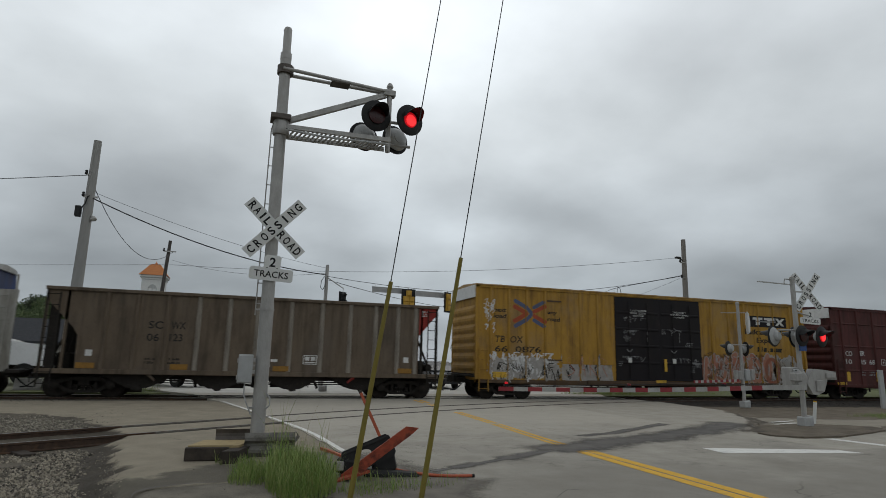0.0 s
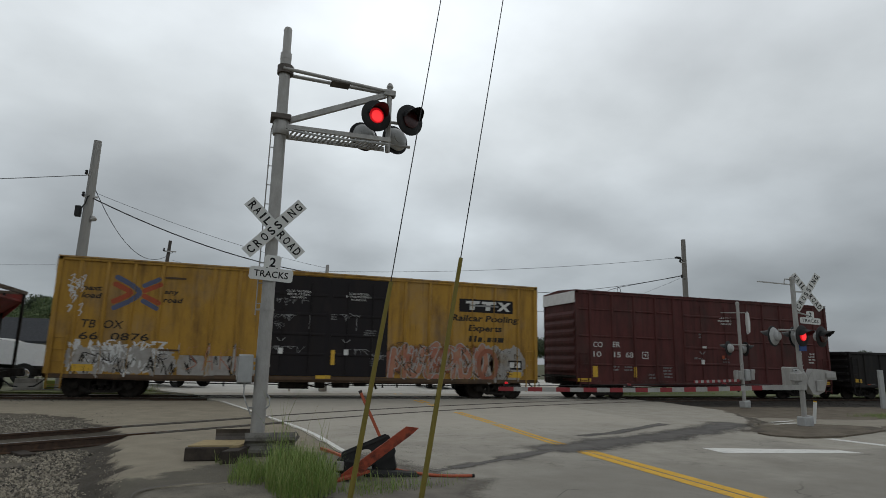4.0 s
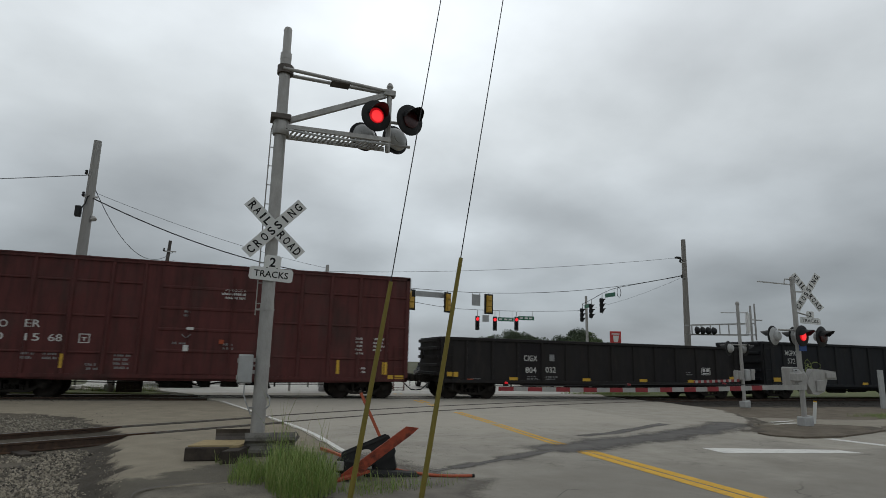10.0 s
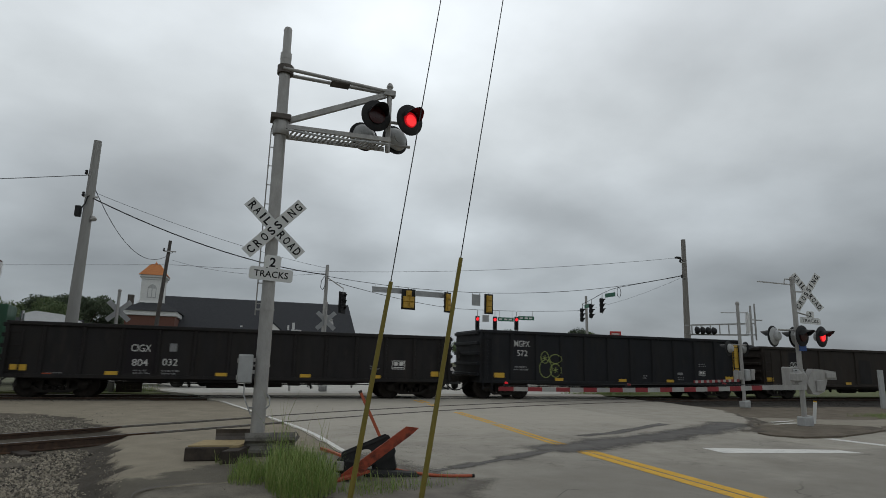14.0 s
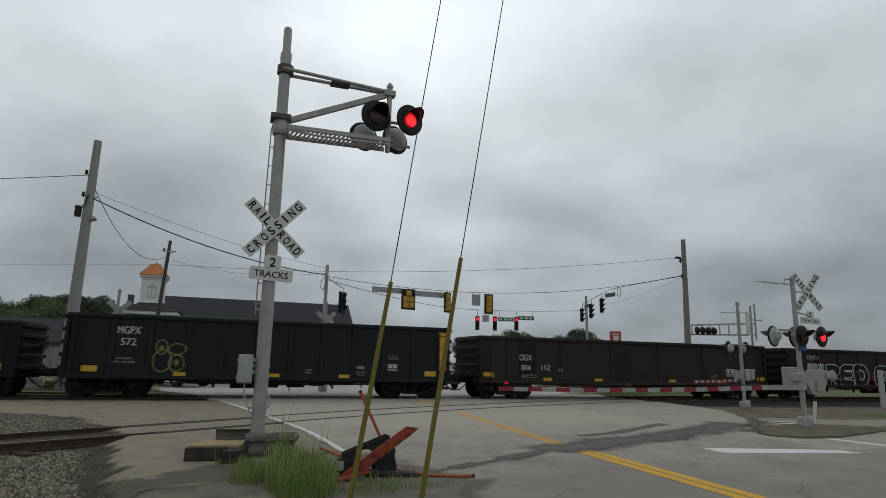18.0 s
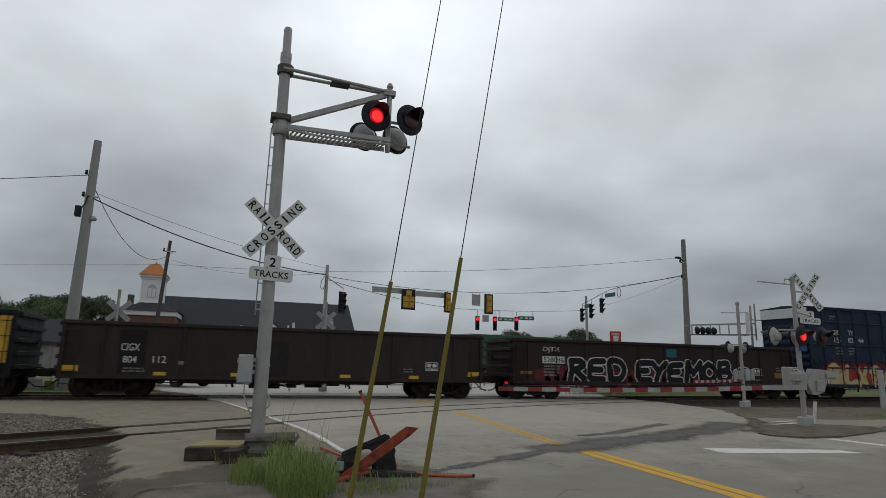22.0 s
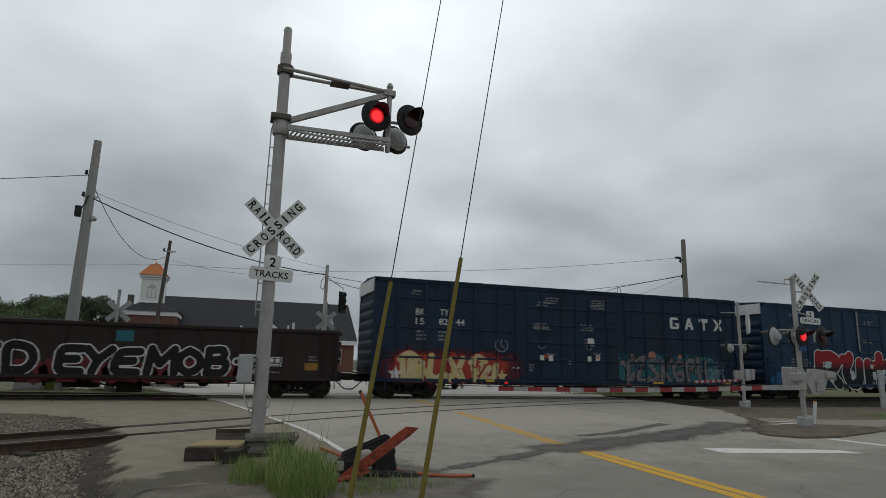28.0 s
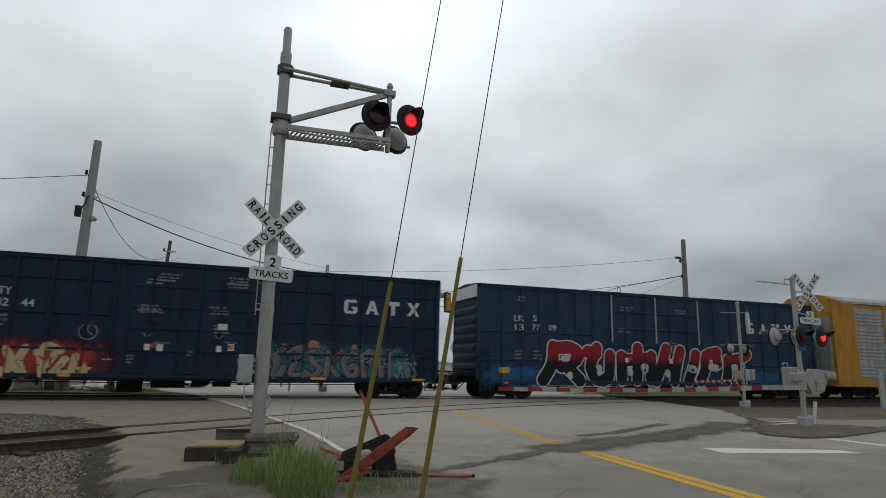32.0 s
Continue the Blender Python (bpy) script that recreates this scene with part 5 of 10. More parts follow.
inner = [(-0.07 + 0.13 * math.cos(math.pi * 1.0 + i * math.tau / n), 0.2 + 0.075 * math.sin(math.pi * 1.0 + i * math.tau / n)) for i in range(n)]
for y in (-0.035, 0.035):
    panel.v += [(a, y, b) for a, b in outer] + [(a, y, b) for a, b in inner]
for i in range(n):
    j = (i + 1) % n
    panel.f += [(i, j, n + j, n + i), (2 * n + j, 2 * n + i, 3 * n + i, 3 * n + j), (i, 2 * n + i, 2 * n + j, j), (n + j, 3 * n + j, 3 * n + i, n + i)]
part("base_panel", panel.turned(pose(0.02, 0.08, 0.12) @ m @ Matrix.Scale(0.9, 4)), RUBBER, deb, "scuffed black rubber panel with a hand hole", 30)
part("rib", Shape().box(-0.36, 0.36, -0.055, -0.036, 0.3, 0.335, 0.006).turned(pose(0.02, 0.08, 0.12) @ m @ Matrix.Scale(0.9, 4)), RUBBER, deb)
part("foot", Shape().box(-0.2, 0.56, -0.1, 0.14, -0.03, 0.07, 0.03).turned(pose(0.08, -0.02, 0, 0, 3, -10)), RUBBER, deb, "black rubber foot")
part("foot", Shape().box(-0.3, 0.0, 0.0, 0.3, -0.04, 0.16, 0.03).turned(pose(-0.1, 0.12, 0, 0, 12, 24)), RUBBER, deb, "black rubber foot")
part("foot", Shape().box(0.0, 0.34, -0.08, 0.06, -0.03, 0.24, 0.03).turned(pose(0.05, 0.12, 0, 0, -14, 10)), RUBBER, deb, "black rubber foot")
plank = Shape().prism([(-0.5, -0.06), (-0.46, 0.06), (-0.1, 0.31), (0.42, 0.67), (0.6, 0.65), (0.48, 0.55), (0.0, 0.22), (-0.34, -0.03)], "y", -0.2, -0.165)
part("board", plank, REDBOARD, deb, "rust-red board leaning on the panel")
part("board", Shape().bar((-0.62, -0.3, -0.01), (-0.1, -0.2, 0.1), 0.12, 0.03), REDBOARD, deb, "rust-red board leaning on the panel")
part("clip", Shape().box(-0.52, -0.42, -0.12, -0.06, 0.1, 0.22, 0.01), GALV, deb, "bright metal clip")
part("loose_strap", Shape().tube([(-0.6, -0.12, 0.02), (-0.52, -0.1, 0.2), (-0.44, -0.08, 0.24), (-0.4, -0.1, 0.12)], 0.016, 6), RUBBER, deb)
scrap = thing("yellow_scrap", "crumpled yellow plastic scrap beside the rail", "litter", pose(-3.75, 11.62, -0.16))
part("scrap", Shape().add([(-0.12, 0, 0), (0.1, -0.05, 0), (0.13, 0.06, 0.02), (0.03, 0.02, 0.16), (-0.05, 0.05, 0.2), (-0.1, 0.03, 0.06)], [(0, 1, 3), (1, 2, 3), (0, 3, 4), (0, 4, 5), (2, 5, 4), (2, 4, 3), (0, 5, 2, 1)]), mk("bright_yellow_plastic", (0.62, 0.5, 0.02), (0.5, 0.4, 0.03), 9, 0.5), scrap)
rope = thing("orange_cable", "orange plastic cable lying loose on the asphalt", "cable", pose(2.0, 8.6, 0))
part("strand", Shape().tube([(0.05, 0.2, 0.09), (0.35, 0.0, 0.03), (0.65, -0.28, 0.015), (0.95, -0.42, 0.012), (1.25, -0.45, 0.012)], 0.021, 8), ORANGE, rope, "", 50)
part("tip", Shape().rod((1.25, -0.45, 0.012), (1.285, -0.45, 0.012), 0.024, n=8), RUBBER, rope)
stick = thing("orange_delineator", "thin leaning orange delineator stake", "stake", pose(2.1, 9.4, 0))
part("stake", Shape().bar((0.32, 0, -0.03), (-0.24, 0.0, 1.08), 0.042, 0.042), ORANGE, stick, "")
part("cap", Shape().bar((-0.235, 0, 1.07), (-0.25, 0.0, 1.1), 0.05, 0.05), TIE, stick, "scuffed dark cap")
strip = thing("orange_edging", "low orange plastic edging along the white line", "edging", pose(1.75, 10.4, 0))
part("edging_strip", Shape().bar((0.1, -0.55, 0.005), (-0.2, 0.75, 0.005), 0.05, 0.05), ORANGE, strip)


# ---- the train ----
def paint_mat(name, col, dirt, streaks=(0.09, 0.07, 0.055)):
    m = mk(name, col, dirt, 2.5, 0.62, 0.0, 0.06, 30, stain=streaks, stain_scale=1.3, stain_at=0.56, streak=0.35, grime=tuple(c * 0.6 for c in streaks))
    # a thin film of road dust in broad clouds, with pale vertical run marks
    nt = m.node_tree
    n, l = nt.nodes.new, nt.links.new
    b = nt.nodes["Principled BSDF"]
    res = b.inputs["Base Color"].links[0].from_socket
    tc = n("ShaderNodeTexCoord")
    for size, squeeze, at, most in ((0.55, 0.8, 0.5, 0.34), (7.0, 0.05, 0.58, 0.3), (22.0, 0.5, 0.68, 0.35)):
        mp, t, r, x = n("ShaderNodeMapping"), n("ShaderNodeTexNoise"), n("ShaderNodeMapRange"), n("ShaderNodeMix")
        mp.inputs["Scale"].default_value, mp.inputs["Location"].default_value = (1, 1, squeeze), (size * 7.1, 3.0, size)
        l(tc.outputs["Object"], mp.inputs["Vector"]); l(mp.outputs[0], t.inputs["Vector"])
        t.inputs["Scale"].default_value, t.inputs["Detail"].default_value, t.inputs["Roughness"].default_value = size, 7.0, 0.62
        r.inputs["From Min"].default_value, r.inputs["From Max"].default_value, r.inputs["To Max"].default_value = at, at + 0.2, most
        l(t.outputs["Fac"], r.inputs["Value"])
        x.data_type = "RGBA"
        x.inputs["B"].default_value = (*[0.6 * c + 0.008 for c in (sum(col) / 3 * 1.5, sum(col) / 3 * 1.3, sum(col) / 3 * 1.1)], 1)
        l(r.outputs[0], x.inputs["Factor"]); l(res, x.inputs["A"])
        res = x.outputs["Result"]
    l(res, b.inputs["Base Color"])
    return m


YELLOWCAR = paint_mat("faded_yellow_car_paint", (0.42, 0.235, 0.035), (0.33, 0.185, 0.034), (0.16, 0.085, 0.034))
RUSTSILL = paint_mat("rusty_brown_sill", (0.10, 0.06, 0.035), (0.06, 0.042, 0.03), (0.16, 0.10, 0.045))
BLACKDOOR = paint_mat("black_door_paint", (0.009, 0.007, 0.009), (0.013, 0.0105, 0.012), (0.026, 0.02, 0.018))
BROWNCAR = paint_mat("oxide_brown_car_paint", (0.102, 0.029, 0.027), (0.08, 0.024, 0.022), (0.05, 0.022, 0.018))
BLUECAR = paint_mat("dark_blue_car_paint", (0.015, 0.046, 0.094), (0.013, 0.036, 0.072), (0.02, 0.028, 0.04))
NAVYCAR = paint_mat("navy_car_paint", (0.0105, 0.027, 0.058), (0.0095, 0.022, 0.046), (0.014, 0.018, 0.028))
COALBLACK = paint_mat("sooty_black_car_paint", (0.0195, 0.0172, 0.0175), (0.012, 0.011, 0.0113), (0.034, 0.028, 0.023))
NAVYBLACK = paint_mat("blue_black_car_paint", (0.0145, 0.0155, 0.019), (0.0105, 0.0115, 0.0135), (0.027, 0.024, 0.021))
UMBER = paint_mat("brown_black_car_paint", (0.033, 0.026, 0.021), (0.022, 0.018, 0.015), (0.05, 0.033, 0.023))
RUSTCAR = paint_mat("rusty_dark_brown_car_paint", (0.027, 0.019, 0.017), (0.019, 0.014, 0.013), (0.05, 0.022, 0.018))
TAUPE = paint_mat("dirty_taupe_car_paint", (0.145, 0.11, 0.077), (0.108, 0.082, 0.058), (0.06, 0.045, 0.033))
TAUPERIB = paint_mat("pale_worn_rib_paint", (0.29, 0.262, 0.22), (0.19, 0.168, 0.138), (0.08, 0.066, 0.052))
WHITECAR = paint_mat("grey_white_car_paint", (0.36, 0.35, 0.32), (0.28, 0.272, 0.245), (0.16, 0.14, 0.115))
NAVY = paint_mat("navy_band_paint", (0.03, 0.055, 0.17), (0.035, 0.055, 0.14))
ROOFGREY = paint_mat("galvanised_roof_sheet", (0.50, 0.51, 0.50), (0.42, 0.43, 0.42), (0.3, 0.28, 0.25))
FASCIA = mk("bare_galvanised_sheet", (0.72, 0.72, 0.71), (0.6, 0.6, 0.59), 5, 0.6, bump=0.05, stain=(0.45, 0.44, 0.42), stain_scale=1.5)
ROOFYEL = paint_mat("rusty_yellow_roof_edge", (0.46, 0.29, 0.10), (0.36, 0.22, 0.09), (0.2, 0.12, 0.06))
REDSHEET = paint_mat("red_slope_sheet_paint", (0.30, 0.035, 0.025), (0.24, 0.03, 0.025))
RACKYEL = paint_mat("deep_yellow_rack_paint", (0.56, 0.26, 0.02), (0.47, 0.22, 0.025), (0.25, 0.13, 0.03))
RACKSILVER = paint_mat("dull_silver_panel", (0.42, 0.42, 0.40), (0.30, 0.30, 0.285), (0.2, 0.18, 0.16))
STENCIL = mk("white_stencil_paint", (0.62, 0.62, 0.60), (0.50, 0.50, 0.48), 12, 0.7, bump=0)
STENCILGREY = mk("dull_stencil_paint", (0.27, 0.27, 0.27), (0.17, 0.17, 0.17), 16, 0.7, bump=0)
DARKSTENCIL = mk("black_stencil_paint", (0.02, 0.018, 0.016), (0.035, 0.03, 0.025), 12, 0.7, bump=0)
REFLECT = mk("yellow_reflector", (0.62, 0.37, 0.02), (0.48, 0.29, 0.03), 10, 0.5, bump=0, stain=(0.2, 0.14, 0.05), stain_scale=4)
REFLDULL = mk("rusty_dull_reflector", (0.30, 0.155, 0.03), (0.2, 0.11, 0.03), 10, 0.6, bump=0, stain=(0.11, 0.075, 0.04), stain_scale=5)
REDMARK = mk("red_mark", (0.38, 0.075, 0.03), (0.27, 0.07, 0.035), 6, 0.6, bump=0)
BLUEMARK = mk("blue_mark", (0.085, 0.105, 0.19), (0.09, 0.1, 0.15), 6, 0.6, bump=0)
CREAM = mk("cream_spray_paint", (0.50, 0.45, 0.30), (0.48, 0.36, 0.12), 2.0, 0.65, bump=0)
ORANGESPRAY = mk("orange_spray_paint", (0.36, 0.06, 0.035), (0.16, 0.022, 0.03), 2.2, 0.65, bump=0)
TEALSPRAY = mk("teal_spray_paint", (0.02, 0.16, 0.18), (0.03, 0.09, 0.13), 1.8, 0.65, bump=0)
GREYSPRAY = mk("grey_spray_paint", (0.10, 0.125, 0.13), (0.15, 0.11, 0.12), 2.2, 0.65, bump=0)
WHITESPRAY = mk("white_spray_paint", (0.62, 0.62, 0.61), (0.48, 0.48, 0.47), 4, 0.65, bump=0)
PALESPRAY = mk("pale_mint_spray_paint", (0.5, 0.55, 0.55), (0.36, 0.43, 0.45), 4, 0.65, bump=0)
SILVERSPRAY = mk("silver_spray_paint", (0.36, 0.35, 0.33), (0.26, 0.24, 0.22), 4, 0.6, bump=0, stain=(0.2, 0.13, 0.05), stain_scale=1.5, stain_at=0.55)
BLACKSPRAY = mk("black_spray_paint", (0.007, 0.007, 0.009), (0.013, 0.012, 0.012), 4, 0.6, bump=0)
PINKSPRAY = mk("faded_red_spray_paint", (0.33, 0.11, 0.075), (0.36, 0.20, 0.13), 3, 0.65, bump=0)
FADEDRED = mk("dull_orange_red_spray", (0.27, 0.075, 0.045), (0.24, 0.13, 0.08), 3, 0.65, bump=0)
BLUESPRAY = mk("blue_spray_paint", (0.016, 0.075, 0.17), (0.018, 0.05, 0.11), 1.6, 0.65, bump=0)
LIMESPRAY = mk("lime_spray_paint", (0.26, 0.30, 0.09), (0.2, 0.24, 0.08), 6, 0.65, bump=0)

PLATE, RIB = -1.535, -1.595


def speed_run(t):
    """How far the train has rolled towards -x, measured from the middle of the clip."""
    k = (t - 16.0) / 16.0
    return 16.0 * (4.01256 * k + 0.02871 * k ** 2 + 0.03313 * k ** 3 - 0.01635 * k ** 4)


TRAIN, WHEELSETS = [], []


def drape(ob, ribs, lift):
    """Lay flat paint on the plate and over the ribs (a, b) that stand proud of it."""
    bm = bmesh.new()
    bm.from_mesh(ob.data)
    lo, hi = min(v.co.x for v in bm.verts), max(v.co.x for v in bm.verts)
    near = [r for r in ribs if r[1] > lo and r[0] < hi]
    for a, b in near:
        for x in (a, b):
            bmesh.ops.bisect_plane(bm, geom=bm.verts[:] + bm.edges[:] + bm.faces[:], plane_co=(x, 0, 0), plane_no=(1, 0, 0))
    on = [f for f in bm.faces if any(a < f.calc_center_median().x < b for a, b in near)]
    if on and len(on) < len(bm.faces):
        bmesh.ops.split(bm, geom=on)
    for v in bm.verts:
        v.co.y = PLATE - lift
    for f in bm.faces:
        x = f.calc_center_median().x
        if any(a < x < b for a, b in near):
            for v in f.verts:
                v.co.y = RIB - lift
    bm.to_mesh(ob.data)
    bm.free()
    return ob


def stencil(parent, text, x, z, h, w=None, mat_=None, ribs=(), name="lettering", label="", slant=0.0, fat=0.0, lift=0.004):
    if mat_ is None:
        h, w = h * 0.88, w * 0.86
    return drape(letters(name, text, mat_ or STENCIL, parent, x, PLATE, z, h, w, slant, fat, label=label), ribs, lift)


def bars(parent, x, z, w, rows, gap=0.1, h=0.055, mat_=None, ribs=(), seed=0, name="small_print", label="small unreadable stencilled print"):
    """Print too small to read: broken bars of its size."""
    rnd = random.Random(seed)
    s = Shape()
    k = min(h, gap * 0.62)
    for i in range(rows):
        zz = z - i * gap
        span = w * (0.7 + 0.3 * rnd.random())
        at = x + (w - span) * rnd.choice((0.0, 0.0, 0.5))
        end = at + span
        while at < end - k * 0.5:
            for _ in range(rnd.randint(2, 6)):
                c = k * rnd.choice((0.24, 0.5, 0.56, 0.6))
                if at + c > end:
                    break
                tall = k * rnd.choice((1, 1, 1, 0.8))
                s.quad((at, PLATE, zz), (at + c, PLATE, zz), (at + c, PLATE, zz + tall), (at, PLATE, zz + tall))
                at += c + k * 0.28
            at += k * 0.55
    ob = drape(part(name, s, mat_ or STENCILGREY, parent, label), ribs, 0.005)
    return tagged(ob, label, kind="stuff")


def patch(parent, name, mat_, x0, x1, z0, z1, ribs=(), lift=0.006, label=""):
    return drape(part(name, Shape().quad((x0, PLATE, z0), (x1, PLATE, z0), (x1, PLATE, z1), (x0, PLATE, z1)), mat_, parent, label), ribs, lift)


def cover(lines, w, rough=0.0, seed=0, cell=0.03, soft=False):
    """One sheet over all the brush strokes of width w, in the side's plane."""
    seg = []
    for pts in lines:
        line = catmull(pts, max(w * 0.4, 0.05)) if len(pts) > 1 else [Vector(pts[0]), Vector(pts[0]) + Vector((0.001, 0))]
        seg += [(p.x, p.y, q.x, q.y) for p, q in zip(line, line[1:])]
    seg = np.array(seg)
    cell = min(cell, w * 0.45)
    pad = w * (0.6 + rough)
    xs = np.arange(min(seg[:, 0].min(), seg[:, 2].min()) - pad, max(seg[:, 0].max(), seg[:, 2].max()) + pad + cell, cell)
    zs = np.arange(min(seg[:, 1].min(), seg[:, 3].min()) - pad, max(seg[:, 1].max(), seg[:, 3].max()) + pad + cell, cell)
    gx, gz = np.meshgrid(xs, zs)
    best = np.full(gx.shape, 1e9)
    nx, nz = gx.copy(), gz.copy()
    for x0, z0, x1, z1 in seg:
        dx, dz = x1 - x0, z1 - z0
        t = np.clip(((gx - x0) * dx + (gz - z0) * dz) / (dx * dx + dz * dz + 1e-9), 0, 1)
        px, pz = x0 + t * dx, z0 + t * dz
        d = np.hypot(gx - px, gz - pz)
        m = d < best
        best[m], nx[m], nz[m] = d[m], px[m], pz[m]
    lim = np.full(gx.shape, w / 2)
    if rough:
        lim = lim * (1 + rough * (np.sin(gx * 5.1 + seed) * np.cos(gz * 4.3 + seed * 2) + 0.6 * np.sin(gx * 13.7 + gz * 9.1 + seed) + 0.4 * np.sin(gx * 27 - gz * 31 + seed)))
    mid = (best - lim)
    inside = (mid[:-1, :-1] + mid[1:, :-1] + mid[:-1, 1:] + mid[1:, 1:]) < 0
    full = np.zeros((inside.shape[0] + 2, inside.shape[1] + 2), bool)
    full[1:-1, 1:-1] = inside
    rim = ~(full[:-1, :-1] & full[1:, :-1] & full[:-1, 1:] & full[1:, 1:])
    k = np.where(rim, lim / np.maximum(best, 1e-6), 1.0)
    k = np.clip(k, 0.7, 1.5)
    vx, vz = nx + (gx - nx) * k, nz + (gz - nz) * k
    n = gx.shape[1]
    ids, out, thick = {}, Shape(), []
    for r, c in zip(*np.nonzero(inside)):
        f = []
        for q in (r * n + c, r * n + c + 1, (r + 1) * n + c + 1, (r + 1) * n + c):
            if q not in ids:
                ids[q] = len(out.v)
                out.v.append((float(vx.flat[q]), PLATE, float(vz.flat[q])))
                thick.append(max(0.0, 1.0 - float(best.flat[q] / lim.flat[q])))
            f.append(ids[q])
        out.f.append(tuple(f))
    out.fade = thick if soft else ()
    return out


TEALMIST = thin_spray("teal_spray_mist", (0.02, 0.15, 0.165), (0.03, 0.085, 0.12), 2.6)
MAROONMIST = thin_spray("maroon_spray_mist", (0.10, 0.018, 0.025), (0.06, 0.02, 0.035), 2.2)
ORANGEMIST = thin_spray("orange_red_spray_mist", (0.36, 0.055, 0.03), (0.24, 0.03, 0.03), 2.2)
BLUEMIST = thin_spray("blue_spray_mist", (0.02, 0.11, 0.24), (0.02, 0.06, 0.14), 1.8)
ROSEMIST = thin_spray("dull_rose_spray_mist", (0.27, 0.085, 0.05), (0.22, 0.12, 0.075), 1.9)


class Spray(Shape):
    """Strokes gathered into one sheet of paint."""

    def __init__(self):
        self.v, self.f, self.runs = [], [], {}

    def closed(self):
        taken = Shape()
        for w, lines in self.runs.items():
            g = cover(lines, w)
            taken.add(g.v, g.f)
        taken.add(self.v, self.f)
        return taken


def ribbon(s, pts, w):
    s.runs.setdefault(round(w, 4), []).append([(a, b) for a, b in pts])


def blob(s, cx, cz, rx, rz, seed, rough=0.35, n=26):
    g = cover([[(cx - max(0, rx - rz), cz), (cx + max(0, rx - rz), cz)], [(cx, cz - max(0, rz - rx)), (cx, cz + max(0, rz - rx))]] if rx != rz else [[(cx, cz)]], 2 * min(rx, rz), rough * 0.4, seed, 0.05)
    s.add(g.v, g.f)


def strokes(x0, x1, z0, z1, count, seed):
    """Letter-like brush strokes with no meaning, side by side."""
    rnd = random.Random(seed)
    out, w = [], (x1 - x0) / count
    for i in range(count):
        c, h = x0 + w * (i + 0.5), z1 - z0
        j = lambda k: (rnd.random() - 0.5) * k
        l, r = c - w * 0.3, c + w * 0.3
        kind = (i + seed) % 5
        if kind == 0:
            sets = [[(l + j(.1), z0 + .05), (l + j(.1), z1 - .1 + j(.1))], [(l, z1 - .12), (r, z1 - .1 - h * .18), (l + .1, z0 + h * .48)], [(l + .1, z0 + h * .46), (r + j(.1), z0 + .06)]]
        elif kind == 1:
            sets = [[(l, z1 - .1), (l + j(.05), z0 + .2), (c, z0 + .08), (r, z0 + .2), (r + j(.1), z1 - .12)]]
        elif kind == 2:
            sets = [[(r, z1 - .12), (l, z1 - h * .2), (c, z0 + h * .5), (r, z0 + h * .25), (l + .05, z0 + .08)]]
        elif kind == 3:
            sets = [[(l, z0 + .05), (c + j(.1), z1 - .08), (r, z0 + .05)], [(l + .12, z0 + h * .38), (r - .1, z0 + h * .36)]]
        else:
            sets = [[(l, z1 - .1), (l + j(.1), z0 + .1)], [(l, z0 + h * .5), (r, z1 - .1)], [(l, z0 + h * .5), (r + j(.1), z0 + .08)]]
        out += sets
    return out


GLYPHS = {
    "R": [[(.18, 0), (.22, .5), (.2, .93)], [(.2, .92), (.72, .95), (.8, .7), (.35, .48)], [(.38, .5), (.62, .3), (.95, 0)]],
    "Y": [[(.08, .85), (.3, .9), (.42, .55), (.5, .45)], [(.95, .95), (.7, .85), (.5, .45), (.3, .1), (.65, .02), (.85, .3)]],
    "E": [[(.9, .92), (.25, .85), (.15, .5), (.2, .1), (.9, .05)], [(.2, .5), (.75, .52)]],
    "T": [[(.05, .82), (.5, .93), (.95, .8)], [(.5, .9), (.42, .45), (.5, .04)], [(.42, .06), (.8, .05)]],
    "H": [[(.18, .95), (.22, .02)], [(.85, .97), (.78, .02)], [(.2, .45), (.8, .52)]],
    "A": [[(.1, .02), (.2, .75), (.5, .95), (.82, .75), (.9, .02)], [(.25, .38), (.8, .36)]],
}
GLYPHS.update({
    "S": [[(.88, .85), (.5, .96), (.14, .72), (.5, .5), (.88, .28), (.5, .04), (.1, .15)]],
    "K": [[(.15, .97), (.2, .02)], [(.88, .92), (.28, .5)], [(.3, .52), (.9, .03)]],
    "P": [[(.2, .02), (.18, .92)], [(.18, .9), (.75, .95), (.82, .62), (.25, .48)]],
    "D": [[(.2, .05), (.15, .92), (.7, .88), (.92, .5), (.7, .1), (.2, .06)]],
    "y": [[(.06, .95), (.46, .5)], [(.94, .97), (.5, .5), (.36, .03)]],
    "M": [[(.08, .03), (.15, .95)], [(.15, .92), (.48, .4)], [(.48, .4), (.85, .95)], [(.85, .95), (.92, .03)]],
    "O": [[(.5, .95), (.15, .7), (.15, .3), (.5, .05), (.85, .3), (.85, .7), (.5, .95)]],
    "B": [[(.2, .04), (.18, .94)], [(.18, .92), (.72, .92), (.75, .62), (.25, .52)], [(.25, .52), (.88, .45), (.82, .08), (.2, .06)]],
    "U": [[(.12, .95), (.15, .3), (.5, .04), (.85, .3), (.9, .95)]],
    "Z": [[(.1, .82), (.85, .95), (.2, .15), (.95, .05)]],
    "G": [[(.85, .85), (.45, .95), (.12, .55), (.4, .06), (.88, .2), (.85, .48), (.55, .45)]],
})


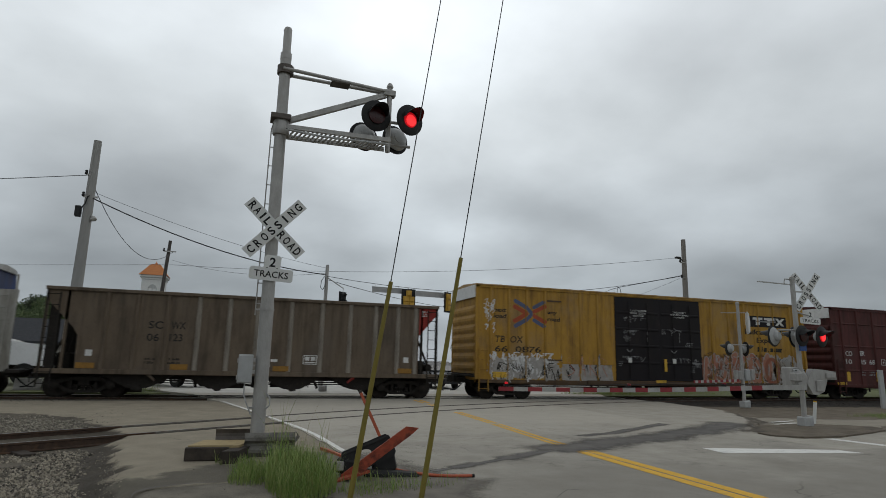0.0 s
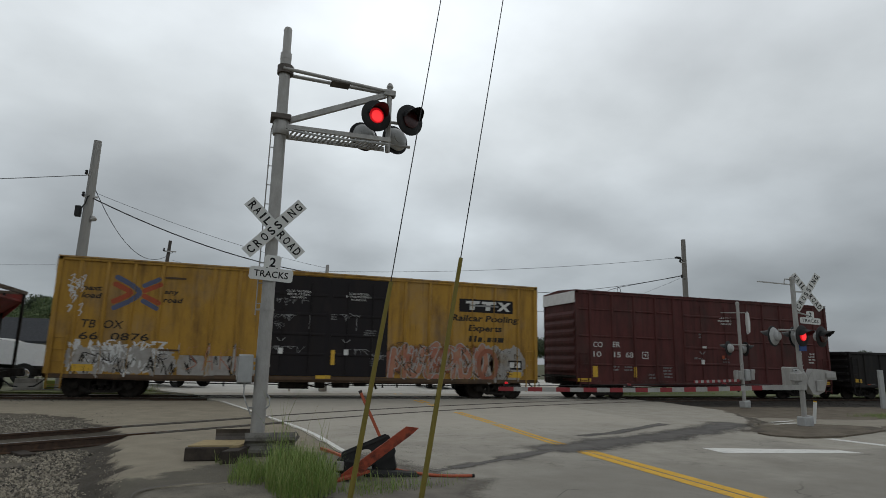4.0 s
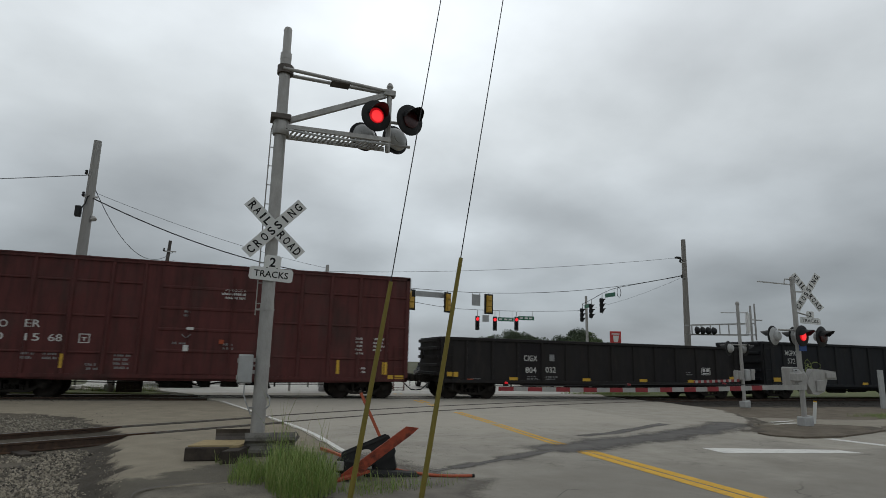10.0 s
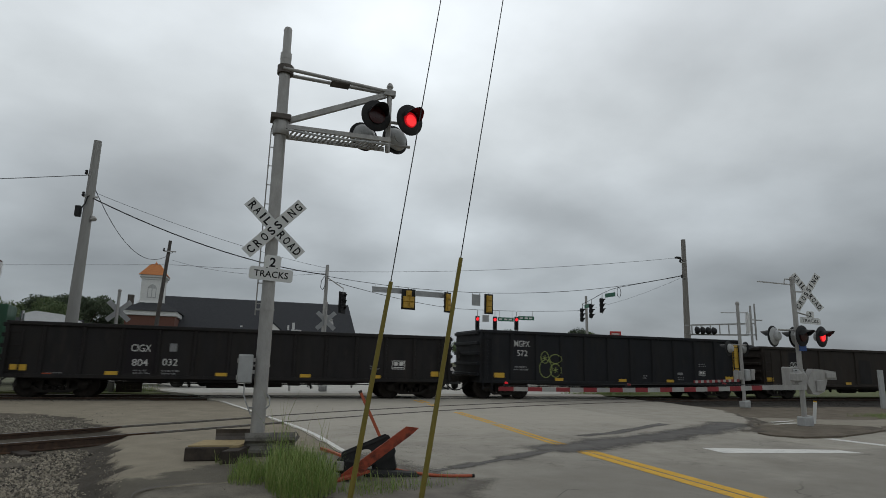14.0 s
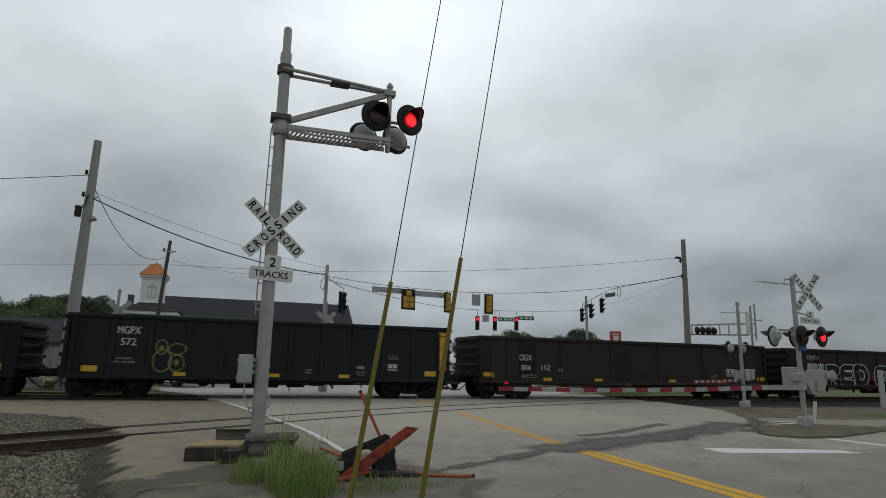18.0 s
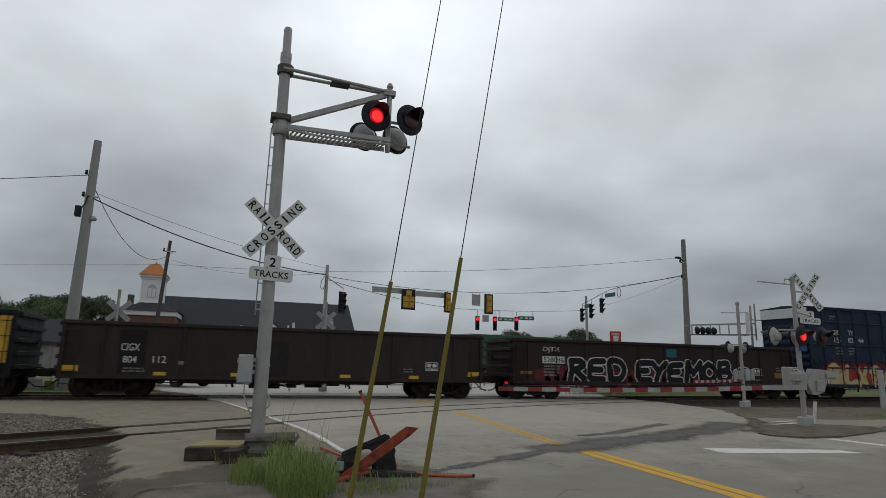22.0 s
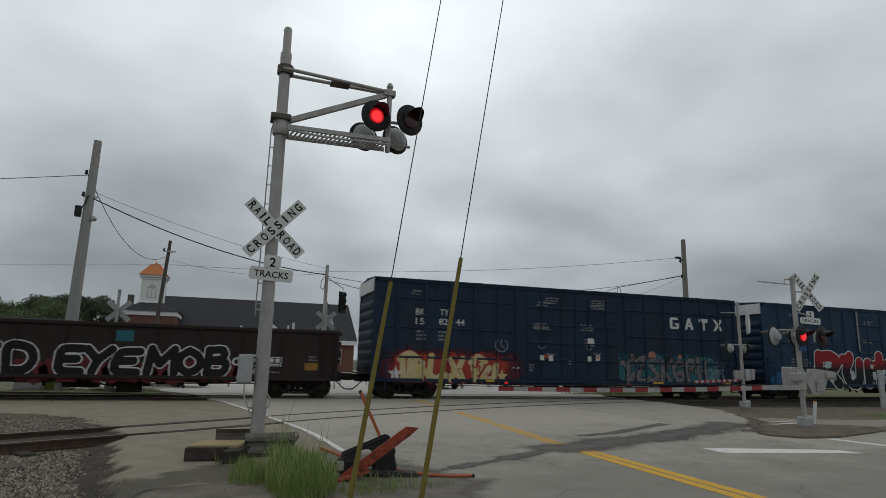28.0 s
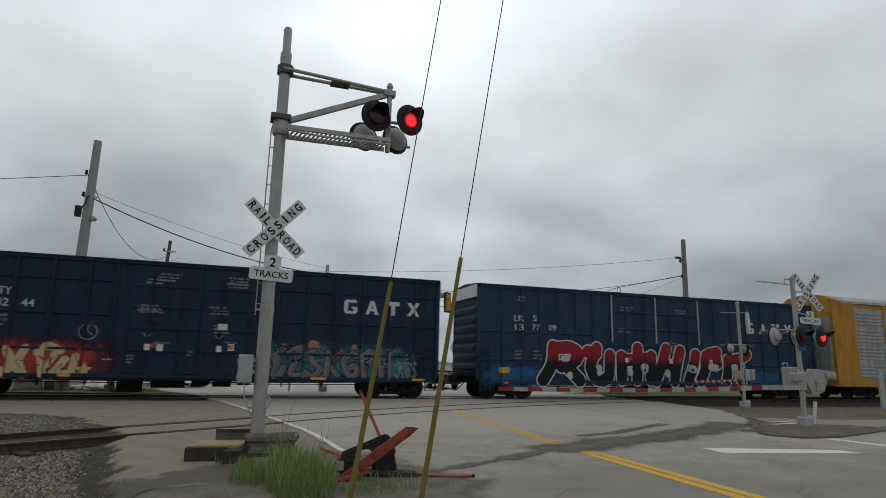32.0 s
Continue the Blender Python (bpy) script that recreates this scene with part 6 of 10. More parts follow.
def lettered_strokes(word, spans, z0, z1, seed, warp=1.0):
    """Broad letter strokes, each in its own span."""
    rnd = random.Random(seed)
    out = []
    for ch, (a, b) in zip(word, spans):
        lean, lift, k = 0.06 * rnd.random(), 0.1 * (rnd.random() - 0.5), 1 - 0.14 * rnd.random()
        f, g = rnd.random() * 6, rnd.random() * 6
        out.append([[(a + (b - a) * (u + 0.09 * warp * math.sin(5 * w + f)) + lean * w, z0 + lift * 0.3 + (z1 - z0) * k * (w + 0.07 * warp * math.sin(6 * u + g) * (0.3 + w))) for u, w in st] for st in GLYPHS[ch]])
    return out


def even(x0, x1, n):
    return [(x0 + (x1 - x0) * (i + 0.04) / n, x0 + (x1 - x0) * (i + 0.96) / n) for i in range(n)]


def graffiti(parent, x0, x1, z0, z1, count, seed, fill, outline, aura, w, ribs, label, streak=None, aura_size=1.0, st=None, edge=1.32):
    """A sprayed word: a ragged glow, then each letter's edge and fill."""
    if aura:
        line = [(x0 + (x1 - x0) * i / 8, (z0 + z1) / 2 + 0.06 * math.sin(i * 2.3 + seed)) for i in range(9)]
        drape(part("graffiti", cover([line], (z1 - z0) * aura_size, 0.12, seed, 0.04, True), aura, parent, label), ribs, 0.003)
    st = st or [[p] for p in strokes(x0, x1, z0, z1, count, seed)]
    for i, letter in enumerate(st):
        k = 0.0004 * (i % 7)
        o = drape(part("graffiti_letter", cover(letter, w * edge), outline, parent), ribs, 0.007 + k)
        drape(part("letter_fill", cover(letter, w), fill, o), ribs, 0.011 + k)
        if streak:
            h = cover([[(a - w * 0.22, b + w * 0.18) for a, b in p] for p in letter], max(0.035, w * 0.12))
            drape(part("letter_highlight", h, streak, o), ribs, 0.015 + k)



def make_gear():
    side = Shape()
    side.prism([(-1.18, 0.5), (-1.1, 0.62), (-0.75, 0.64), (-0.5, 0.74), (0.5, 0.74), (0.75, 0.64), (1.1, 0.62), (1.18, 0.5), (0.7, 0.53), (0.45, 0.61), (-0.45, 0.61), (-0.7, 0.53)], "y", -0.09, 0.09)
    side.prism([(-0.5, 0.18), (0.5, 0.18), (0.46, 0.27), (-0.46, 0.27)], "y", -0.09, 0.09)
    for s in (-1, 1):
        side.prism([(s * 0.5, 0.18), (s * 0.86, 0.42), (s * 0.78, 0.5), (s * 0.42, 0.27)], "y", -0.07, 0.07)
        side.prism([(s * 0.36, 0.26), (s * 0.46, 0.26), (s * 0.46, 0.62), (s * 0.36, 0.62)], "y", -0.09, 0.09)
        side.prism([(s * 0.74, 0.36), (s * 1.06, 0.36), (s * 1.1, 0.55), (s * 0.7, 0.55)], "y", -0.08, 0.08)
    spring = Shape()
    spring.lathe([(0.03 * k, 0.095 if k % 2 else 0.07) for k in range(9)], (0, 0, 0.23), (0, 0, 1), 10)
    cap = Shape().lathe([(0, 0.16), (0.05, 0.17), (0.10, 0.12), (0.12, 0.05)], (0, 0, 0), (0, -1, 0), 14)
    bolster = Shape().box(-0.19, 0.19, -1.05, 1.05, 0.42, 0.66, 0.03).box(-0.3, 0.3, -0.35, 0.35, 0.6, 0.8, 0.03)
    wheel = Shape().rod((0, -0.85, 0), (0, 0.85, 0), 0.08, n=12)
    for s in (-1, 1):
        wheel.lathe([(0, 0.36), (0.0, 0.425), (0.02, 0.457), (0.09, 0.462), (0.105, 0.49), (0.13, 0.49), (0.13, 0.36), (0.09, 0.34), (0.09, 0.15), (0.12, 0.13), (0.12, 0.0)], (0, s * 0.80, 0), (0, -s, 0), 32)
        wheel.lathe([(0, 0.12), (0.07, 0.12), (0.075, 0.06)], (0, s * 0.80, 0), (0, s, 0), 12)
        for k in range(3):
            a = k * math.tau / 3
            wheel.lathe([(0, 0.035), (0.02, 0.03)], (math.cos(a) * 0.24, s * 0.72, math.sin(a) * 0.24), (0, s, 0), 6)
    return {"side_frame": mesh_of("side_frame", side, TRUCKSTEEL), "spring": mesh_of("spring", spring, TRUCKSTEEL, 40),
            "bearing_cap": mesh_of("bearing_cap", cap, TRUCKSTEEL, 40), "bogie": mesh_of("bogie", bolster, TRUCKSTEEL), "wheelset": mesh_of("wheelset", wheel, WHEEL, 35)}


GEAR = make_gear()


def child(name, me, parent, loc):
    ob = new(name, me)
    ob.parent, ob.location = parent, loc
    return ob


def running_gear(car, half, set_in, sill=0.78):
    for x in (-half + set_in, half - set_in):
        b = child("bogie", GEAR["bogie"], car, (x, 0, 0))
        for y in (-1.0, 1.0):
            child("side_frame", GEAR["side_frame"], b, (0, y, 0))
            for k in (-0.24, 0.0, 0.24):
                child("spring", GEAR["spring"], b, (k, y * 1.02, 0))
        for k in (-0.9, 0.9):
            child("bearing_cap", GEAR["bearing_cap"], b, (k, -1.08, 0.457))
            WHEELSETS.append((child("wheelset", GEAR["wheelset"], b, (k, 0, 0.457)), k))
    part("centre_sill", Shape().box(-half - 0.35, half + 0.35, -0.2, 0.2, sill - 0.12, sill + 0.2), TRUCKSTEEL, car)
    for s in (-1, 1):
        x = s * (half + 0.3)
        c = part("coupler", Shape().box(min(x, x + s * 0.34), max(x, x + s * 0.34), -0.1, 0.1, 0.72, 0.98, 0.02).box(min(x + s * 0.2, x + s * 0.42), max(x + s * 0.2, x + s * 0.42), -0.18, 0.16, 0.70, 1.0, 0.04), TRUCKSTEEL, car, "knuckle coupler")
        part("air_hose", Shape().tube([(x - s * 0.2, -0.4, 0.72), (x, -0.42, 0.52), (x + s * 0.2, -0.40, 0.36), (x + s * 0.4, -0.36, 0.34)], 0.028, 7), RUBBER, c, "black air hose", 50)
        part("uncoupling_lever", Shape().tube([(x, -0.15, 0.9), (x - s * 0.1, -0.9, 0.88), (x - s * 0.15, -1.45, 0.75), (x - s * 0.15, -1.45, 0.55)], 0.016, 6), TRUCKSTEEL, c)
    # brake rigging under the floor
    part("brake_cylinder", Shape().rod((0.6, -0.55, 0.55), (1.3, -0.55, 0.55), 0.15, n=14).box(1.5, 2.0, -0.8, -0.4, 0.48, 0.7, 0.02), TRUCKSTEEL, car, "", 40)
    part("air_tank", Shape().rod((-1.6, -0.6, 0.52), (-0.4, -0.6, 0.52), 0.17, n=14), TRUCKSTEEL, car, "", 40)
    part("brake_lever", Shape().bar((2.3, -0.5, 0.78), (2.5, -0.55, 0.36), 0.05, 0.1), TRUCKSTEEL, car)
    part("brake_lever", Shape().bar((-2.3, -0.5, 0.78), (-2.2, -0.55, 0.38), 0.05, 0.1), TRUCKSTEEL, car)
    part("control_valve", Shape().box(-0.15, 0.25, -0.95, -0.6, 0.4, 0.72, 0.03).box(-0.05, 0.12, -1.05, -0.9, 0.48, 0.66, 0.02), TRUCKSTEEL, car)
    part("train_pipe", Shape().tube([(-half + 2.4, -0.75, 0.66), (-1.0, -0.8, 0.6), (-0.2, -0.8, 0.46), (0.5, -0.8, 0.58), (half - 2.4, -0.75, 0.66)], 0.028, 6), TRUCKSTEEL, car)
    for k in (-0.55, -0.3, 0.28, 0.5):
        part("pipe_hanger", Shape().box(half * k - 0.025, half * k + 0.025, -0.8, -0.72, 0.42, sill), TRUCKSTEEL, car)
    part("brake_rod", Shape().tube([(-half + 2.6, -0.5, 0.55), (0, -0.45, 0.5), (half - 2.6, -0.5, 0.55)], 0.02, 6), TRUCKSTEEL, car)


def register(car, centre):
    TRAIN.append((car, centre))
    return car


def ladder(car, x0, x1, z0, z1, y, mat_, n):
    l = part("ladder", Shape().box(x0 - 0.02, x0 + 0.02, y - 0.02, y + 0.02, z0, z1).box(x1 - 0.02, x1 + 0.02, y - 0.02, y + 0.02, z0, z1), mat_, car)
    me = mesh_of("rung", Shape().rod((x0, y, 0), (x1, y, 0), 0.013, n=6), mat_)
    for i in range(n):
        child("rung", me, l, (0, 0, z0 + 0.12 + (z1 - z0 - 0.2) * i / max(1, n - 1)))


def box_car(label, centre, length, top, paint, roof, posts, rails, doors, door_mat, end_mat=None, smooth_posts=False, sill=0.72):
    """A freight box car. posts: x of the upright ribs; rails: heights of horizontal ribs; doors: (x0, x1) spans."""
    half = length / 2
    car = register(thing("box_car", label, "box car", group="train cars"), centre)
    running_gear(car, half, 1.78)
    d0, d1 = doors[0][0], doors[-1][1]
    for y0, y1 in ((PLATE, PLATE + 0.03), (-PLATE - 0.03, -PLATE)):
        part("side_wall", Shape().box(-half, half, y0, y1, sill, top), paint, car)
    part("floor", Shape().box(-half, half, PLATE + 0.03, -PLATE - 0.03, 0.95, 1.1), TRUCKSTEEL, car)
    part("sill", Shape().box(-half, half, RIB, PLATE, sill, sill + 0.14), RUSTSILL if paint is YELLOWCAR else paint, car)
    part("top_chord", Shape().box(-half, half, RIB, PLATE, top - 0.12, top), paint, car)
    # peaked roof with cross seams
    r = part("roof", Shape().prism([(-1.62, top - 0.02), (1.62, top - 0.02), (1.62, top + 0.03), (0.0, top + 0.14), (-1.62, top + 0.03)], "x", -half, half), roof, car)
    seam = mesh_of("roof_seam", Shape().prism([(-1.6, top + 0.03), (0, top + 0.14), (1.6, top + 0.03), (1.6, top + 0.045), (0, top + 0.165), (-1.6, top + 0.045)], "x", -0.03, 0.03), roof)
    for i in range(1, int(length / 1.2)):
        child("roof_seam", seam, r, (-half + i * length / int(length / 1.2), 0, 0))
    pm = mesh_of("post", Shape().prism([(-0.075, PLATE), (-0.045, RIB), (0.045, RIB), (0.075, PLATE)], "z", sill + 0.14, top - 0.12), paint)
    ribs = [(x - 0.06, x + 0.06) for x in posts]
    for x in posts:
        child("post", pm, car, (x, 0, 0))
    ends = sorted([-half] + list(posts) + [half])
    for z in rails:
        for a, b in zip(ends, ends[1:]):
            if b - a > 0.5 and not (d0 - 0.05 < (a + b) / 2 < d1 + 0.05):
                part("panel_lip", Shape().prism([(PLATE, z + 0.05), (PLATE - 0.045, z), (PLATE - 0.04, z - 0.03), (PLATE, z - 0.05)], "x", a + 0.12, b - 0.12), paint, car)
    for a, b in doors:
        d = part("door", Shape().box(a + 0.02, b - 0.02, PLATE - 0.035, PLATE - 0.001, sill + 0.17, top - 0.16, 0.008), door_mat, car)
        for z in (1.75, 2.55, 3.35, 4.15):
            part("door_rib", Shape().prism([(PLATE - 0.035, z + 0.07), (PLATE - 0.065, z + 0.03), (PLATE - 0.065, z - 0.03), (PLATE - 0.035, z - 0.07)], "x", a + 0.1, b - 0.1), door_mat, d)
        n = 2
        for i in range(n):
            x = a + (b - a) * (0.30 + 0.42 * i)
            part("lock_rod", Shape().rod((x, PLATE - 0.075, sill + 0.3), (x, PLATE - 0.075, top - 0.4), 0.02, n=8), door_mat, d)
        part("latch_plate", Shape().box(a + (b - a) * 0.3 - 0.09, a + (b - a) * 0.3 + 0.09, PLATE - 0.1, PLATE - 0.06, 1.75, 1.98), STENCIL, d, "small white placard")
        part("handle", Shape().bar((a + (b - a) * 0.3, PLATE - 0.1, 2.25), (a + (b - a) * 0.3 + 0.14, PLATE - 0.1, 2.38), 0.02, 0.03).bar((a + (b - a) * 0.3 - 0.05, PLATE - 0.1, 2.25), (a + (b - a) * 0.3 - 0.18, PLATE - 0.1, 2.38), 0.02, 0.03), STENCILGREY, d)
    part("door_track", Shape().box(d0 - 1.6, d1 + 0.3, RIB - 0.05, RIB, sill + 0.02, sill + 0.16), RUSTSILL if paint is YELLOWCAR else paint, car)
    # ends of horizontal corrugations
    em = end_mat or paint
    for s in (-1, 1):
        x = s * half
        e = part("end_wall", Shape().box(min(x - s * 0.06, x - s * 0.1), max(x - s * 0.06, x - s * 0.1), PLATE + 0.03, -PLATE - 0.03, sill + 0.1, top - 0.03), em, car)
        cm = mesh_of("corrugation", Shape().prism([(0, 0), (s * 0.015, 0), (s * 0.085, 0.13), (s * 0.085, 0.24), (s * 0.015, 0.38), (0, 0.38)], "y", PLATE + 0.12, -PLATE - 0.12), em)
        for i in range(7):
            child("corrugation", cm, e, (x - s * 0.06, 0, 1.2 + i * 0.425))
        part("corner_post", Shape().box(min(x, x - s * 0.16), max(x, x - s * 0.16), RIB, PLATE, sill, top), paint, car)
        part("end_fascia", Shape().box(min(x, x + s * 0.05), max(x, x + s * 0.05), PLATE, -PLATE, top - 0.58, top - 0.03), FASCIA, e, "pale galvanised end fascia")
        ladder(car, x - s * 0.6, x - s * 0.16, 0.35, 2.2, RIB - 0.04, paint, 5)
        part("step", Shape().tube([(x - s * 0.6, RIB, 0.75), (x - s * 0.6, RIB, 0.38), (x - s * 0.16, RIB, 0.38), (x - s * 0.16, RIB, 0.75)], 0.02, 6), TRUCKSTEEL, car)
        part("end_platform", Shape().box(min(x, x + s * 0.35), max(x, x + s * 0.35), -1.2, 1.2, 1.0, 1.05), TRUCKSTEEL, car)
    part("gusset", Shape().prism([(-half + 0.3, sill), (half - 0.3, sill), (half - 3.1, sill - 0.07), (-half + 3.1, sill - 0.07)], "y", PLATE, PLATE + 0.05), RUSTSILL if paint is YELLOWCAR else paint, car)
    drop = mesh_of("hanger", Shape().box(-0.03, 0.03, -1.4, -1.32, 0.46, sill), TRUCKSTEEL)
    for x in (-half * 0.38, -half * 0.15, half * 0.1, half * 0.33):
        child("hanger", drop, car, (x, 0, 0))
    return car, ribs


def plain_glyph(s, kind, x, z, w, h, slant=0.0):
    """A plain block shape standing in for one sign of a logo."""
    P = lambda *q: s.add([(x + a * w + slant * b * h, PLATE, z + b * h) for a, b in q], [tuple(range(len(q)))])
    if kind == "bowl":
        P((0.15, 0), (0.85, 0), (1, 0.15), (1, 0.5), (0.55, 0.5), (0.55, 0.35), (0.72, 0.35), (0.72, 0.2), (0.28, 0.2), (0.28, 0.8), (0.0, 0.85), (0, 0.15))
        P((0.0, 0.85), (0.28, 0.8), (0.95, 0.8), (0.85, 1), (0.15, 1))
    elif kind == "wedge":
        P((0, 0), (0.28, 0), (0.62, 1), (0.38, 1)); P((0.72, 0), (1, 0), (0.62, 1), (0.45, 0.9)); P((0.28, 0.25), (0.75, 0.25), (0.7, 0.42), (0.33, 0.42))
    elif kind == "post":
        P((0, 0.7), (1, 0.7), (1, 1), (0, 1)); P((0.34, 0), (0.66, 0), (0.66, 0.7), (0.34, 0.7))
    else:
        P((0, 0), (0.3, 0), (1, 1), (0.7, 1)); P((0.7, 0), (1, 0), (0.62, 0.52), (0.46, 0.4)); P((0, 1), (0.3, 1), (0.55, 0.62), (0.4, 0.45))


def logo_row(car, x0, x1, z, h, kinds, mat_, ribs, name="logo_block", label="white block logo", fill=0.62, slant=0.0):
    step = (x1 - x0) / len(kinds)
    for i, k in enumerate(kinds):
        s = Shape()
        plain_glyph(s, k, x0 + i * step + step * 0.1, z, step * fill, h, slant)
        drape(part(name, s, mat_, car, label), ribs, 0.006)


def scribble(car, x0, x1, z0, z1, n, w, mat_, seed, ribs, lift):
    """Loose overlapping scrawl."""
    rnd = random.Random(seed)
    s = Spray()
    for _ in range(n):
        x, z = x0 + (x1 - x0) * rnd.random(), z0 + (z1 - z0) * rnd.random() ** 0.8
        h = 0.12 + 0.25 * rnd.random()
        ribbon(s, [(x, z), (x + rnd.gauss(0, 0.09), min(z1, z + h)), (x + 0.1 + rnd.gauss(0, 0.08), z + rnd.gauss(0, 0.1)), (x + 0.16 + rnd.gauss(0, 0.06), min(z1, z + h * 0.7))], w)
    drape(tagged(part("scrawl", s, mat_, car, "tangled graffiti scrawl"), kind="stuff"), ribs, lift)


def yellow_box_car():
    posts = [-8.95, -8.05, -7.15, -6.2, -4.35, -3.4, 3.4, 4.5, 5.55, 6.55, 7.6, 8.75]
    car, ribs = box_car("faded yellow box car with black sliding doors and graffiti", -44.94, 19.38, 5.06, YELLOWCAR, ROOFYEL, posts, (), ((-2.45, 0.15), (0.18, 2.68)), BLACKDOOR)
    part("upper_panel", Shape().box(-5.35, -2.5, PLATE - 0.02, PLATE, 1.6, 4.93), YELLOWCAR, car)
    part("notch_panel", Shape().box(-6.1, -5.36, PLATE - 0.03, PLATE, 4.45, 4.52), RUSTSILL, car)
    part("notch_panel", Shape().box(-6.1, -5.36, PLATE - 0.03, PLATE, 1.74, 1.8), RUSTSILL, car)
    # crossed-arrow emblem
    s, t = Spray(), Spray()
    ribbon(s, [(-7.72, 4.4), (-7.2, 4.12), (-6.93, 3.85), (-7.2, 3.56), (-7.72, 3.26)], 0.18)
    ribbon(t, [(-7.76, 4.14), (-7.42, 3.98), (-7.22, 3.84), (-7.42, 3.68), (-7.76, 3.5)], 0.19)
    for j in (-1, 1):
        ribbon(s, [(-6.78, 3.85 + j * 0.29), (-6.52, 3.85 + j * 0.43), (-6.3, 3.85 + j * 0.55)], 0.17)
        ribbon(t, [(-6.76, 3.85 + j * 0.1), (-6.5, 3.85 + j * 0.22), (-6.24, 3.85 + j * 0.35)], 0.18)
    drape(part("emblem", t, REDMARK, car, "red and blue crossed-arrow emblem"), ribs, 0.004)
    drape(part("emblem", s, BLUEMARK, car, "red and blue crossed-arrow emblem"), ribs, 0.008)
    stencil(car, "next", -8.82, 3.86, 0.17, 0.62, DARKSTENCIL, ribs, slant=0.2, fat=0.03)
    stencil(car, "load", -8.82, 3.58, 0.2, 0.62, DARKSTENCIL, ribs, slant=0.2, fat=0.03)
    stencil(car, "any", -6.1, 3.82, 0.17, 0.5, DARKSTENCIL, ribs, slant=0.2, fat=0.03)
    stencil(car, "road", -6.1, 3.54, 0.2, 0.66, DARKSTENCIL, ribs, slant=0.2, fat=0.03)
    stencil(car, "TB  OX", -8.75, 2.5, 0.3, 1.38, DARKSTENCIL, ribs, slant=0.15, fat=0.012)
    stencil(car, "66  0876", -8.75, 2.08, 0.27, 2.3, DARKSTENCIL, ribs, slant=0.1, fat=0.012)
    drape(part("graffiti", cover([[(-8.6, 1.35), (-7.2, 1.4), (-5.9, 1.3)]], 0.95, 0.16, 3, 0.05), SILVERSPRAY, car, "washed-out silver spray"), ribs, 0.002)
    scribble(car, -9.0, -5.75, 0.85, 2.05, 60, 0.045, WHITESPRAY, 3, ribs, 0.008)
    scribble(car, -9.0, -5.6, 0.85, 1.7, 40, 0.05, SILVERSPRAY, 8, ribs, 0.010)
    scribble(car, -8.9, -5.6, 0.8, 1.6, 26, 0.03, DARKSTENCIL, 9, ribs, 0.012)
    scribble(car, -5.3, -2.7, 0.85, 2.1, 16, 0.03, DARKSTENCIL, 19, ribs, 0.012)
    scribble(car, 3.0, 8.4, 0.85, 2.2, 60, 0.035, SILVERSPRAY, 29, ribs, 0.016)
    scribble(car, 3.0, 8.6, 0.75, 2.3, 40, 0.03, RUSTSILL, 39, ribs, 0.018)
    g = Shape()
    for a, b in ((-5.35, -4.4), (-4.36, -3.45), (-3.42, -2.62)):
        g.add([(x, PLATE, z) for x, z in ragged([(a, 0.85), (b, 0.82), (b - 0.06, 1.9), (b - 0.2, 2.12), (a + 0.15, 2.16), (a, 1.95)], 31, 0.1, 0.1)], [])
        n = len(g.v)
        g.f.append(tuple(range(g.f[-1][-1] + 1 if g.f else 0, n)))
    drape(tagged(part("graffiti", g, SILVERSPRAY, car, "silver block graffiti"), kind="stuff"), ribs, 0.004)
    s = Spray()
    for i, p in enumerate(strokes(-5.2, -2.8, 1.0, 2.05, 4, 12)):
        ribbon(s, p, 0.035)
    drape(part("graffiti_line", s, PINKSPRAY, car, "thin brown graffiti lines"), ribs, 0.02)
    graffiti(car, 2.9, 7.1, 0.85, 2.4, 6, 11, PINKSPRAY, SILVERSPRAY, ROSEMIST, 0.2, ribs, "faded red and pale graffiti", None, 0.95, st=lettered_strokes("MUZADO", even(2.75, 7.3, 6), 0.9, 2.35, 11), edge=1.5)
    graffiti(car, 7.15, 8.4, 0.8, 2.2, 4, 14, SILVERSPRAY, DARKSTENCIL, SILVERSPRAY, 0.07, ribs, "grey scribbled graffiti")
    s = Spray()
    for k in range(26):
        rnd = random.Random(k)
        x, z = -9.35 + rnd.random() * 0.5, 3.1 + rnd.random() * 1.3
        ribbon(s, [(x, z), (x + 0.12, z + 0.1 - 0.2 * rnd.random()), (x + 0.05, z - 0.2)], 0.03)
    drape(part("graffiti", s, WHITESPRAY, car, "thin white scrawl"), ribs, 0.006)
    s = Spray()
    ribbon(s, [(7.24 + 0.42 * math.cos(i * math.tau / 16), 1.48 + 0.62 * math.sin(i * math.tau / 16)) for i in range(17)], 0.2)
    drape(part("graffiti", s, FADEDRED, car, "faded red ring"), ribs, 0.022)
    # company plate and motto
    patch(car, "logo_plate", BLACKDOOR, 5.86, 8.48, 3.78, 4.36, ribs, 0.005, "black logo plate")
    patch(car, "logo_bar", STENCILGREY, 6.35, 7.75, 4.04, 4.12, ribs, 0.0065)
    logo_row(car, 6.05, 8.36, 3.88, 0.4, ("post", "post", "cross"), STENCIL, ribs, label="white block logo on black plate", fill=0.86, slant=0.16)
    stencil(car, "Railcar Pooling", 5.5, 3.29, 0.36, 3.2, DARKSTENCIL, ribs, slant=0.18, fat=0.032)
    stencil(car, "Experts", 6.3, 2.86, 0.36, 1.6, DARKSTENCIL, ribs, slant=0.18, fat=0.032)
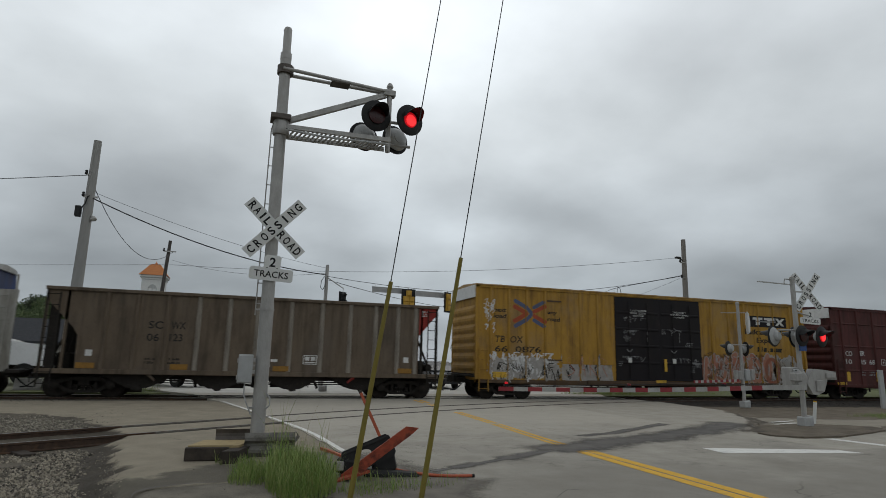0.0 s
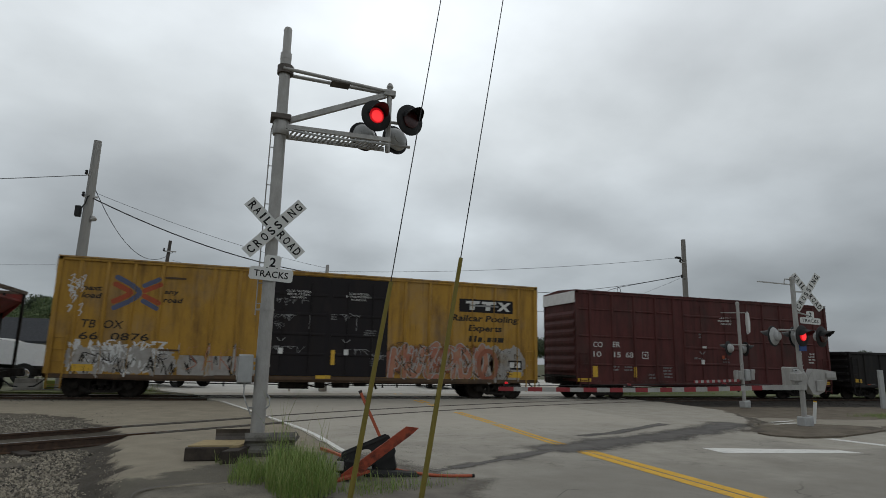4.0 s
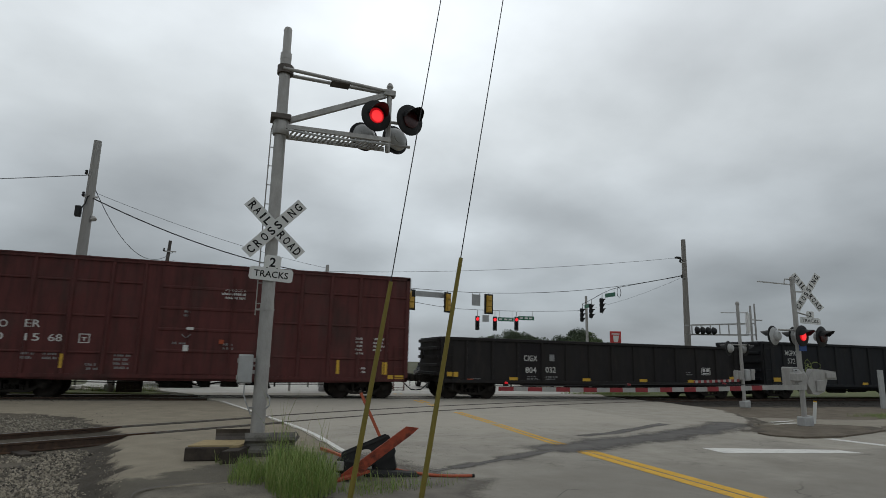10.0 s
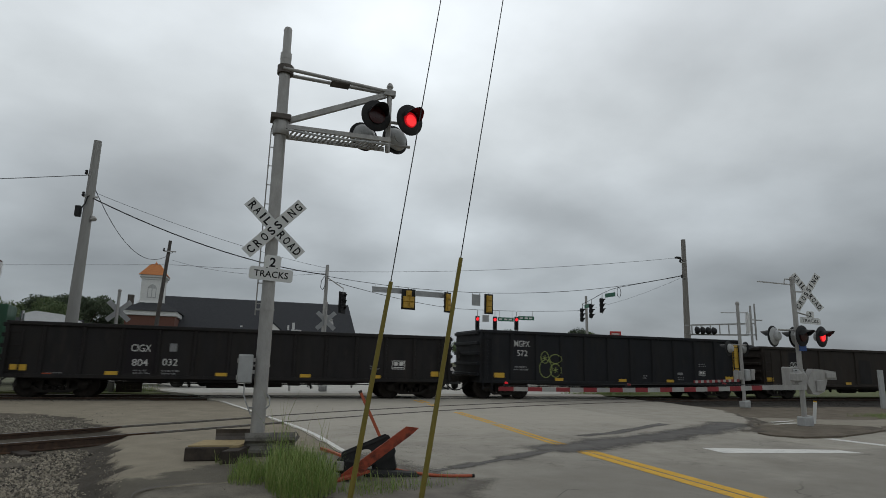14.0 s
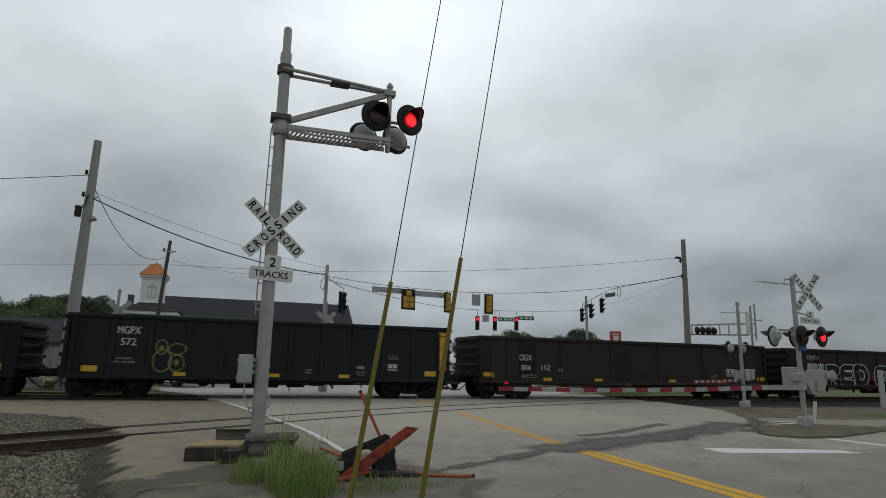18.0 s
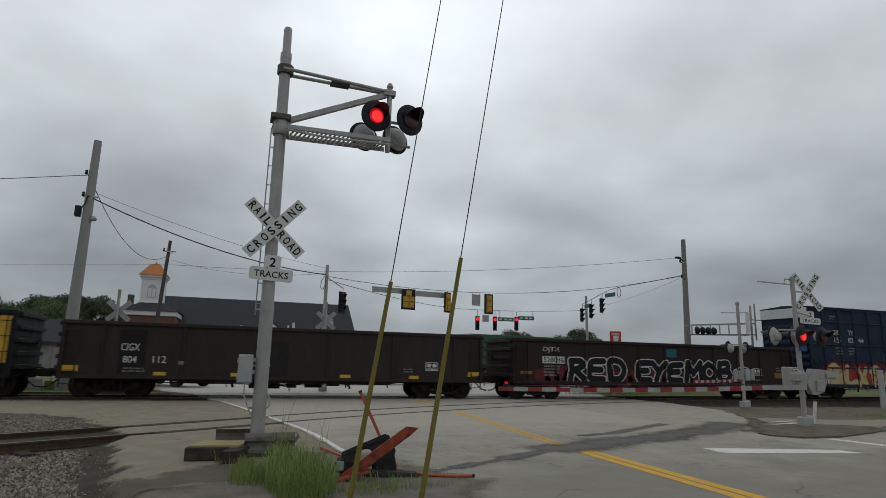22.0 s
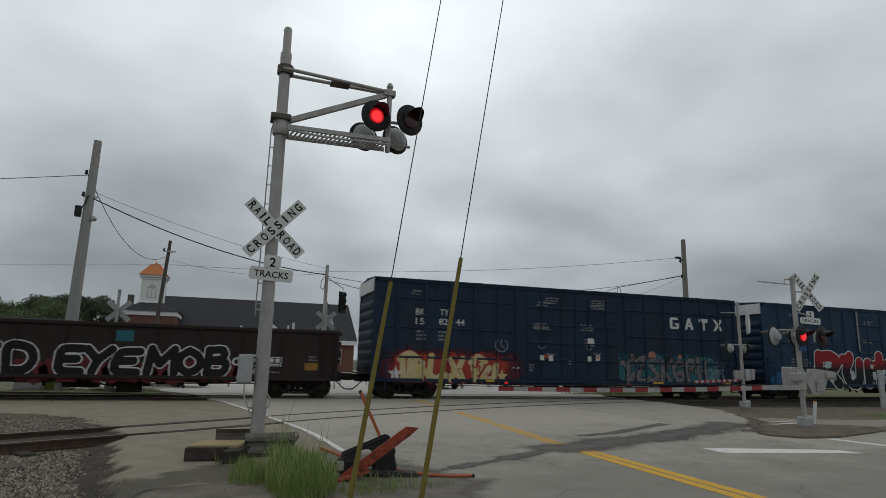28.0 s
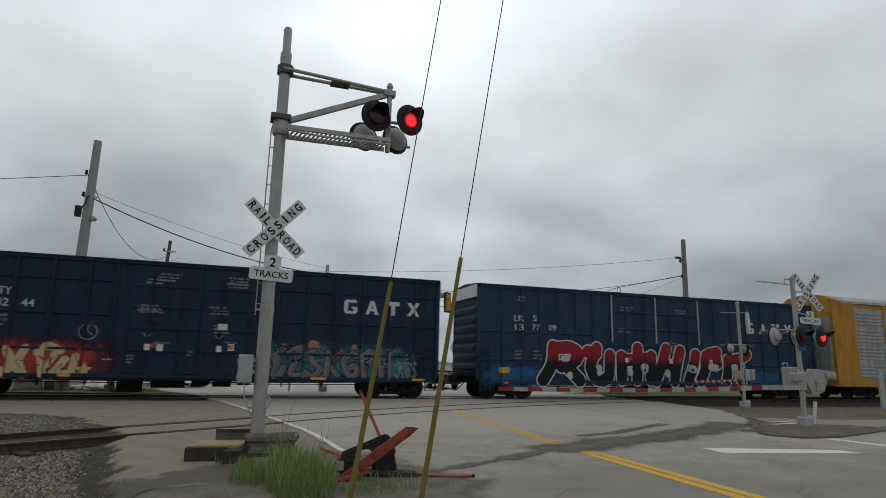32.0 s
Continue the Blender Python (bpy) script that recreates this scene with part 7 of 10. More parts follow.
    for x, w, z in ((6.33, 0.13, 0.26), (6.55, 0.13, 0.26), (6.76, 0.2, 0.2), (7.06, 0.06, 0.06), (7.2, 0.2, 0.2), (7.46, 0.2, 0.2), (7.72, 0.28, 0.2)):
        drape(part("print_block", Shape().quad((x, PLATE, 2.48), (x + w, PLATE, 2.48), (x + w + 0.18 * z, PLATE, 2.48 + z), (x + 0.18 * z, PLATE, 2.48 + z)), DARKSTENCIL, car, "plain black block of print"), ribs, 0.005)
    patch(car, "data_plate", BLACKDOOR, 8.25, 8.92, 1.3, 1.7, ribs, 0.006, "black inspection plate")
    patch(car, "data_mark", STENCIL, 8.32, 8.56, 1.38, 1.62, ribs, 0.01)
    patch(car, "data_mark", STENCIL, 8.61, 8.85, 1.38, 1.62, ribs, 0.01)
    for x in (-8.5, 8.55):
        patch(car, "reflector", REFLECT, x - 0.35, x + 0.35, 0.95, 1.2, ribs, 0.012, "yellow reflector")
    part("door_seam", Shape().box(0.1, 0.23, PLATE - 0.03, PLATE, 0.95, 4.88), BLACKDOOR, car)
    patch(car, "reflector", REFLECT, -0.25, 0.35, 0.8, 0.93, [(-99, 99)], 0.06, "yellow reflector")
    for row, (t, x, w) in enumerate((("CLOSE THIS DOOR", -1.58, 0.96), ("BEFORE CLOSING", -1.55, 0.9), ("MAIN DOOR", -1.4, 0.6))):
        stencil(car, t, x, 4.22 - 0.125 * row, 0.085, w, STENCIL, [(-99, 99)], lift=0.012)
    for row, (t, x, w) in enumerate((("CLOSE AND LOCK", 0.95, 0.84), ("BOTH DOORS BEFORE", 0.83, 1.06), ("MOVING CAR", 1.05, 0.62))):
        stencil(car, t, x, 4.24 - 0.125 * row, 0.085, w, STENCIL, [(-99, 99)], lift=0.012)
    bars(car, 1.65, 2.75, 0.58, 3, 0.09, 0.05, STENCILGREY, [(-99, 99)], 3)
    bars(car, 0.25, 3.35, 0.3, 3, 0.09, 0.05, STENCILGREY, [(-99, 99)], 4)
    bars(car, 1.95, 1.6, 0.3, 4, 0.09, 0.05, STENCILGREY, [(-99, 99)], 9)
    bars(car, -2.3, 1.75, 0.3, 3, 0.09, 0.05, STENCILGREY, [(-99, 99)], 14)
    for cx, cz, wide, n, mt in ((-1.45, 3.82, 0.55, 10, STENCILGREY), (-1.75, 3.2, 0.35, 12, STENCILGREY), (-1.75, 2.85, 0.16, 5, STENCILGREY), (0.95, 3.3, 0.35, 7, STENCILGREY), (2.25, 1.7, 0.2, 14, STENCILGREY), (1.5, 1.9, 0.7, 8, STENCILGREY), (-1.5, 1.95, 0.6, 8, STENCILGREY)):
        scribble(car, cx - wide, cx + wide, cz - 0.12, cz + 0.1, n, 0.013, mt, int(cx * 10 + cz * 100), [(-99, 99)], 0.012)
    for x in (1.3, -0.62):
        patch(car, "paint_run", STENCILGREY, x, x + 0.025, 2.75, 3.3, [(-99, 99)], 0.012, "thin grey paint run")
    patch(car, "reflector", REFLECT, 0.32, 0.48, 1.35, 1.95, [(-99, 99)], 0.02, "yellow reflector")


def brown_box_car():
    posts = [-7.2, -5.95, -4.7, -3.45, -2.35, 2.35, 3.45, 4.65, 5.85, 7.05]
    car, ribs = box_car("oxide brown box car with a single plug door", -25.21, 16.0, 5.09, BROWNCAR, BROWNCAR, posts, (4.22, 2.95, 1.62), ((-1.82, 1.85),), BROWNCAR)
    stencil(car, "CO", -7.05, 2.43, 0.29, 0.6, None, ribs, fat=0.003)
    stencil(car, "ER", -6.0, 2.46, 0.29, 0.52, None, ribs, fat=0.003)
    for x, t in ((-7.05, "10"), (-5.95, "15"), (-5.25, "68")):
        stencil(car, t, x, 1.98, 0.29, 0.5, None, ribs, fat=0.003)
    s = Shape()
    for a, b, c, d in ((-4.3, -3.95, 1.95, 1.98), (-4.3, -3.95, 2.25, 2.28), (-4.3, -4.27, 1.98, 2.25), (-3.98, -3.95, 1.98, 2.25), (-4.2, -4.05, 2.12, 2.16), (-4.14, -4.1, 2.03, 2.12)):
        s.quad((a, PLATE, c), (b, PLATE, c), (b, PLATE, d), (a, PLATE, d))
    drape(part("data_mark", s, STENCIL, car), ribs, 0.005)
    for x, w, z0, z1 in ((-7.1, 0.26, 1.03, 1.55), (-4.82, 0.12, 1.05, 1.55), (-1.72, 0.11, 1.45, 1.95), (5.0, 0.12, 1.0, 1.55), (6.9, 0.2, 1.0, 1.5)):
        patch(car, "reflector", REFLECT, x, x + w, z0, z1, ribs, 0.012, "yellow reflector")
    for x in (-7.75, 7.35):
        patch(car, "reflector", REFLECT, x - 0.2, x + 0.5, 0.82, 0.98, [(-99, 99)], 0.01, "yellow reflector")
    for x, z, w, r, k, mt in ((-6.0, 1.5, 0.55, 2, 1, None), (-5.35, 1.5, 0.5, 2, 2, None), (0.4, 4.1, 1.0, 3, 3, STENCIL), (5.75, 2.4, 0.4, 5, 4, STENCIL), (6.5, 2.4, 0.5, 4, 5, STENCIL), (-3.1, 1.5, 0.6, 4, 6, None), (-4.0, 1.15, 0.5, 2, 7, None), (-1.2, 2.0, 0.6, 1, 8, None), (0.6, 2.0, 0.5, 2, 9, None), (6.0, 1.2, 0.3, 2, 10, STENCIL), (-0.9, 3.2, 0.3, 2, 11, None)):
        bars(car, x, z, w, r, 0.15, 0.085, mt or STENCILGREY, ribs if abs(x) > 2 else [(-99, 99)], k)
    patch(car, "data_mark", STENCIL, -0.75, -0.5, 2.55, 2.65, [(-99, 99)], 0.08)
    patch(car, "data_mark", REDMARK, 0.45, 0.62, 2.05, 2.22, [(-99, 99)], 0.08, "small red placard")


def blue_box_car(first):
    if first:
        posts = [-8.6, -7.35, -6.2, -5.05, -3.9, -3.0, 2.85, 4.0, 5.15, 6.3, 7.45, 8.6]
        car, ribs = box_car("dark blue box car with cream and orange graffiti", 63.47, 19.31, 5.06, NAVYCAR, NAVYCAR, posts, (4.25, 3.0, 1.75), ((-2.5, 0.0), (0.03, 2.42)), NAVYCAR)
        for t, x, z in (("BK", -7.78, 3.55), ("TY", -6.68, 3.57), ("15", -7.78, 3.14), ("82", -6.72, 3.16), ("44", -5.95, 3.17)):
            stencil(car, t, x + (0.0 if t != "44" else 0.02), z, 0.31, 0.46, None, ribs, fat=0.003)
        logo_row(car, 5.4, 9.0, 3.46, 0.58, ("bowl", "wedge", "post", "cross"), STENCIL, ribs)
        word = [[[(-8.44, 1.66), (-8.02, 1.89), (-7.61, 1.67)], [(-8.3, 1.62), (-8.26, 0.85)], [(-7.98, 1.58), (-7.98, 0.85)], [(-7.69, 1.62), (-7.72, 0.85)]],
                [[(-7.45, 1.51), (-7.51, 0.85)], [(-7.03, 1.82), (-7.13, 0.85)], [(-7.38, 1.17), (-6.83, 0.87)]],
                [[(-6.66, 0.95), (-6.39, 1.02), (-6.17, 0.87)], [(-6.17, 1.66), (-5.99, 1.29), (-6.11, 0.83)], [(-5.6, 1.72), (-5.75, 1.29), (-5.57, 0.82)], [(-6.01, 1.17), (-5.71, 0.98)]],
                [[(-5.21, 1.58), (-4.91, 1.82), (-4.52, 1.65)], [(-5.12, 1.58), (-5.01, 0.85)], [(-4.72, 1.47), (-4.89, 1.17)]],
                [[(-4.34, 1.36), (-4.69, 0.85)], [(-4.02, 1.47), (-4.11, 0.87)], [(-4.39, 0.85), (-4.08, 0.87)]]]
        graffiti(car, -8.7, -3.4, 0.7, 2.05, 7, 5, CREAM, ORANGESPRAY, MAROONMIST, 0.26, ribs, "cream and orange graffiti with a maroon glow", aura_size=1.25, st=word, edge=1.3)
        glow_line = [(-8.3 + i * 0.55, 1.38 + 0.1 * math.sin(i * 2.1)) for i in range(9)]
        drape(part("graffiti", cover([glow_line], 1.3, 0.14, 4, 0.04, True), ORANGEMIST, car, "orange red glow round the letters"), ribs, 0.0045)
        scribble(car, -8.4, -3.9, 0.85, 1.6, 12, 0.03, ORANGESPRAY, 77, ribs, 0.016)
        scribble(car, 2.6, 7.8, 0.85, 2.1, 40, 0.028, BLACKSPRAY, 79, ribs, 0.02)
        scribble(car, 2.6, 8.6, 0.85, 2.05, 22, 0.018, STENCILGREY, 80, ribs, 0.021)
        star = Shape()
        for cx, cz, r in ((-8.62, 1.05, 0.33), (-3.72, 1.0, 0.3)):
            star.add([(cx + r * (1 if i % 2 == 0 else 0.45) * math.sin(i * math.pi / 5), PLATE, cz + r * (1 if i % 2 == 0 else 0.45) * math.cos(i * math.pi / 5)) for i in range(10)], [tuple(range(10))])
            drape(part("graffiti_star", star, WHITESPRAY if cx < -5 else CREAM, car, "pale star in the graffiti"), ribs, 0.017)
            star = Shape()
        graffiti(car, 2.7, 7.6, 0.82, 2.15, 6, 7, GREYSPRAY, BLACKSPRAY, TEALMIST, 0.24, ribs, "teal and grey graffiti with pale edges", STENCILGREY, 1.2, st=lettered_strokes("YZSKGPH", even(2.55, 7.7, 7), 0.86, 2.05, 7), edge=1.3)
        g = Shape()
        for x, z, r in ((4.35, 2.1, 0.22), (5.1, 1.3, 0.2), (3.2, 2.05, 0.12), (6.0, 2.1, 0.12), (4.8, 0.95, 0.15)):
            blob(g, x, z, r, r * 0.9, int(x * 7))
        drape(tagged(part("graffiti", g, PINKSPRAY, car, "faded pink dabs"), kind="stuff"), ribs, 0.005)
        graffiti(car, 7.6, 8.7, 0.85, 1.6, 4, 9, TEALSPRAY, WHITESPRAY, None, 0.07, ribs, "thin teal scrawl")
        bars(car, -7.75, 2.8, 0.5, 3, 0.16, 0.09, STENCILGREY, ribs, 1)
        bars(car, -6.75, 2.8, 0.5, 3, 0.16, 0.09, STENCILGREY, ribs, 2)
        bars(car, -3.2, 1.36, 0.46, 1, 0.1, 0.19, WHITESPRAY, ribs, 91)
        s = Spray()
        ribbon(s, [(-3.74 + 0.3 * math.cos(i * 0.42 + 2.2), 2.36 + 0.28 * math.sin(i * 0.42 + 2.2)) for i in range(13)], 0.045)
        ribbon(s, [(-3.74, 2.6), (-3.76, 2.4), (-3.6, 2.25)], 0.04)
        drape(part("graffiti", s, STENCILGREY, car, "faint round scrawl"), ribs, 0.006)
        for x, z, w, h in ((-1.42, 1.72, 0.22, 0.26), (1.08, 1.8, 0.22, 0.26), (0.66, 2.58, 0.34, 0.24)):
            patch(car, "data_mark", STENCIL, x, x + w, z, z + h, [(-99, 99)], 0.05, "small white placard")
        for x, z, w, r, k in ((-2.1, 3.36, 0.9, 3, 31), (0.3, 3.4, 0.9, 3, 32), (-1.6, 4.58, 0.9, 3, 33), (0.85, 4.58, 0.9, 3, 34), (-1.5, 2.0, 0.6, 1, 35), (0.95, 2.08, 0.55, 1, 36), (-0.35, 1.7, 0.25, 2, 37), (-2.4, 1.5, 0.3, 3, 38)):
            bars(car, x, z, w, r, 0.12, 0.07, STENCILGREY, [(-99, 99)], k)
    else:
        posts = [-8.75, -7.75, -6.85, -5.9, -4.95, -4.0, 3.2, 4.25, 5.3, 6.35, 7.4, 8.6]
        car, ribs = box_car("dark blue box car with red, black and white graffiti", 84.9, 20.0, 5.08, BLUECAR, BLUECAR, posts, (3.0, 1.75), ((-3.0, -0.46), (-0.43, 2.15)), BLUECAR)
        for t, x, z, w in (("LR", -8.15, 3.48, 0.5), ("S", -7.2, 3.52, 0.2), ("13", -8.12, 3.08, 0.46), ("77", -7.25, 3.1, 0.46), ("09", -6.4, 3.12, 0.46)):
            stencil(car, t, x, z, 0.3, w, None, ribs, fat=0.003)
        logo_row(car, 5.2, 8.7, 3.4, 0.58, ("bowl", "wedge", "post", "cross"), STENCIL, ribs)
        for x0, x1, z in ((-9.3, -7.2, 1.05), (5.0, 6.9, 1.05)):
            drape(part("graffiti", cover([[(x0, z), (x1, z)]], 1.25, 0.12, x0, 0.05, True), BLUEMIST, car, "blue sprayed glow"), ribs, 0.003)
        word = [[[(-6.21, 2.38), (-6.29, 1.59), (-6.75, 0.88)], [(-6.18, 2.3), (-5.31, 2.36), (-4.86, 2.02), (-5.31, 1.6), (-5.79, 1.5)], [(-5.47, 1.46), (-4.83, 0.88)]],
                [[(-3.9, 2.36), (-4.25, 1.48), (-3.87, 0.93), (-3.29, 1.03), (-3.17, 2.05)], [(-4.4, 2.2), (-3.93, 2.13)]],
                [[(-2.53, 2.01), (-2.53, 0.96)], [(-1.59, 2.42), (-1.67, 0.96)], [(-2.53, 1.82), (-0.83, 1.98)], [(-0.81, 2.07), (-0.89, 0.96)]],
                [[(0.08, 2.44), (-0.2, 1.71), (-0.57, 0.92)], [(0.92, 2.36), (0.67, 1.63), (0.52, 0.92)], [(-0.2, 1.6), (0.71, 1.63)]],
                [[(1.85, 2.2), (1.7, 1.64), (1.37, 0.94)], [(3.21, 2.35), (2.5, 2.16), (2.41, 1.46), (2.11, 0.95)], [(3.15, 2.17), (3.21, 1.8)]],
                [[(3.87, 1.99), (3.87, 1.48), (3.72, 0.94)], [(3.87, 1.99), (4.59, 2.04), (5.14, 2.31)], [(4.61, 1.9), (4.71, 0.95)]]]
        graffiti(car, -7.0, 5.6, 0.78, 2.75, 11, 20, BICOLOUR, WHITESPRAY, None, 0.58, [(-99, 99)], "large red and black graffiti with white edges", st=word, edge=1.2)
        for x, z, r, q in ((-5.6, 1.86, 0.24, 0.14), (-3.78, 1.36, 0.13, 0.26), (-2.08, 1.32, 0.2, 0.22), (-1.22, 1.5, 0.2, 0.24), (0.12, 1.28, 0.14, 0.2), (1.6, 1.5, 0.3, 0.2), (2.95, 1.6, 0.34, 0.18), (4.3, 1.5, 0.22, 0.3), (-5.35, 1.1, 0.14, 0.16)):
            g = Shape()
            blob(g, x, z, r, q, int(x * 10))
            drape(part("graffiti_gap", g, PALESPRAY, car, "pale mint spray between the letters"), [(-99, 99)], 0.02)
        for x, z, r in ((1.62, 1.45, 0.12), (-1.22, 1.4, 0.09)):
            g = Shape()
            blob(g, x, z, r, r * 0.8, 3)
            drape(part("graffiti_dab", g, BLUESPRAY, car, "blue dab inside the letters"), [(-99, 99)], 0.024)
        for x in (-3.0, -0.45, 2.15):
            part("door_post", Shape().box(x - 0.035, x + 0.035, RIB - 0.012, PLATE - 0.036, 2.7, 4.95), GALV, car, "worn bright door edge")
        bars(car, -8.15, 2.1, 0.45, 3, 0.16, 0.09, STENCILGREY, ribs, 3)
        bars(car, -7.2, 2.1, 0.5, 3, 0.16, 0.09, STENCILGREY, ribs, 4)
        patch(car, "data_plate", STENCIL, 7.6, 8.0, 1.6, 1.95, ribs, 0.006, "white inspection plate")
        patch(car, "data_mark", BLACKDOOR, 7.65, 7.95, 1.65, 1.9, ribs, 0.01)
        patch(car, "reflector", REFLECT, -8.9, -8.4, 1.15, 1.4, ribs, 0.012, "yellow reflector")
    a, b = (-2.5, 2.42) if first else (-3.0, 2.15)
    for x, z, w, r, k in ((a + 0.5, 4.35, 0.8, 2, 5), (b - 1.5, 4.35, 0.8, 2, 6), (a + 0.3, 3.3, 0.7, 2, 7), (b - 1.9, 2.7, 0.6, 3, 8), (-8.0, 4.55, 0.5, 2, 12)):
        bars(car, x, z, w, r, 0.13, 0.09, STENCILGREY, [(-99, 99)] if a < x < b else ribs, k)
    patch(car, "data_mark", REDMARK, a + 0.85, a + 1.05, 1.85, 2.02, [(-99, 99)], 0.05, "small orange placard")
    patch(car, "data_mark", REDMARK, b - 1.35, b - 1.15, 1.85, 2.02, [(-99, 99)], 0.05, "small orange placard")
    for x in (-4.2, 4.6, 8.8):
        patch(car, "reflector", REFLECT, x - 0.3, x + 0.3, 0.76, 0.85, [(-99, 99)], 0.008, "yellow reflector")


def bicolour():
    m = mk("red_over_black_spray_paint", (0.30, 0.018, 0.025), (0.24, 0.015, 0.022), 3, 0.65, bump=0)
    nt = m.node_tree
    b = nt.nodes["Principled BSDF"]
    src = b.inputs["Base Color"].links[0].from_socket
    tc, sep, r, mx = nt.nodes.new("ShaderNodeTexCoord"), nt.nodes.new("ShaderNodeSeparateXYZ"), nt.nodes.new("ShaderNodeMapRange"), nt.nodes.new("ShaderNodeMix")
    mx.data_type = "RGBA"
    nt.links.new(tc.outputs["Object"], sep.inputs[0])
    nt.links.new(sep.outputs["Z"], r.inputs["Value"])
    r.inputs["From Min"].default_value, r.inputs["From Max"].default_value = 1.65, 2.1
    mx.inputs["A"].default_value = (0.012, 0.012, 0.014, 1)
    nt.links.new(r.outputs[0], mx.inputs["Factor"])
    nt.links.new(src, mx.inputs["B"])
    nt.links.new(mx.outputs["Result"], b.inputs["Base Color"])
    return m


BICOLOUR = bicolour()


def gondola(label, centre, length, top, paint, spacing, wide, sill=0.72, end_slats=5, first=None, inset=1.6):
    half = length / 2
    car = register(thing("gondola_car", label, "gondola", group="train cars"), centre)
    running_gear(car, half, inset)
    for y0, y1 in ((PLATE, PLATE + 0.04), (-PLATE - 0.04, -PLATE)):
        part("side_wall", Shape().box(-half, half, y0, y1, sill, top - 0.06), paint, car)
    part("floor", Shape().box(-half, half, PLATE + 0.04, -PLATE - 0.04, 0.95, 1.08), TRUCKSTEEL, car)
    part("top_chord", Shape().box(-half, half, RIB - 0.03, PLATE + 0.06, top - 0.14, top, 0.02).box(-half, half, -PLATE - 0.06, -RIB + 0.03, top - 0.14, top, 0.02), paint, car)
    part("bottom_chord", Shape().box(-half, half, RIB - 0.01, PLATE, sill - 0.02, sill + 0.12, 0.015), paint, car)
    part("belly_plate", Shape().prism([(-half + 3.2, sill), (half - 3.2, sill), (half - 4.2, sill - 0.14), (-half + 4.2, sill - 0.14)], "y", -1.3, -1.24), paint, car)
    n = round(length / spacing)
    xs = [-half + length * (i + 0.5) / n for i in range(n)] if first is None else [first + spacing * i for i in range(n) if first + spacing * i < half - 0.3]
    pm = mesh_of("post", Shape().prism([(-wide / 2, PLATE), (-wide / 2 + 0.03, RIB), (wide / 2 - 0.03, RIB), (wide / 2, PLATE)], "z", sill + 0.1, top - 0.14), paint)
    for x in xs:
        child("post", pm, car, (x, 0, 0))
    ribs = [(x - wide / 2 + 0.02, x + wide / 2 - 0.02) for x in xs]
    for s in (-1, 1):
        x = s * half
        e = part("end_wall", Shape().box(min(x, x - s * 0.05), max(x, x - s * 0.05), PLATE, -PLATE, sill, top), paint, car)
        cm = mesh_of("end_rib", Shape().box(min(0, s * 0.12), max(0, s * 0.12), PLATE + 0.05, -PLATE - 0.05, 0, 0.14, 0.015), paint)
        for i in range(end_slats):
            child("end_rib", cm, e, (x, 0, 1.0 + (top - 1.2) * i / (end_slats - 1)))
        ladder(car, x - s * 0.55, x - s * 0.12, 0.4, top - 0.3, RIB - 0.05, paint, 5)
        part("corner_post", Shape().box(min(x, x - s * 0.12), max(x, x - s * 0.12), RIB, PLATE, sill, top - 0.1), paint, car)
        part("end_platform", Shape().box(min(x, x + s * 0.3), max(x, x + s * 0.3), -1.2, 1.2, 0.98, 1.04), TRUCKSTEEL, car)
        part("hand_brake", Shape().lathe([(0, 0.24), (0.03, 0.24), (0.03, 0.2), (0.01, 0.05)], (x + s * 0.16, 0.7, 1.9), (s, 0, 0), 16), TRUCKSTEEL, e)
    return car, ribs, half


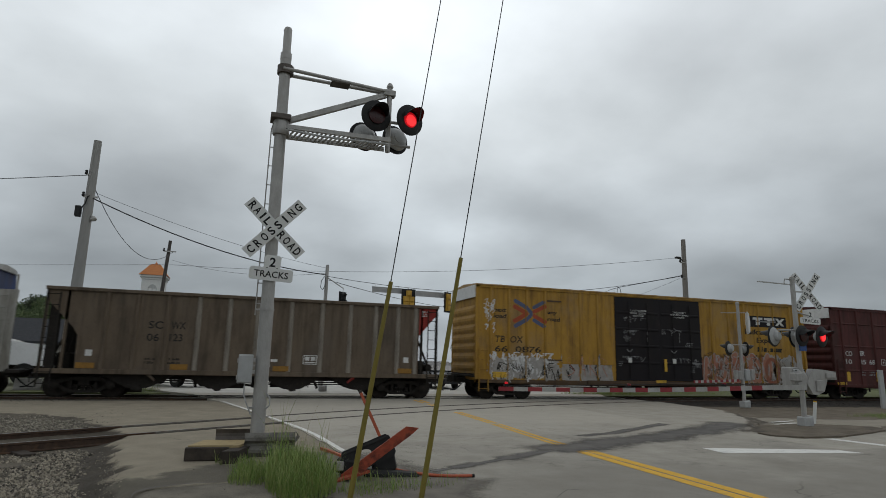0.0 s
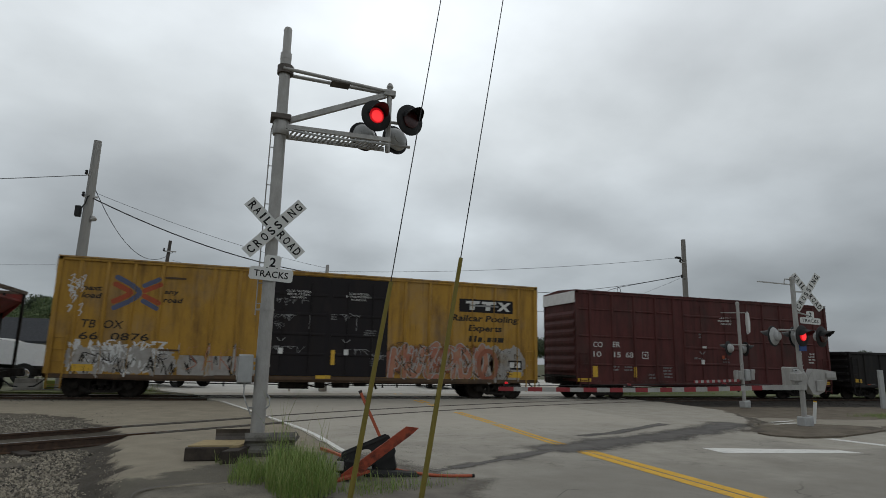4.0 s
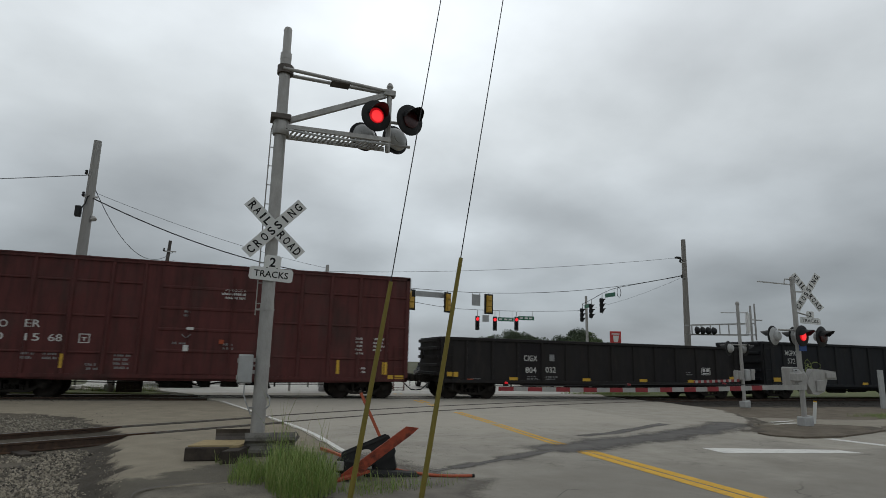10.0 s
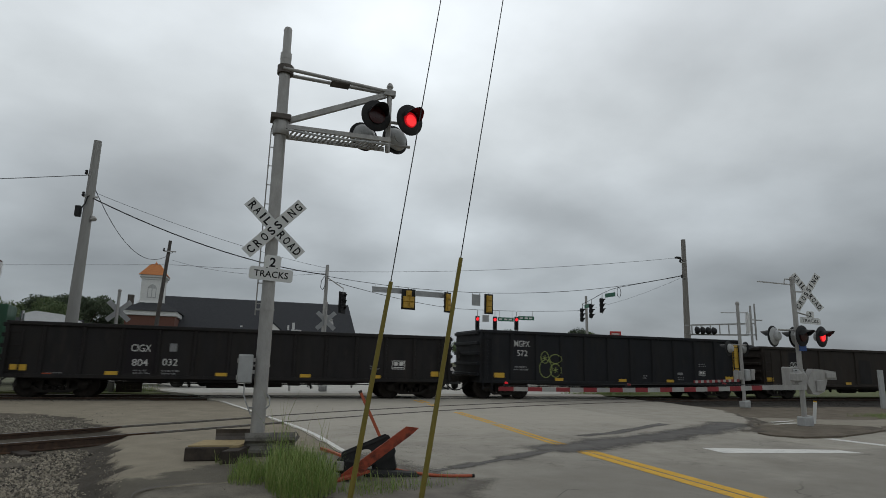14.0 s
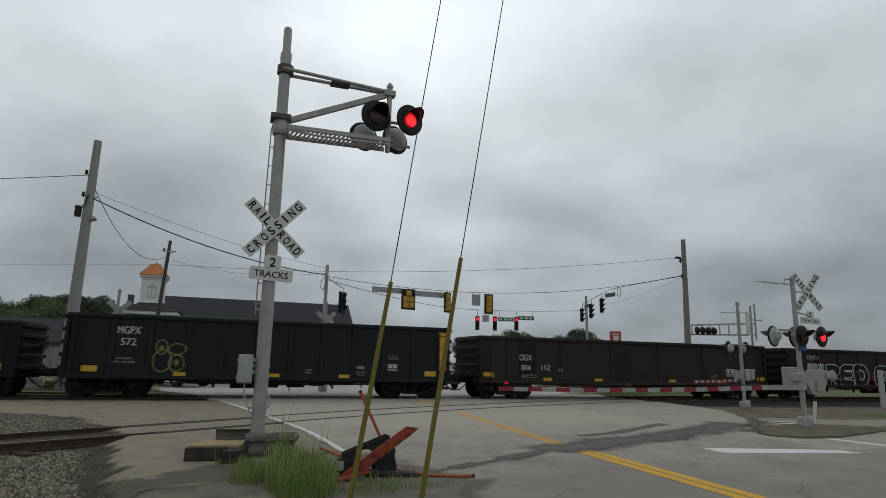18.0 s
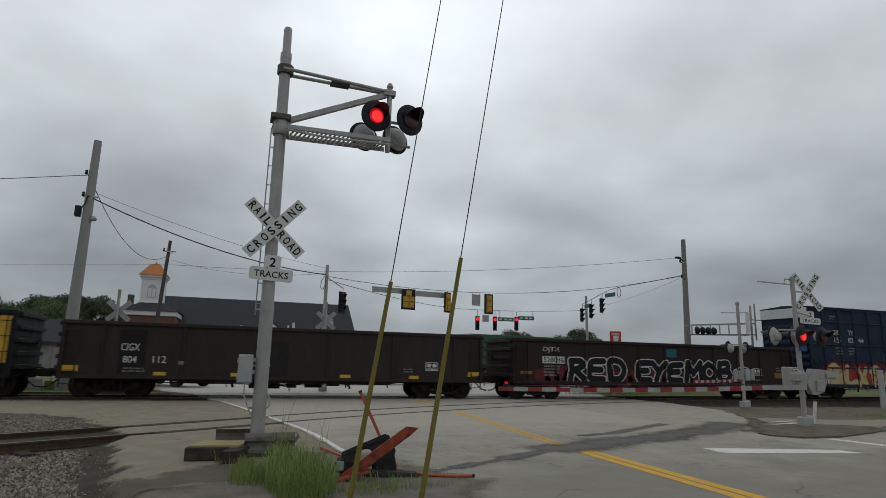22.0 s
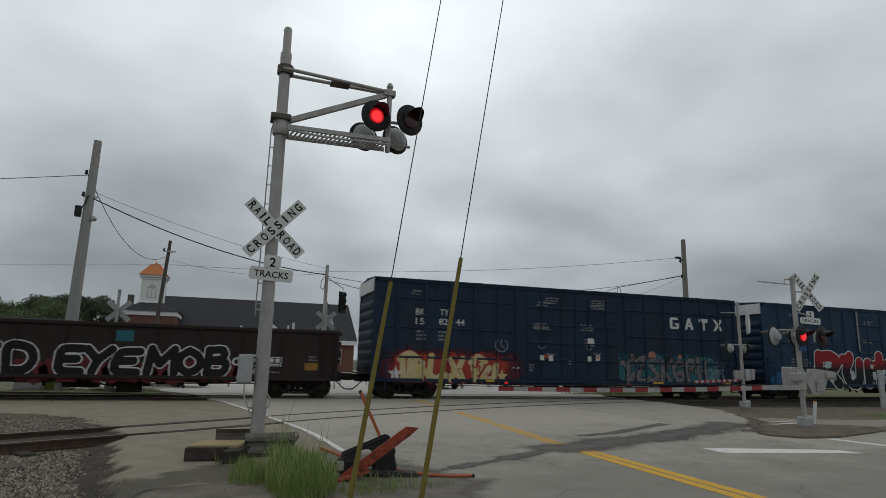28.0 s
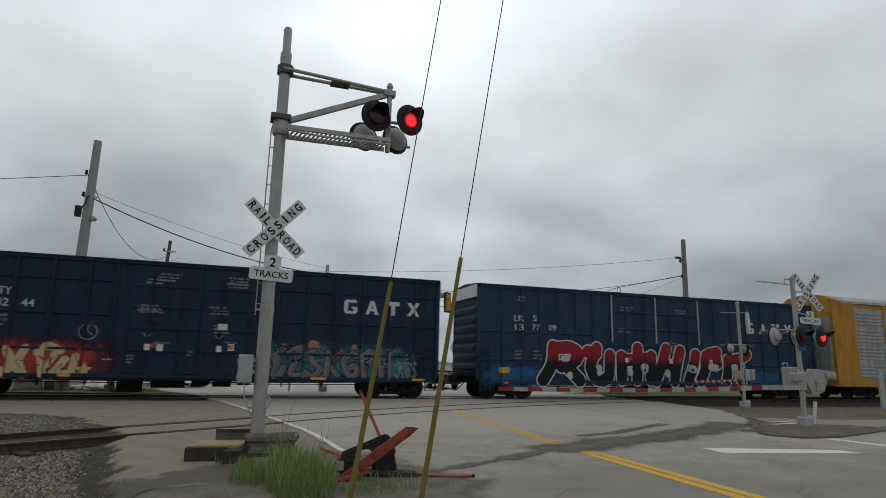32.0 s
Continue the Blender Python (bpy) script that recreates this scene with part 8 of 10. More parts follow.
def low_cars():
    car, ribs, half = gondola("sooty black gondola car with white stencilled marks", -7.5, 16.49, 2.66, COALBLACK, 1.24, 0.14, first=-8.29 + 1.24)
    patch(car, "fresh_panel", BLACKDOOR, -4.4, -3.35, 0.9, 2.45, ribs, 0.003, "cleaner black painted panel")
    stencil(car, "CIGX", -4.25, 1.69, 0.3, 0.78, None, ribs, fat=0.003)
    stencil(car, "804", -4.17, 1.17, 0.29, 0.62, None, ribs, fat=0.003)
    stencil(car, "032", -3.15, 1.2, 0.29, 0.6, None, ribs, fat=0.003)
    patch(car, "data_mark", STENCILGREY, -2.95, -2.7, 1.72, 2.02, ribs, 0.006)
    bars(car, -4.1, 0.98, 0.6, 2, 0.1, 0.06, STENCILGREY, ribs, 1)
    bars(car, -3.15, 0.98, 0.6, 2, 0.1, 0.06, STENCILGREY, ribs, 2)
    label_plate(car, 5.65, 1.22, ribs)
    reflectors(car, (-7.7, -4.8, -1.05, 2.1, 4.95, 7.6), half, ribs)
    bars(car, -6.9, 0.86, 0.6, 1, 0.1, 0.05, STENCILGREY, ribs, 44)
    bars(car, 4.7, 1.3, 0.4, 2, 0.1, 0.05, STENCILGREY, ribs, 45)
    patch(car, "red_smear", REDMARK, -7.0, -6.7, 0.8, 0.88, ribs, 0.01, "small red paint smear")

    car, ribs, half = gondola("blue-black gondola car with a yellow end panel", 9.43, 14.63, 3.03, NAVYBLACK, 1.27, 0.22, first=-7.04, inset=1.4)
    stencil(car, "MGPX", -5.64, 2.33, 0.31, 0.9, None, ribs, fat=0.003)
    stencil(car, "572", -5.5, 1.91, 0.30, 0.6, None, ribs, fat=0.003)
    bars(car, -5.7, 1.4, 0.8, 2, 0.12, 0.07, STENCILGREY, ribs, 3)
    s = Spray()
    for cx, cz, rx, rz in ((-4.05, 1.38, 0.32, 0.4), (-3.55, 1.3, 0.27, 0.3), (-3.55, 1.82, 0.3, 0.2), (-4.1, 1.88, 0.2, 0.26)):
        ribbon(s, [(cx + rx * math.cos(i * math.tau / 14), cz + rz * math.sin(i * math.tau / 14)) for i in range(15)], 0.035)
    for cx, cz in ((-4.1, 1.85), (-3.55, 1.32)):
        for a in (0.3, 1.4, 2.4):
            ribbon(s, [(cx - 0.12 * math.cos(a), cz - 0.12 * math.sin(a)), (cx + 0.12 * math.cos(a), cz + 0.12 * math.sin(a))], 0.03)
    drape(part("graffiti", s, LIMESPRAY, car, "thin lime-green looped graffiti"), ribs, 0.008)
    patch(car, "yellow_panel", REFLECT, 6.78, 7.16, 1.2, 2.82, ribs, 0.012, "tall yellow end panel")
    label_plate(car, 4.6, 1.17, ribs, 0.7)
    bars(car, 4.6, 1.72, 0.45, 2, 0.1, 0.06, STENCILGREY, ribs, 41)
    patch(car, "data_mark", STENCILGREY, 3.28, 3.6, 1.2, 1.32, ribs, 0.008)
    bars(car, 3.3, 1.05, 0.4, 2, 0.1, 0.06, STENCILGREY, ribs, 42)
    bars(car, 1.2, 1.1, 0.35, 2, 0.1, 0.06, STENCILGREY, ribs, 43)
    reflectors(car, (-6.4, -3.4, 0.02, 2.77, 6.44), half, ribs)

    car, ribs, half = gondola("dirty brown-black gondola car with white stencilled marks", 26.28, 16.26, 2.77, UMBER, 2.71, 0.12)
    patch(car, "fresh_panel", BLACKDOOR, -6.25, -5.35, 0.9, 2.5, ribs, 0.003, "cleaner black painted panel")
    stencil(car, "CIGX", -6.18, 1.72, 0.3, 0.72, None, ribs, fat=0.003)
    stencil(car, "804", -6.08, 1.28, 0.28, 0.53, None, ribs, fat=0.003)
    stencil(car, "112", -5.08, 1.3, 0.28, 0.53, None, ribs, fat=0.003)
    bars(car, -6.08, 1.05, 0.8, 2, 0.1, 0.06, STENCILGREY, ribs, 5)
    label_plate(car, 5.52, 1.18, ribs)
    reflectors(car, (-7.72, -4.8, -2.1, 2.1, 5.0, 7.7), half, ribs)
    bars(car, 4.55, 1.2, 0.45, 2, 0.1, 0.06, STENCILGREY, ribs, 46)
    bars(car, 1.8, 0.72, 0.5, 1, 0.1, 0.05, STENCILGREY, ribs, 47)
    patch(car, "data_mark", STENCILGREY, -4.2, -4.0, 1.25, 1.38, ribs, 0.008)
    patch(car, "repair_plate", COALBLACK, -1.1, -0.2, 0.9, 2.2, ribs, 0.015, "welded repair plate")

    car, ribs, half = gondola("rusty brown gondola car with large black graffiti letters", 44.17, 16.55, 2.73, RUSTCAR, 1.55, 0.1, inset=1.5)
    stencil(car, "DJTX", -6.74, 2.1, 0.3, 1.0, None, ribs, fat=0.003)
    patch(car, "number_panel", STENCIL, -6.78, -5.62, 1.62, 1.94, ribs, 0.005, "white number panel")
    stencil(car, "528036", -6.72, 1.66, 0.24, 1.06, DARKSTENCIL, ribs, fat=0.012, lift=0.009)
    bars(car, -6.7, 1.45, 1.0, 4, 0.13, 0.08, STENCILGREY, ribs, 6)
    g = Shape()
    for i in range(24):
        blob(g, -6.8 + i * 0.5, 1.0 + 0.28 * noise.noise((i * 1.7, 0, 0)), 0.4, 0.36 + 0.2 * noise.noise((i, 3, 0)), i)
    drape(part("red_spray", g, mk("dull_red_spray", (0.13, 0.018, 0.02), (0.075, 0.02, 0.02), 2.5, 0.7, bump=0), car, "dull red sprayed ground"), ribs, 0.003)
    spans = [(-5.5, -4.5), (-4.45, -3.45), (-3.4, -2.3), (-1.75, -0.85), (-0.85, 0.05), (0.05, 1.0), (1.15, 2.25), (2.2, 3.15), (3.15, 4.05)]
    graffiti(car, -5.5, 4.1, 0.8, 1.9, 9, 2, BLACKSPRAY, WHITESPRAY, None, 0.29, ribs, "black letters with white edges", st=lettered_strokes("REDEyEMOB", spans, 0.9, 1.9, 13, 0.25), edge=1.32)
    for mt, lift, w in ((WHITESPRAY, 0.006, 0.3), (BLACKSPRAY, 0.012, 0.17)):
        s = Spray()
        ribbon(s, [(5.15, 1.5), (4.8, 1.55), (4.35, 1.4)], w)
        ribbon(s, [(5.1, 1.45), (4.95, 1.15), (4.75, 1.1)], w * 0.9)
        drape(part("graffiti_arrow", s, mt, car, "graffiti arrow"), ribs, lift)
    patch(car, "sticker", TEALSPRAY, 0.1, 0.7, 2.05, 2.45, ribs, 0.008, "teal square sticker")
    label_plate(car, 5.5, 1.25, ribs)
    patch(car, "reflector", REFLDULL, 6.95, 7.5, 1.12, 1.4, ribs, 0.01, "yellow reflector")
    patch(car, "reflector", REFLDULL, -7.9, -7.3, 1.12, 1.26, ribs, 0.01, "yellow reflector")
    bars(car, 7.1, 1.6, 0.4, 2, 0.12, 0.07, STENCILGREY, ribs, 66)
    bars(car, 5.4, 0.98, 0.9, 1, 0.12, 0.07, STENCILGREY, ribs, 67)


def label_plate(car, x, z, ribs, k=1.0):
    s = Shape()
    for a, b, c, d in ((0, 0.55, 0, 0.03), (0, 0.55, 0.33, 0.36), (0, 0.03, 0.03, 0.33), (0.52, 0.55, 0.03, 0.33), (0.08, 0.24, 0.15, 0.3), (0.31, 0.47, 0.15, 0.3), (0.08, 0.47, 0.06, 0.1)):
        s.quad((x + k * a, PLATE, z + k * c), (x + k * b, PLATE, z + k * c), (x + k * b, PLATE, z + k * d), (x + k * a, PLATE, z + k * d))
    drape(part("inspection_mark", s, STENCIL, car, "white framed inspection mark"), ribs, 0.008)


def reflectors(car, xs, half, ribs):
    for i, x in enumerate(xs):
        big = i in (0, len(xs) - 1)
        patch(car, "reflector", REFLECT, x - (0.25 if big else 0.21), x + (0.25 if big else 0.21), 0.95 if big else 0.84, 1.16 if big else 0.97, [(-99, 99)], 0.01, "yellow reflector")


def coal_hopper():
    half, top, sill = 7.43, 3.95, 0.98
    car = register(thing("hopper_car", "dirty taupe open-top hopper car with pale upright ribs", "hopper car", group="train cars"), -63.79)
    running_gear(car, half, 1.45)
    for y in (PLATE, -PLATE - 0.03):
        part("side_wall", Shape().prism([(-7.4, top - 0.1), (-7.38, 3.5), (-6.42, 2.48), (-6.26, 2.2), (-6.24, sill), (6.55, sill), (6.55, top - 0.1)], "y", y, y + 0.03), TAUPE, car)
        part("slope_panel", Shape().prism([(6.55, top - 0.1), (6.55, 2.62), (7.3, 3.5), (7.3, top - 0.1)], "y", y, y + 0.03), REDSHEET, car, "red painted slope panel")
    part("top_chord", Shape().box(-half, half, RIB - 0.03, PLATE + 0.05, top - 0.13, top, 0.02).box(-half, half, -PLATE - 0.05, -RIB + 0.03, top - 0.13, top, 0.02).box(-half, -half + 0.12, RIB, -RIB, top - 0.13, top).box(half - 0.12, half, RIB, -RIB, top - 0.13, top), TAUPE, car)
    part("bottom_chord", Shape().box(-half, half, RIB - 0.02, PLATE, sill - 0.12, sill + 0.06, 0.015), TAUPE, car)
    xs = (-5.4, -4.4, -3.35, -2.26, -1.15, -0.1, 1.19, 2.42, 3.58, 4.65, 5.62, 6.4)
    light = mesh_of("post", Shape().prism([(-0.09, PLATE), (-0.05, RIB), (0.05, RIB), (0.09, PLATE)], "z", sill + 0.06, top - 0.13), TAUPERIB)
    dark = mesh_of("post", Shape().prism([(-0.09, PLATE), (-0.05, RIB), (0.05, RIB), (0.09, PLATE)], "z", sill + 0.06, top - 0.13), TAUPE)
    for x in xs:
        child("post", light if x > -2.5 else dark, car, (x, 0, 0))
    ribs = [(x - 0.07, x + 0.07) for x in xs]
    for s in (-1, 1):
        part("slope_sheet", Shape().prism([(s * 7.3, 3.6), (s * 3.6, 0.7), (s * 3.6, 0.62), (s * 7.3, 3.52)], "y", PLATE + 0.03, -PLATE - 0.03), TAUPE if s < 0 else REDSHEET, car)
        x = s * half
        for dx, nm in ((0.08, "end_post"), (0.75, "end_post")):
            part(nm, Shape().box(x - s * dx - 0.05, x - s * dx + 0.05, PLATE, PLATE + 0.08, 0.9, top - 0.1), TRUCKSTEEL if s > 0 else TAUPE, car)
            part(nm, Shape().box(x - s * dx - 0.05, x - s * dx + 0.05, -PLATE - 0.08, -PLATE, 0.9, top - 0.1), TRUCKSTEEL, car)
        part("brace", Shape().bar((x - s * 0.15, -1.2, 0.95), (x - s * 0.9, -1.2, 2.6), 0.06, 0.08), TRUCKSTEEL, car)
        part("brace", Shape().bar((x - s * 0.3, 0.4, 0.95), (x - s * 0.7, 0.4, 2.9), 0.08, 0.1), TRUCKSTEEL, car)
        ladder(car, x - s * 0.5, x - s * 0.1, 0.4, top - 0.2, RIB - 0.04, TRUCKSTEEL, 9)
        part("end_platform", Shape().box(min(x, x - s * 1.2), max(x, x - s * 1.2), -1.45, 1.45, 0.86, 0.96), TRUCKSTEEL, car)
        part("brake_equipment", Shape().box(min(x - s * 0.4, x - s * 0.9), max(x - s * 0.4, x - s * 0.9), -0.8, -0.1, 0.96, 1.6, 0.05).rod((x - s * 0.25, -1.0, 1.3), (x - s * 0.25, -0.2, 1.3), 0.16, n=12), TRUCKSTEEL, car)
    for y in (PLATE + 0.08, -PLATE - 0.3):
        part("end_column", Shape().box(-7.24, -6.92, y, y + 0.22, 0.95, 3.4), TRUCKSTEEL, car, "dark channel column")
    part("seam", Shape().box(-6.4, 6.5, PLATE - 0.008, PLATE, 2.9, 2.93), TAUPE, car)
    for x in (-4.2, -1.4, 1.4, 4.2):
        part("hopper_chute", Shape().prism([(x - 1.3, sill - 0.1), (x + 1.3, sill - 0.1), (x + 0.32, 0.36), (x - 0.32, 0.36)], "y", -1.25, 1.25), TRUCKSTEEL, car)
        part("chute_gate", Shape().prism([(x - 0.34, 0.48), (x + 0.1, 0.55), (x + 0.16, 0.3), (x - 0.05, 0.27)], "y", -1.32, -1.26), TRUCKSTEEL, car)
    stencil(car, "SC", -3.98, 2.55, 0.28, 0.5, INK, ribs, fat=0.012)
    stencil(car, "WX", -3.2, 2.56, 0.28, 0.5, INK, ribs, fat=0.012)
    stencil(car, "06", -4.0, 2.09, 0.28, 0.42, INK, ribs, fat=0.012)
    stencil(car, "123", -3.22, 2.1, 0.28, 0.45, INK, ribs, fat=0.012)
    bars(car, -4.0, 1.4, 0.5, 2, 0.14, 0.08, DARKSTENCIL, ribs, 1)
    bars(car, -3.2, 1.4, 0.5, 2, 0.14, 0.08, DARKSTENCIL, ribs, 2)
    label_plate(car, 1.75, 1.35, ribs)
    for x in (-5.95, 5.9):
        patch(car, "placard", STENCIL, x, x + 0.22, 1.5, 1.72, ribs, 0.008, "white placard")
    for x in (-5.9, 0.9, 5.95, -2.8):
        patch(car, "reflector", REFLDULL, x - 0.3, x + 0.3, 1.06, 1.26, [(-99, 99)], 0.006, "dull yellow reflector")
    patch(car, "small_label", STENCIL, 0.5, 0.75, 1.42, 1.52, ribs, 0.008)
    bars(car, 6.65, 3.65, 0.3, 3, 0.09, 0.05, STENCIL, [(-99, 99)], 9)


def covered_hopper():
    car = register(thing("covered_hopper_car", "grey-white covered hopper car with a navy top band", "hopper car", group="train cars"), -81.2)
    half = 9.0
    running_gear(car, half, 1.8)
    def side(z0, z1, n=8):
        pts = []
        for i in range(n + 1):
            z = z0 + (z1 - z0) * i / n
            pts.append((1.6 - 0.28 * ((z - 2.6) / 2.1) ** 2, z))
        return pts
    low = side(1.0, 3.75)
    part("body", Shape().prism([(-y, z) for y, z in low] + [(y, z) for y, z in reversed(low)], "x", -half, half - 1.2), WHITECAR, car, "", 30)
    part("end_panel", Shape().prism([(-y, z) for y, z in low] + [(-y + 0.06, z) for y, z in reversed(low)], "x", half - 1.2, half + 0.15), WHITECAR, car, "", 30)
    up = side(3.75, 4.55)
    part("top_band", Shape().prism([(-y - 0.004, z) for y, z in up] + [(y + 0.004, z) for y, z in reversed(up)], "x", -half, half - 0.9), NAVY, car, "navy painted top band", 30)
    part("roof", Shape().prism([(-1.36, 4.55), (1.36, 4.55), (0.9, 4.72), (0, 4.78), (-0.9, 4.72)], "x", -half - 0.08, half - 0.8), ROOFGREY, car)
    for s in (-1, 1):
        x = s * half
        part("end_post", Shape().box(min(x, x - s * 0.12), max(x, x - s * 0.12), -1.5, -1.4, 0.9, 2.4).box(min(x, x + s * 0.06), max(x, x + s * 0.06), -1.45, -1.38, 0.9, 4.3), WHITECAR, car)
        part("end_platform", Shape().box(min(x, x + s * 0.5), max(x, x + s * 0.5), -1.45, 1.45, 0.86, 0.96), TRUCKSTEEL, car)
        ladder(car, x - s * 0.5, x - s * 0.1, 0.4, 3.6, -1.62, WHITECAR, 8)
    for x in (-5.4, -1.8, 1.8, 5.4):
        part("hopper_chute", Shape().prism([(x - 1.6, 1.02), (x + 1.6, 1.02), (x + 0.3, 0.4), (x - 0.3, 0.4)], "y", -1.2, 1.2), WHITECAR, car)


def auto_rack():
    half, top = 13.6, 5.45
    car = register(thing("auto_rack_car", "yellow and silver enclosed auto rack car with white roof", "auto rack", group="train cars"), 96.4 + half)
    running_gear(car, half, 2.6)
    part("body", Shape().box(-half + 0.06, half - 0.06, PLATE + 0.02, -PLATE - 0.02, 0.9, top), RACKYEL, car)
    part("deck", Shape().box(-half, half, RIB, -RIB, 0.72, 0.98, 0.02), RACKYEL, car)
    prof = [(-1.6, top - 0.05), (-1.58, top + 0.1), (-1.2, top + 0.33), (-0.5, top + 0.45), (0.5, top + 0.45), (1.2, top + 0.33), (1.58, top + 0.1), (1.6, top - 0.05)]
    part("roof", Shape().prism(prof, "x", -half + 0.3, half - 0.3), ROOFGREY, car, "white ribbed roof", 30)
    for s in (-1, 1):
        x = s * half
        part("end_arch", Shape().prism([(-1.62, 0.9)] + [(a, b + 0.02) for a, b in prof] + [(1.62, 0.9)], "x", min(x, x - s * 0.5), max(x, x - s * 0.5)), RACKYEL, car, "yellow arched end frame", 30)
        part("end_door", Shape().box(min(x, x + s * 0.06), max(x, x + s * 0.06), -1.4, 1.4, 1.1, 4.6), RACKSILVER, car, "pale end door with graffiti")
        part("side_column", Shape().box(min(x, x - s * 1.75), max(x, x - s * 1.75), RIB, PLATE + 0.01, 0.98, top + 0.02), RACKYEL, car)
    slat = mesh_of("panel_slat", Shape().prism([(PLATE + 0.02, 0.0), (PLATE - 0.02, 0.05), (PLATE - 0.02, 0.12), (PLATE + 0.02, 0.17)], "x", 0, 2.28), RACKSILVER)
    for i in range(10):
        x0 = -half + 1.8 + i * 2.42
        p = part("side_panel", Shape().box(x0, x0 + 2.28, PLATE - 0.002, PLATE + 0.015, 1.2, top - 0.3), RACKSILVER, car, "dull silver slatted side panel")
        for k in range(20):
            if k % 5 != 4:
                child("panel_slat", slat, p, (x0, 0, 1.22 + k * 0.196))
        part("side_column", Shape().box(x0 + 2.28, x0 + 2.42, RIB, PLATE, 0.98, top), RACKYEL, car)


covered_hopper()
coal_hopper()
yellow_box_car()
brown_box_car()
low_cars()
blue_box_car(True)
blue_box_car(False)
auto_rack()


# ---- beyond the tracks: signals, poles and wires ----
def far_signal(x, y, label):
    t = gate_signal("gate_signal", label, x, y, 4.35, True, None, None, False)
    t["label"] = label
    for k, (ang, w) in enumerate(((-43, 1.25), (43, 1.25))):
        part("sign_blade", Shape().box(-w / 2, w / 2, 0.1 + 0.012 * k, 0.106 + 0.012 * k, -0.11, 0.11).turned(pose(0.02, 0, 3.5, 0, -ang, 0)), SIGNBACK, t, "bare grey sign back")
    part("mechanism", Shape().box(-0.5, 0.12, -0.25, 0.15, 1.0, 1.6, 0.03).box(0.1, 0.5, -0.1, 0.1, 1.1, 1.5, 0.03), ALUM, t, "grey cast gate mechanism")
    for left, dx in ((True, -0.42), (False, 0.42)):
        sh, m = flash_lamp(t, dx, -0.2, 2.45, 8, tilt=-2)
        SHUTTERS.append((sh, m, left))
    return t


far_signal(-5.26, 30.0, "crossing signal mast seen from behind beyond the tracks")
wp = thing("signal_post", "white signal post with small red lamps", "signal post", pose(2.55, 31.0, 0))
part("post", Shape().box(-0.06, 0.06, -0.06, 0.06, -0.05, 3.35, 0.01), SIGNWHITE, wp)
part("crossarm", Shape().box(-0.1, 0.4, -0.04, 0.04, 2.9, 3.0).box(0.3, 0.42, -0.04, 0.04, 1.2, 2.9), SIGNWHITE, wp)
part("red_lamp", Shape().lathe([(0, 0.08), (0.06, 0.1), (0.08, 0.05)], (0.42, -0.06, 2.65), (0, -1, 0), 12), LENSLIT, wp, "small red lamp")
part("red_lamp", Shape().lathe([(0, 0.08), (0.06, 0.1), (0.08, 0.05)], (0.05, -0.08, 1.15), (0, -1, 0), 12), LENSLIT, wp, "small red lamp")
far_signal(4.1, 30.6, "crossing signal mast seen from behind beyond the tracks")

can = thing("cantilever_signal", "far cantilever walkway truss with black signal lamps", "crossing signal", pose(31.2, 30.0, 0))
part("mast", Shape().rod((0, 0, -0.1), (0, 0, 5.6), 0.075, 0.065, n=14), GALV, can, "", 40)
part("aerial", Shape().rod((0.35, 0, 3.4), (0.35, 0, 5.75), 0.05, n=8).bar((-0.1, 0, 4.7), (0.9, 0, 4.7), 0.06, 0.06), GALV, can)
for z0, z1 in ((4.45, 4.15), (3.72, 3.58)):
    part("truss_chord", Shape().bar((0, -0.3, z0), (-5.0, -0.3, z1), 0.07, 0.07), GALV, can)
    part("truss_chord", Shape().bar((0, 0.3, z0), (-5.0, 0.3, z1), 0.07, 0.07), GALV, can)
for i in range(8):
    u = i / 7
    part("truss_upright", Shape().bar((-5.0 * u, -0.3, 3.72 - 0.14 * u), (-5.0 * u, -0.3, 4.45 - 0.3 * u), 0.05, 0.05, (0, 1, 0)), GALV, can)
for i in range(4):
    part("lamp", Shape().lathe([(0, 0.1), (0.03, 0.24), (0.06, 0.24), (0.2, 0.15), (0.24, 0.05)], (-4.85 + 0.42 * i, -0.5, 3.82), (0.3, -1, 0), 16), LAMPBLACK, can, "black signal lamp", 40)


def utility_pole(x, y, height, r0, r1, mat_, label, lean=(0, 0), arms=()):
    p = thing("utility_pole", label, "utility pole", pose(x, y, 0), "utility poles")
    part("shaft", Shape().rod((0, 0, -0.15), (lean[0], lean[1], height), r0, r1, n=16), mat_, p, "", 40)
    for z, a, b in arms:
        k = z / height
        part("bracket", Shape().bar((lean[0] * k + a, -0.12, z), (lean[0] * k + b, -0.12, z), 0.07, 0.08), GALV, p)
        part("insulator", Shape().lathe([(0, 0.05), (0.05, 0.08), (0.12, 0.05), (0.18, 0.07), (0.22, 0.03)], (lean[0] * k + a, -0.12, z), (0, 0, 1), 10), LAMPBLACK, p, "", 40)
    return p


p = utility_pole(-7.15, 30.5, 11.45, 0.29, 0.17, mk("pale_concrete_pole", (0.33, 0.325, 0.31), (0.27, 0.265, 0.25), 5, 0.85, stain=(0.2, 0.195, 0.18), streak=0.2), "tall pale concrete utility pole", (0.08, 0), ((9.75, -0.25, 0.1), (8.7, -0.25, 0.35)))
part("equipment_box", Shape().box(-0.45, -0.2, -0.15, 0.1, 7.75, 8.25, 0.02), LAMPBLACK, p, "small dark pole box")
part("floodlight", Shape().lathe([(0, 0.05), (0.1, 0.13), (0.2, 0.14)], (0.3, -0.1, 7.8), (0.4, -0.3, -1), 12), GALV, p, "small floodlight", 40)
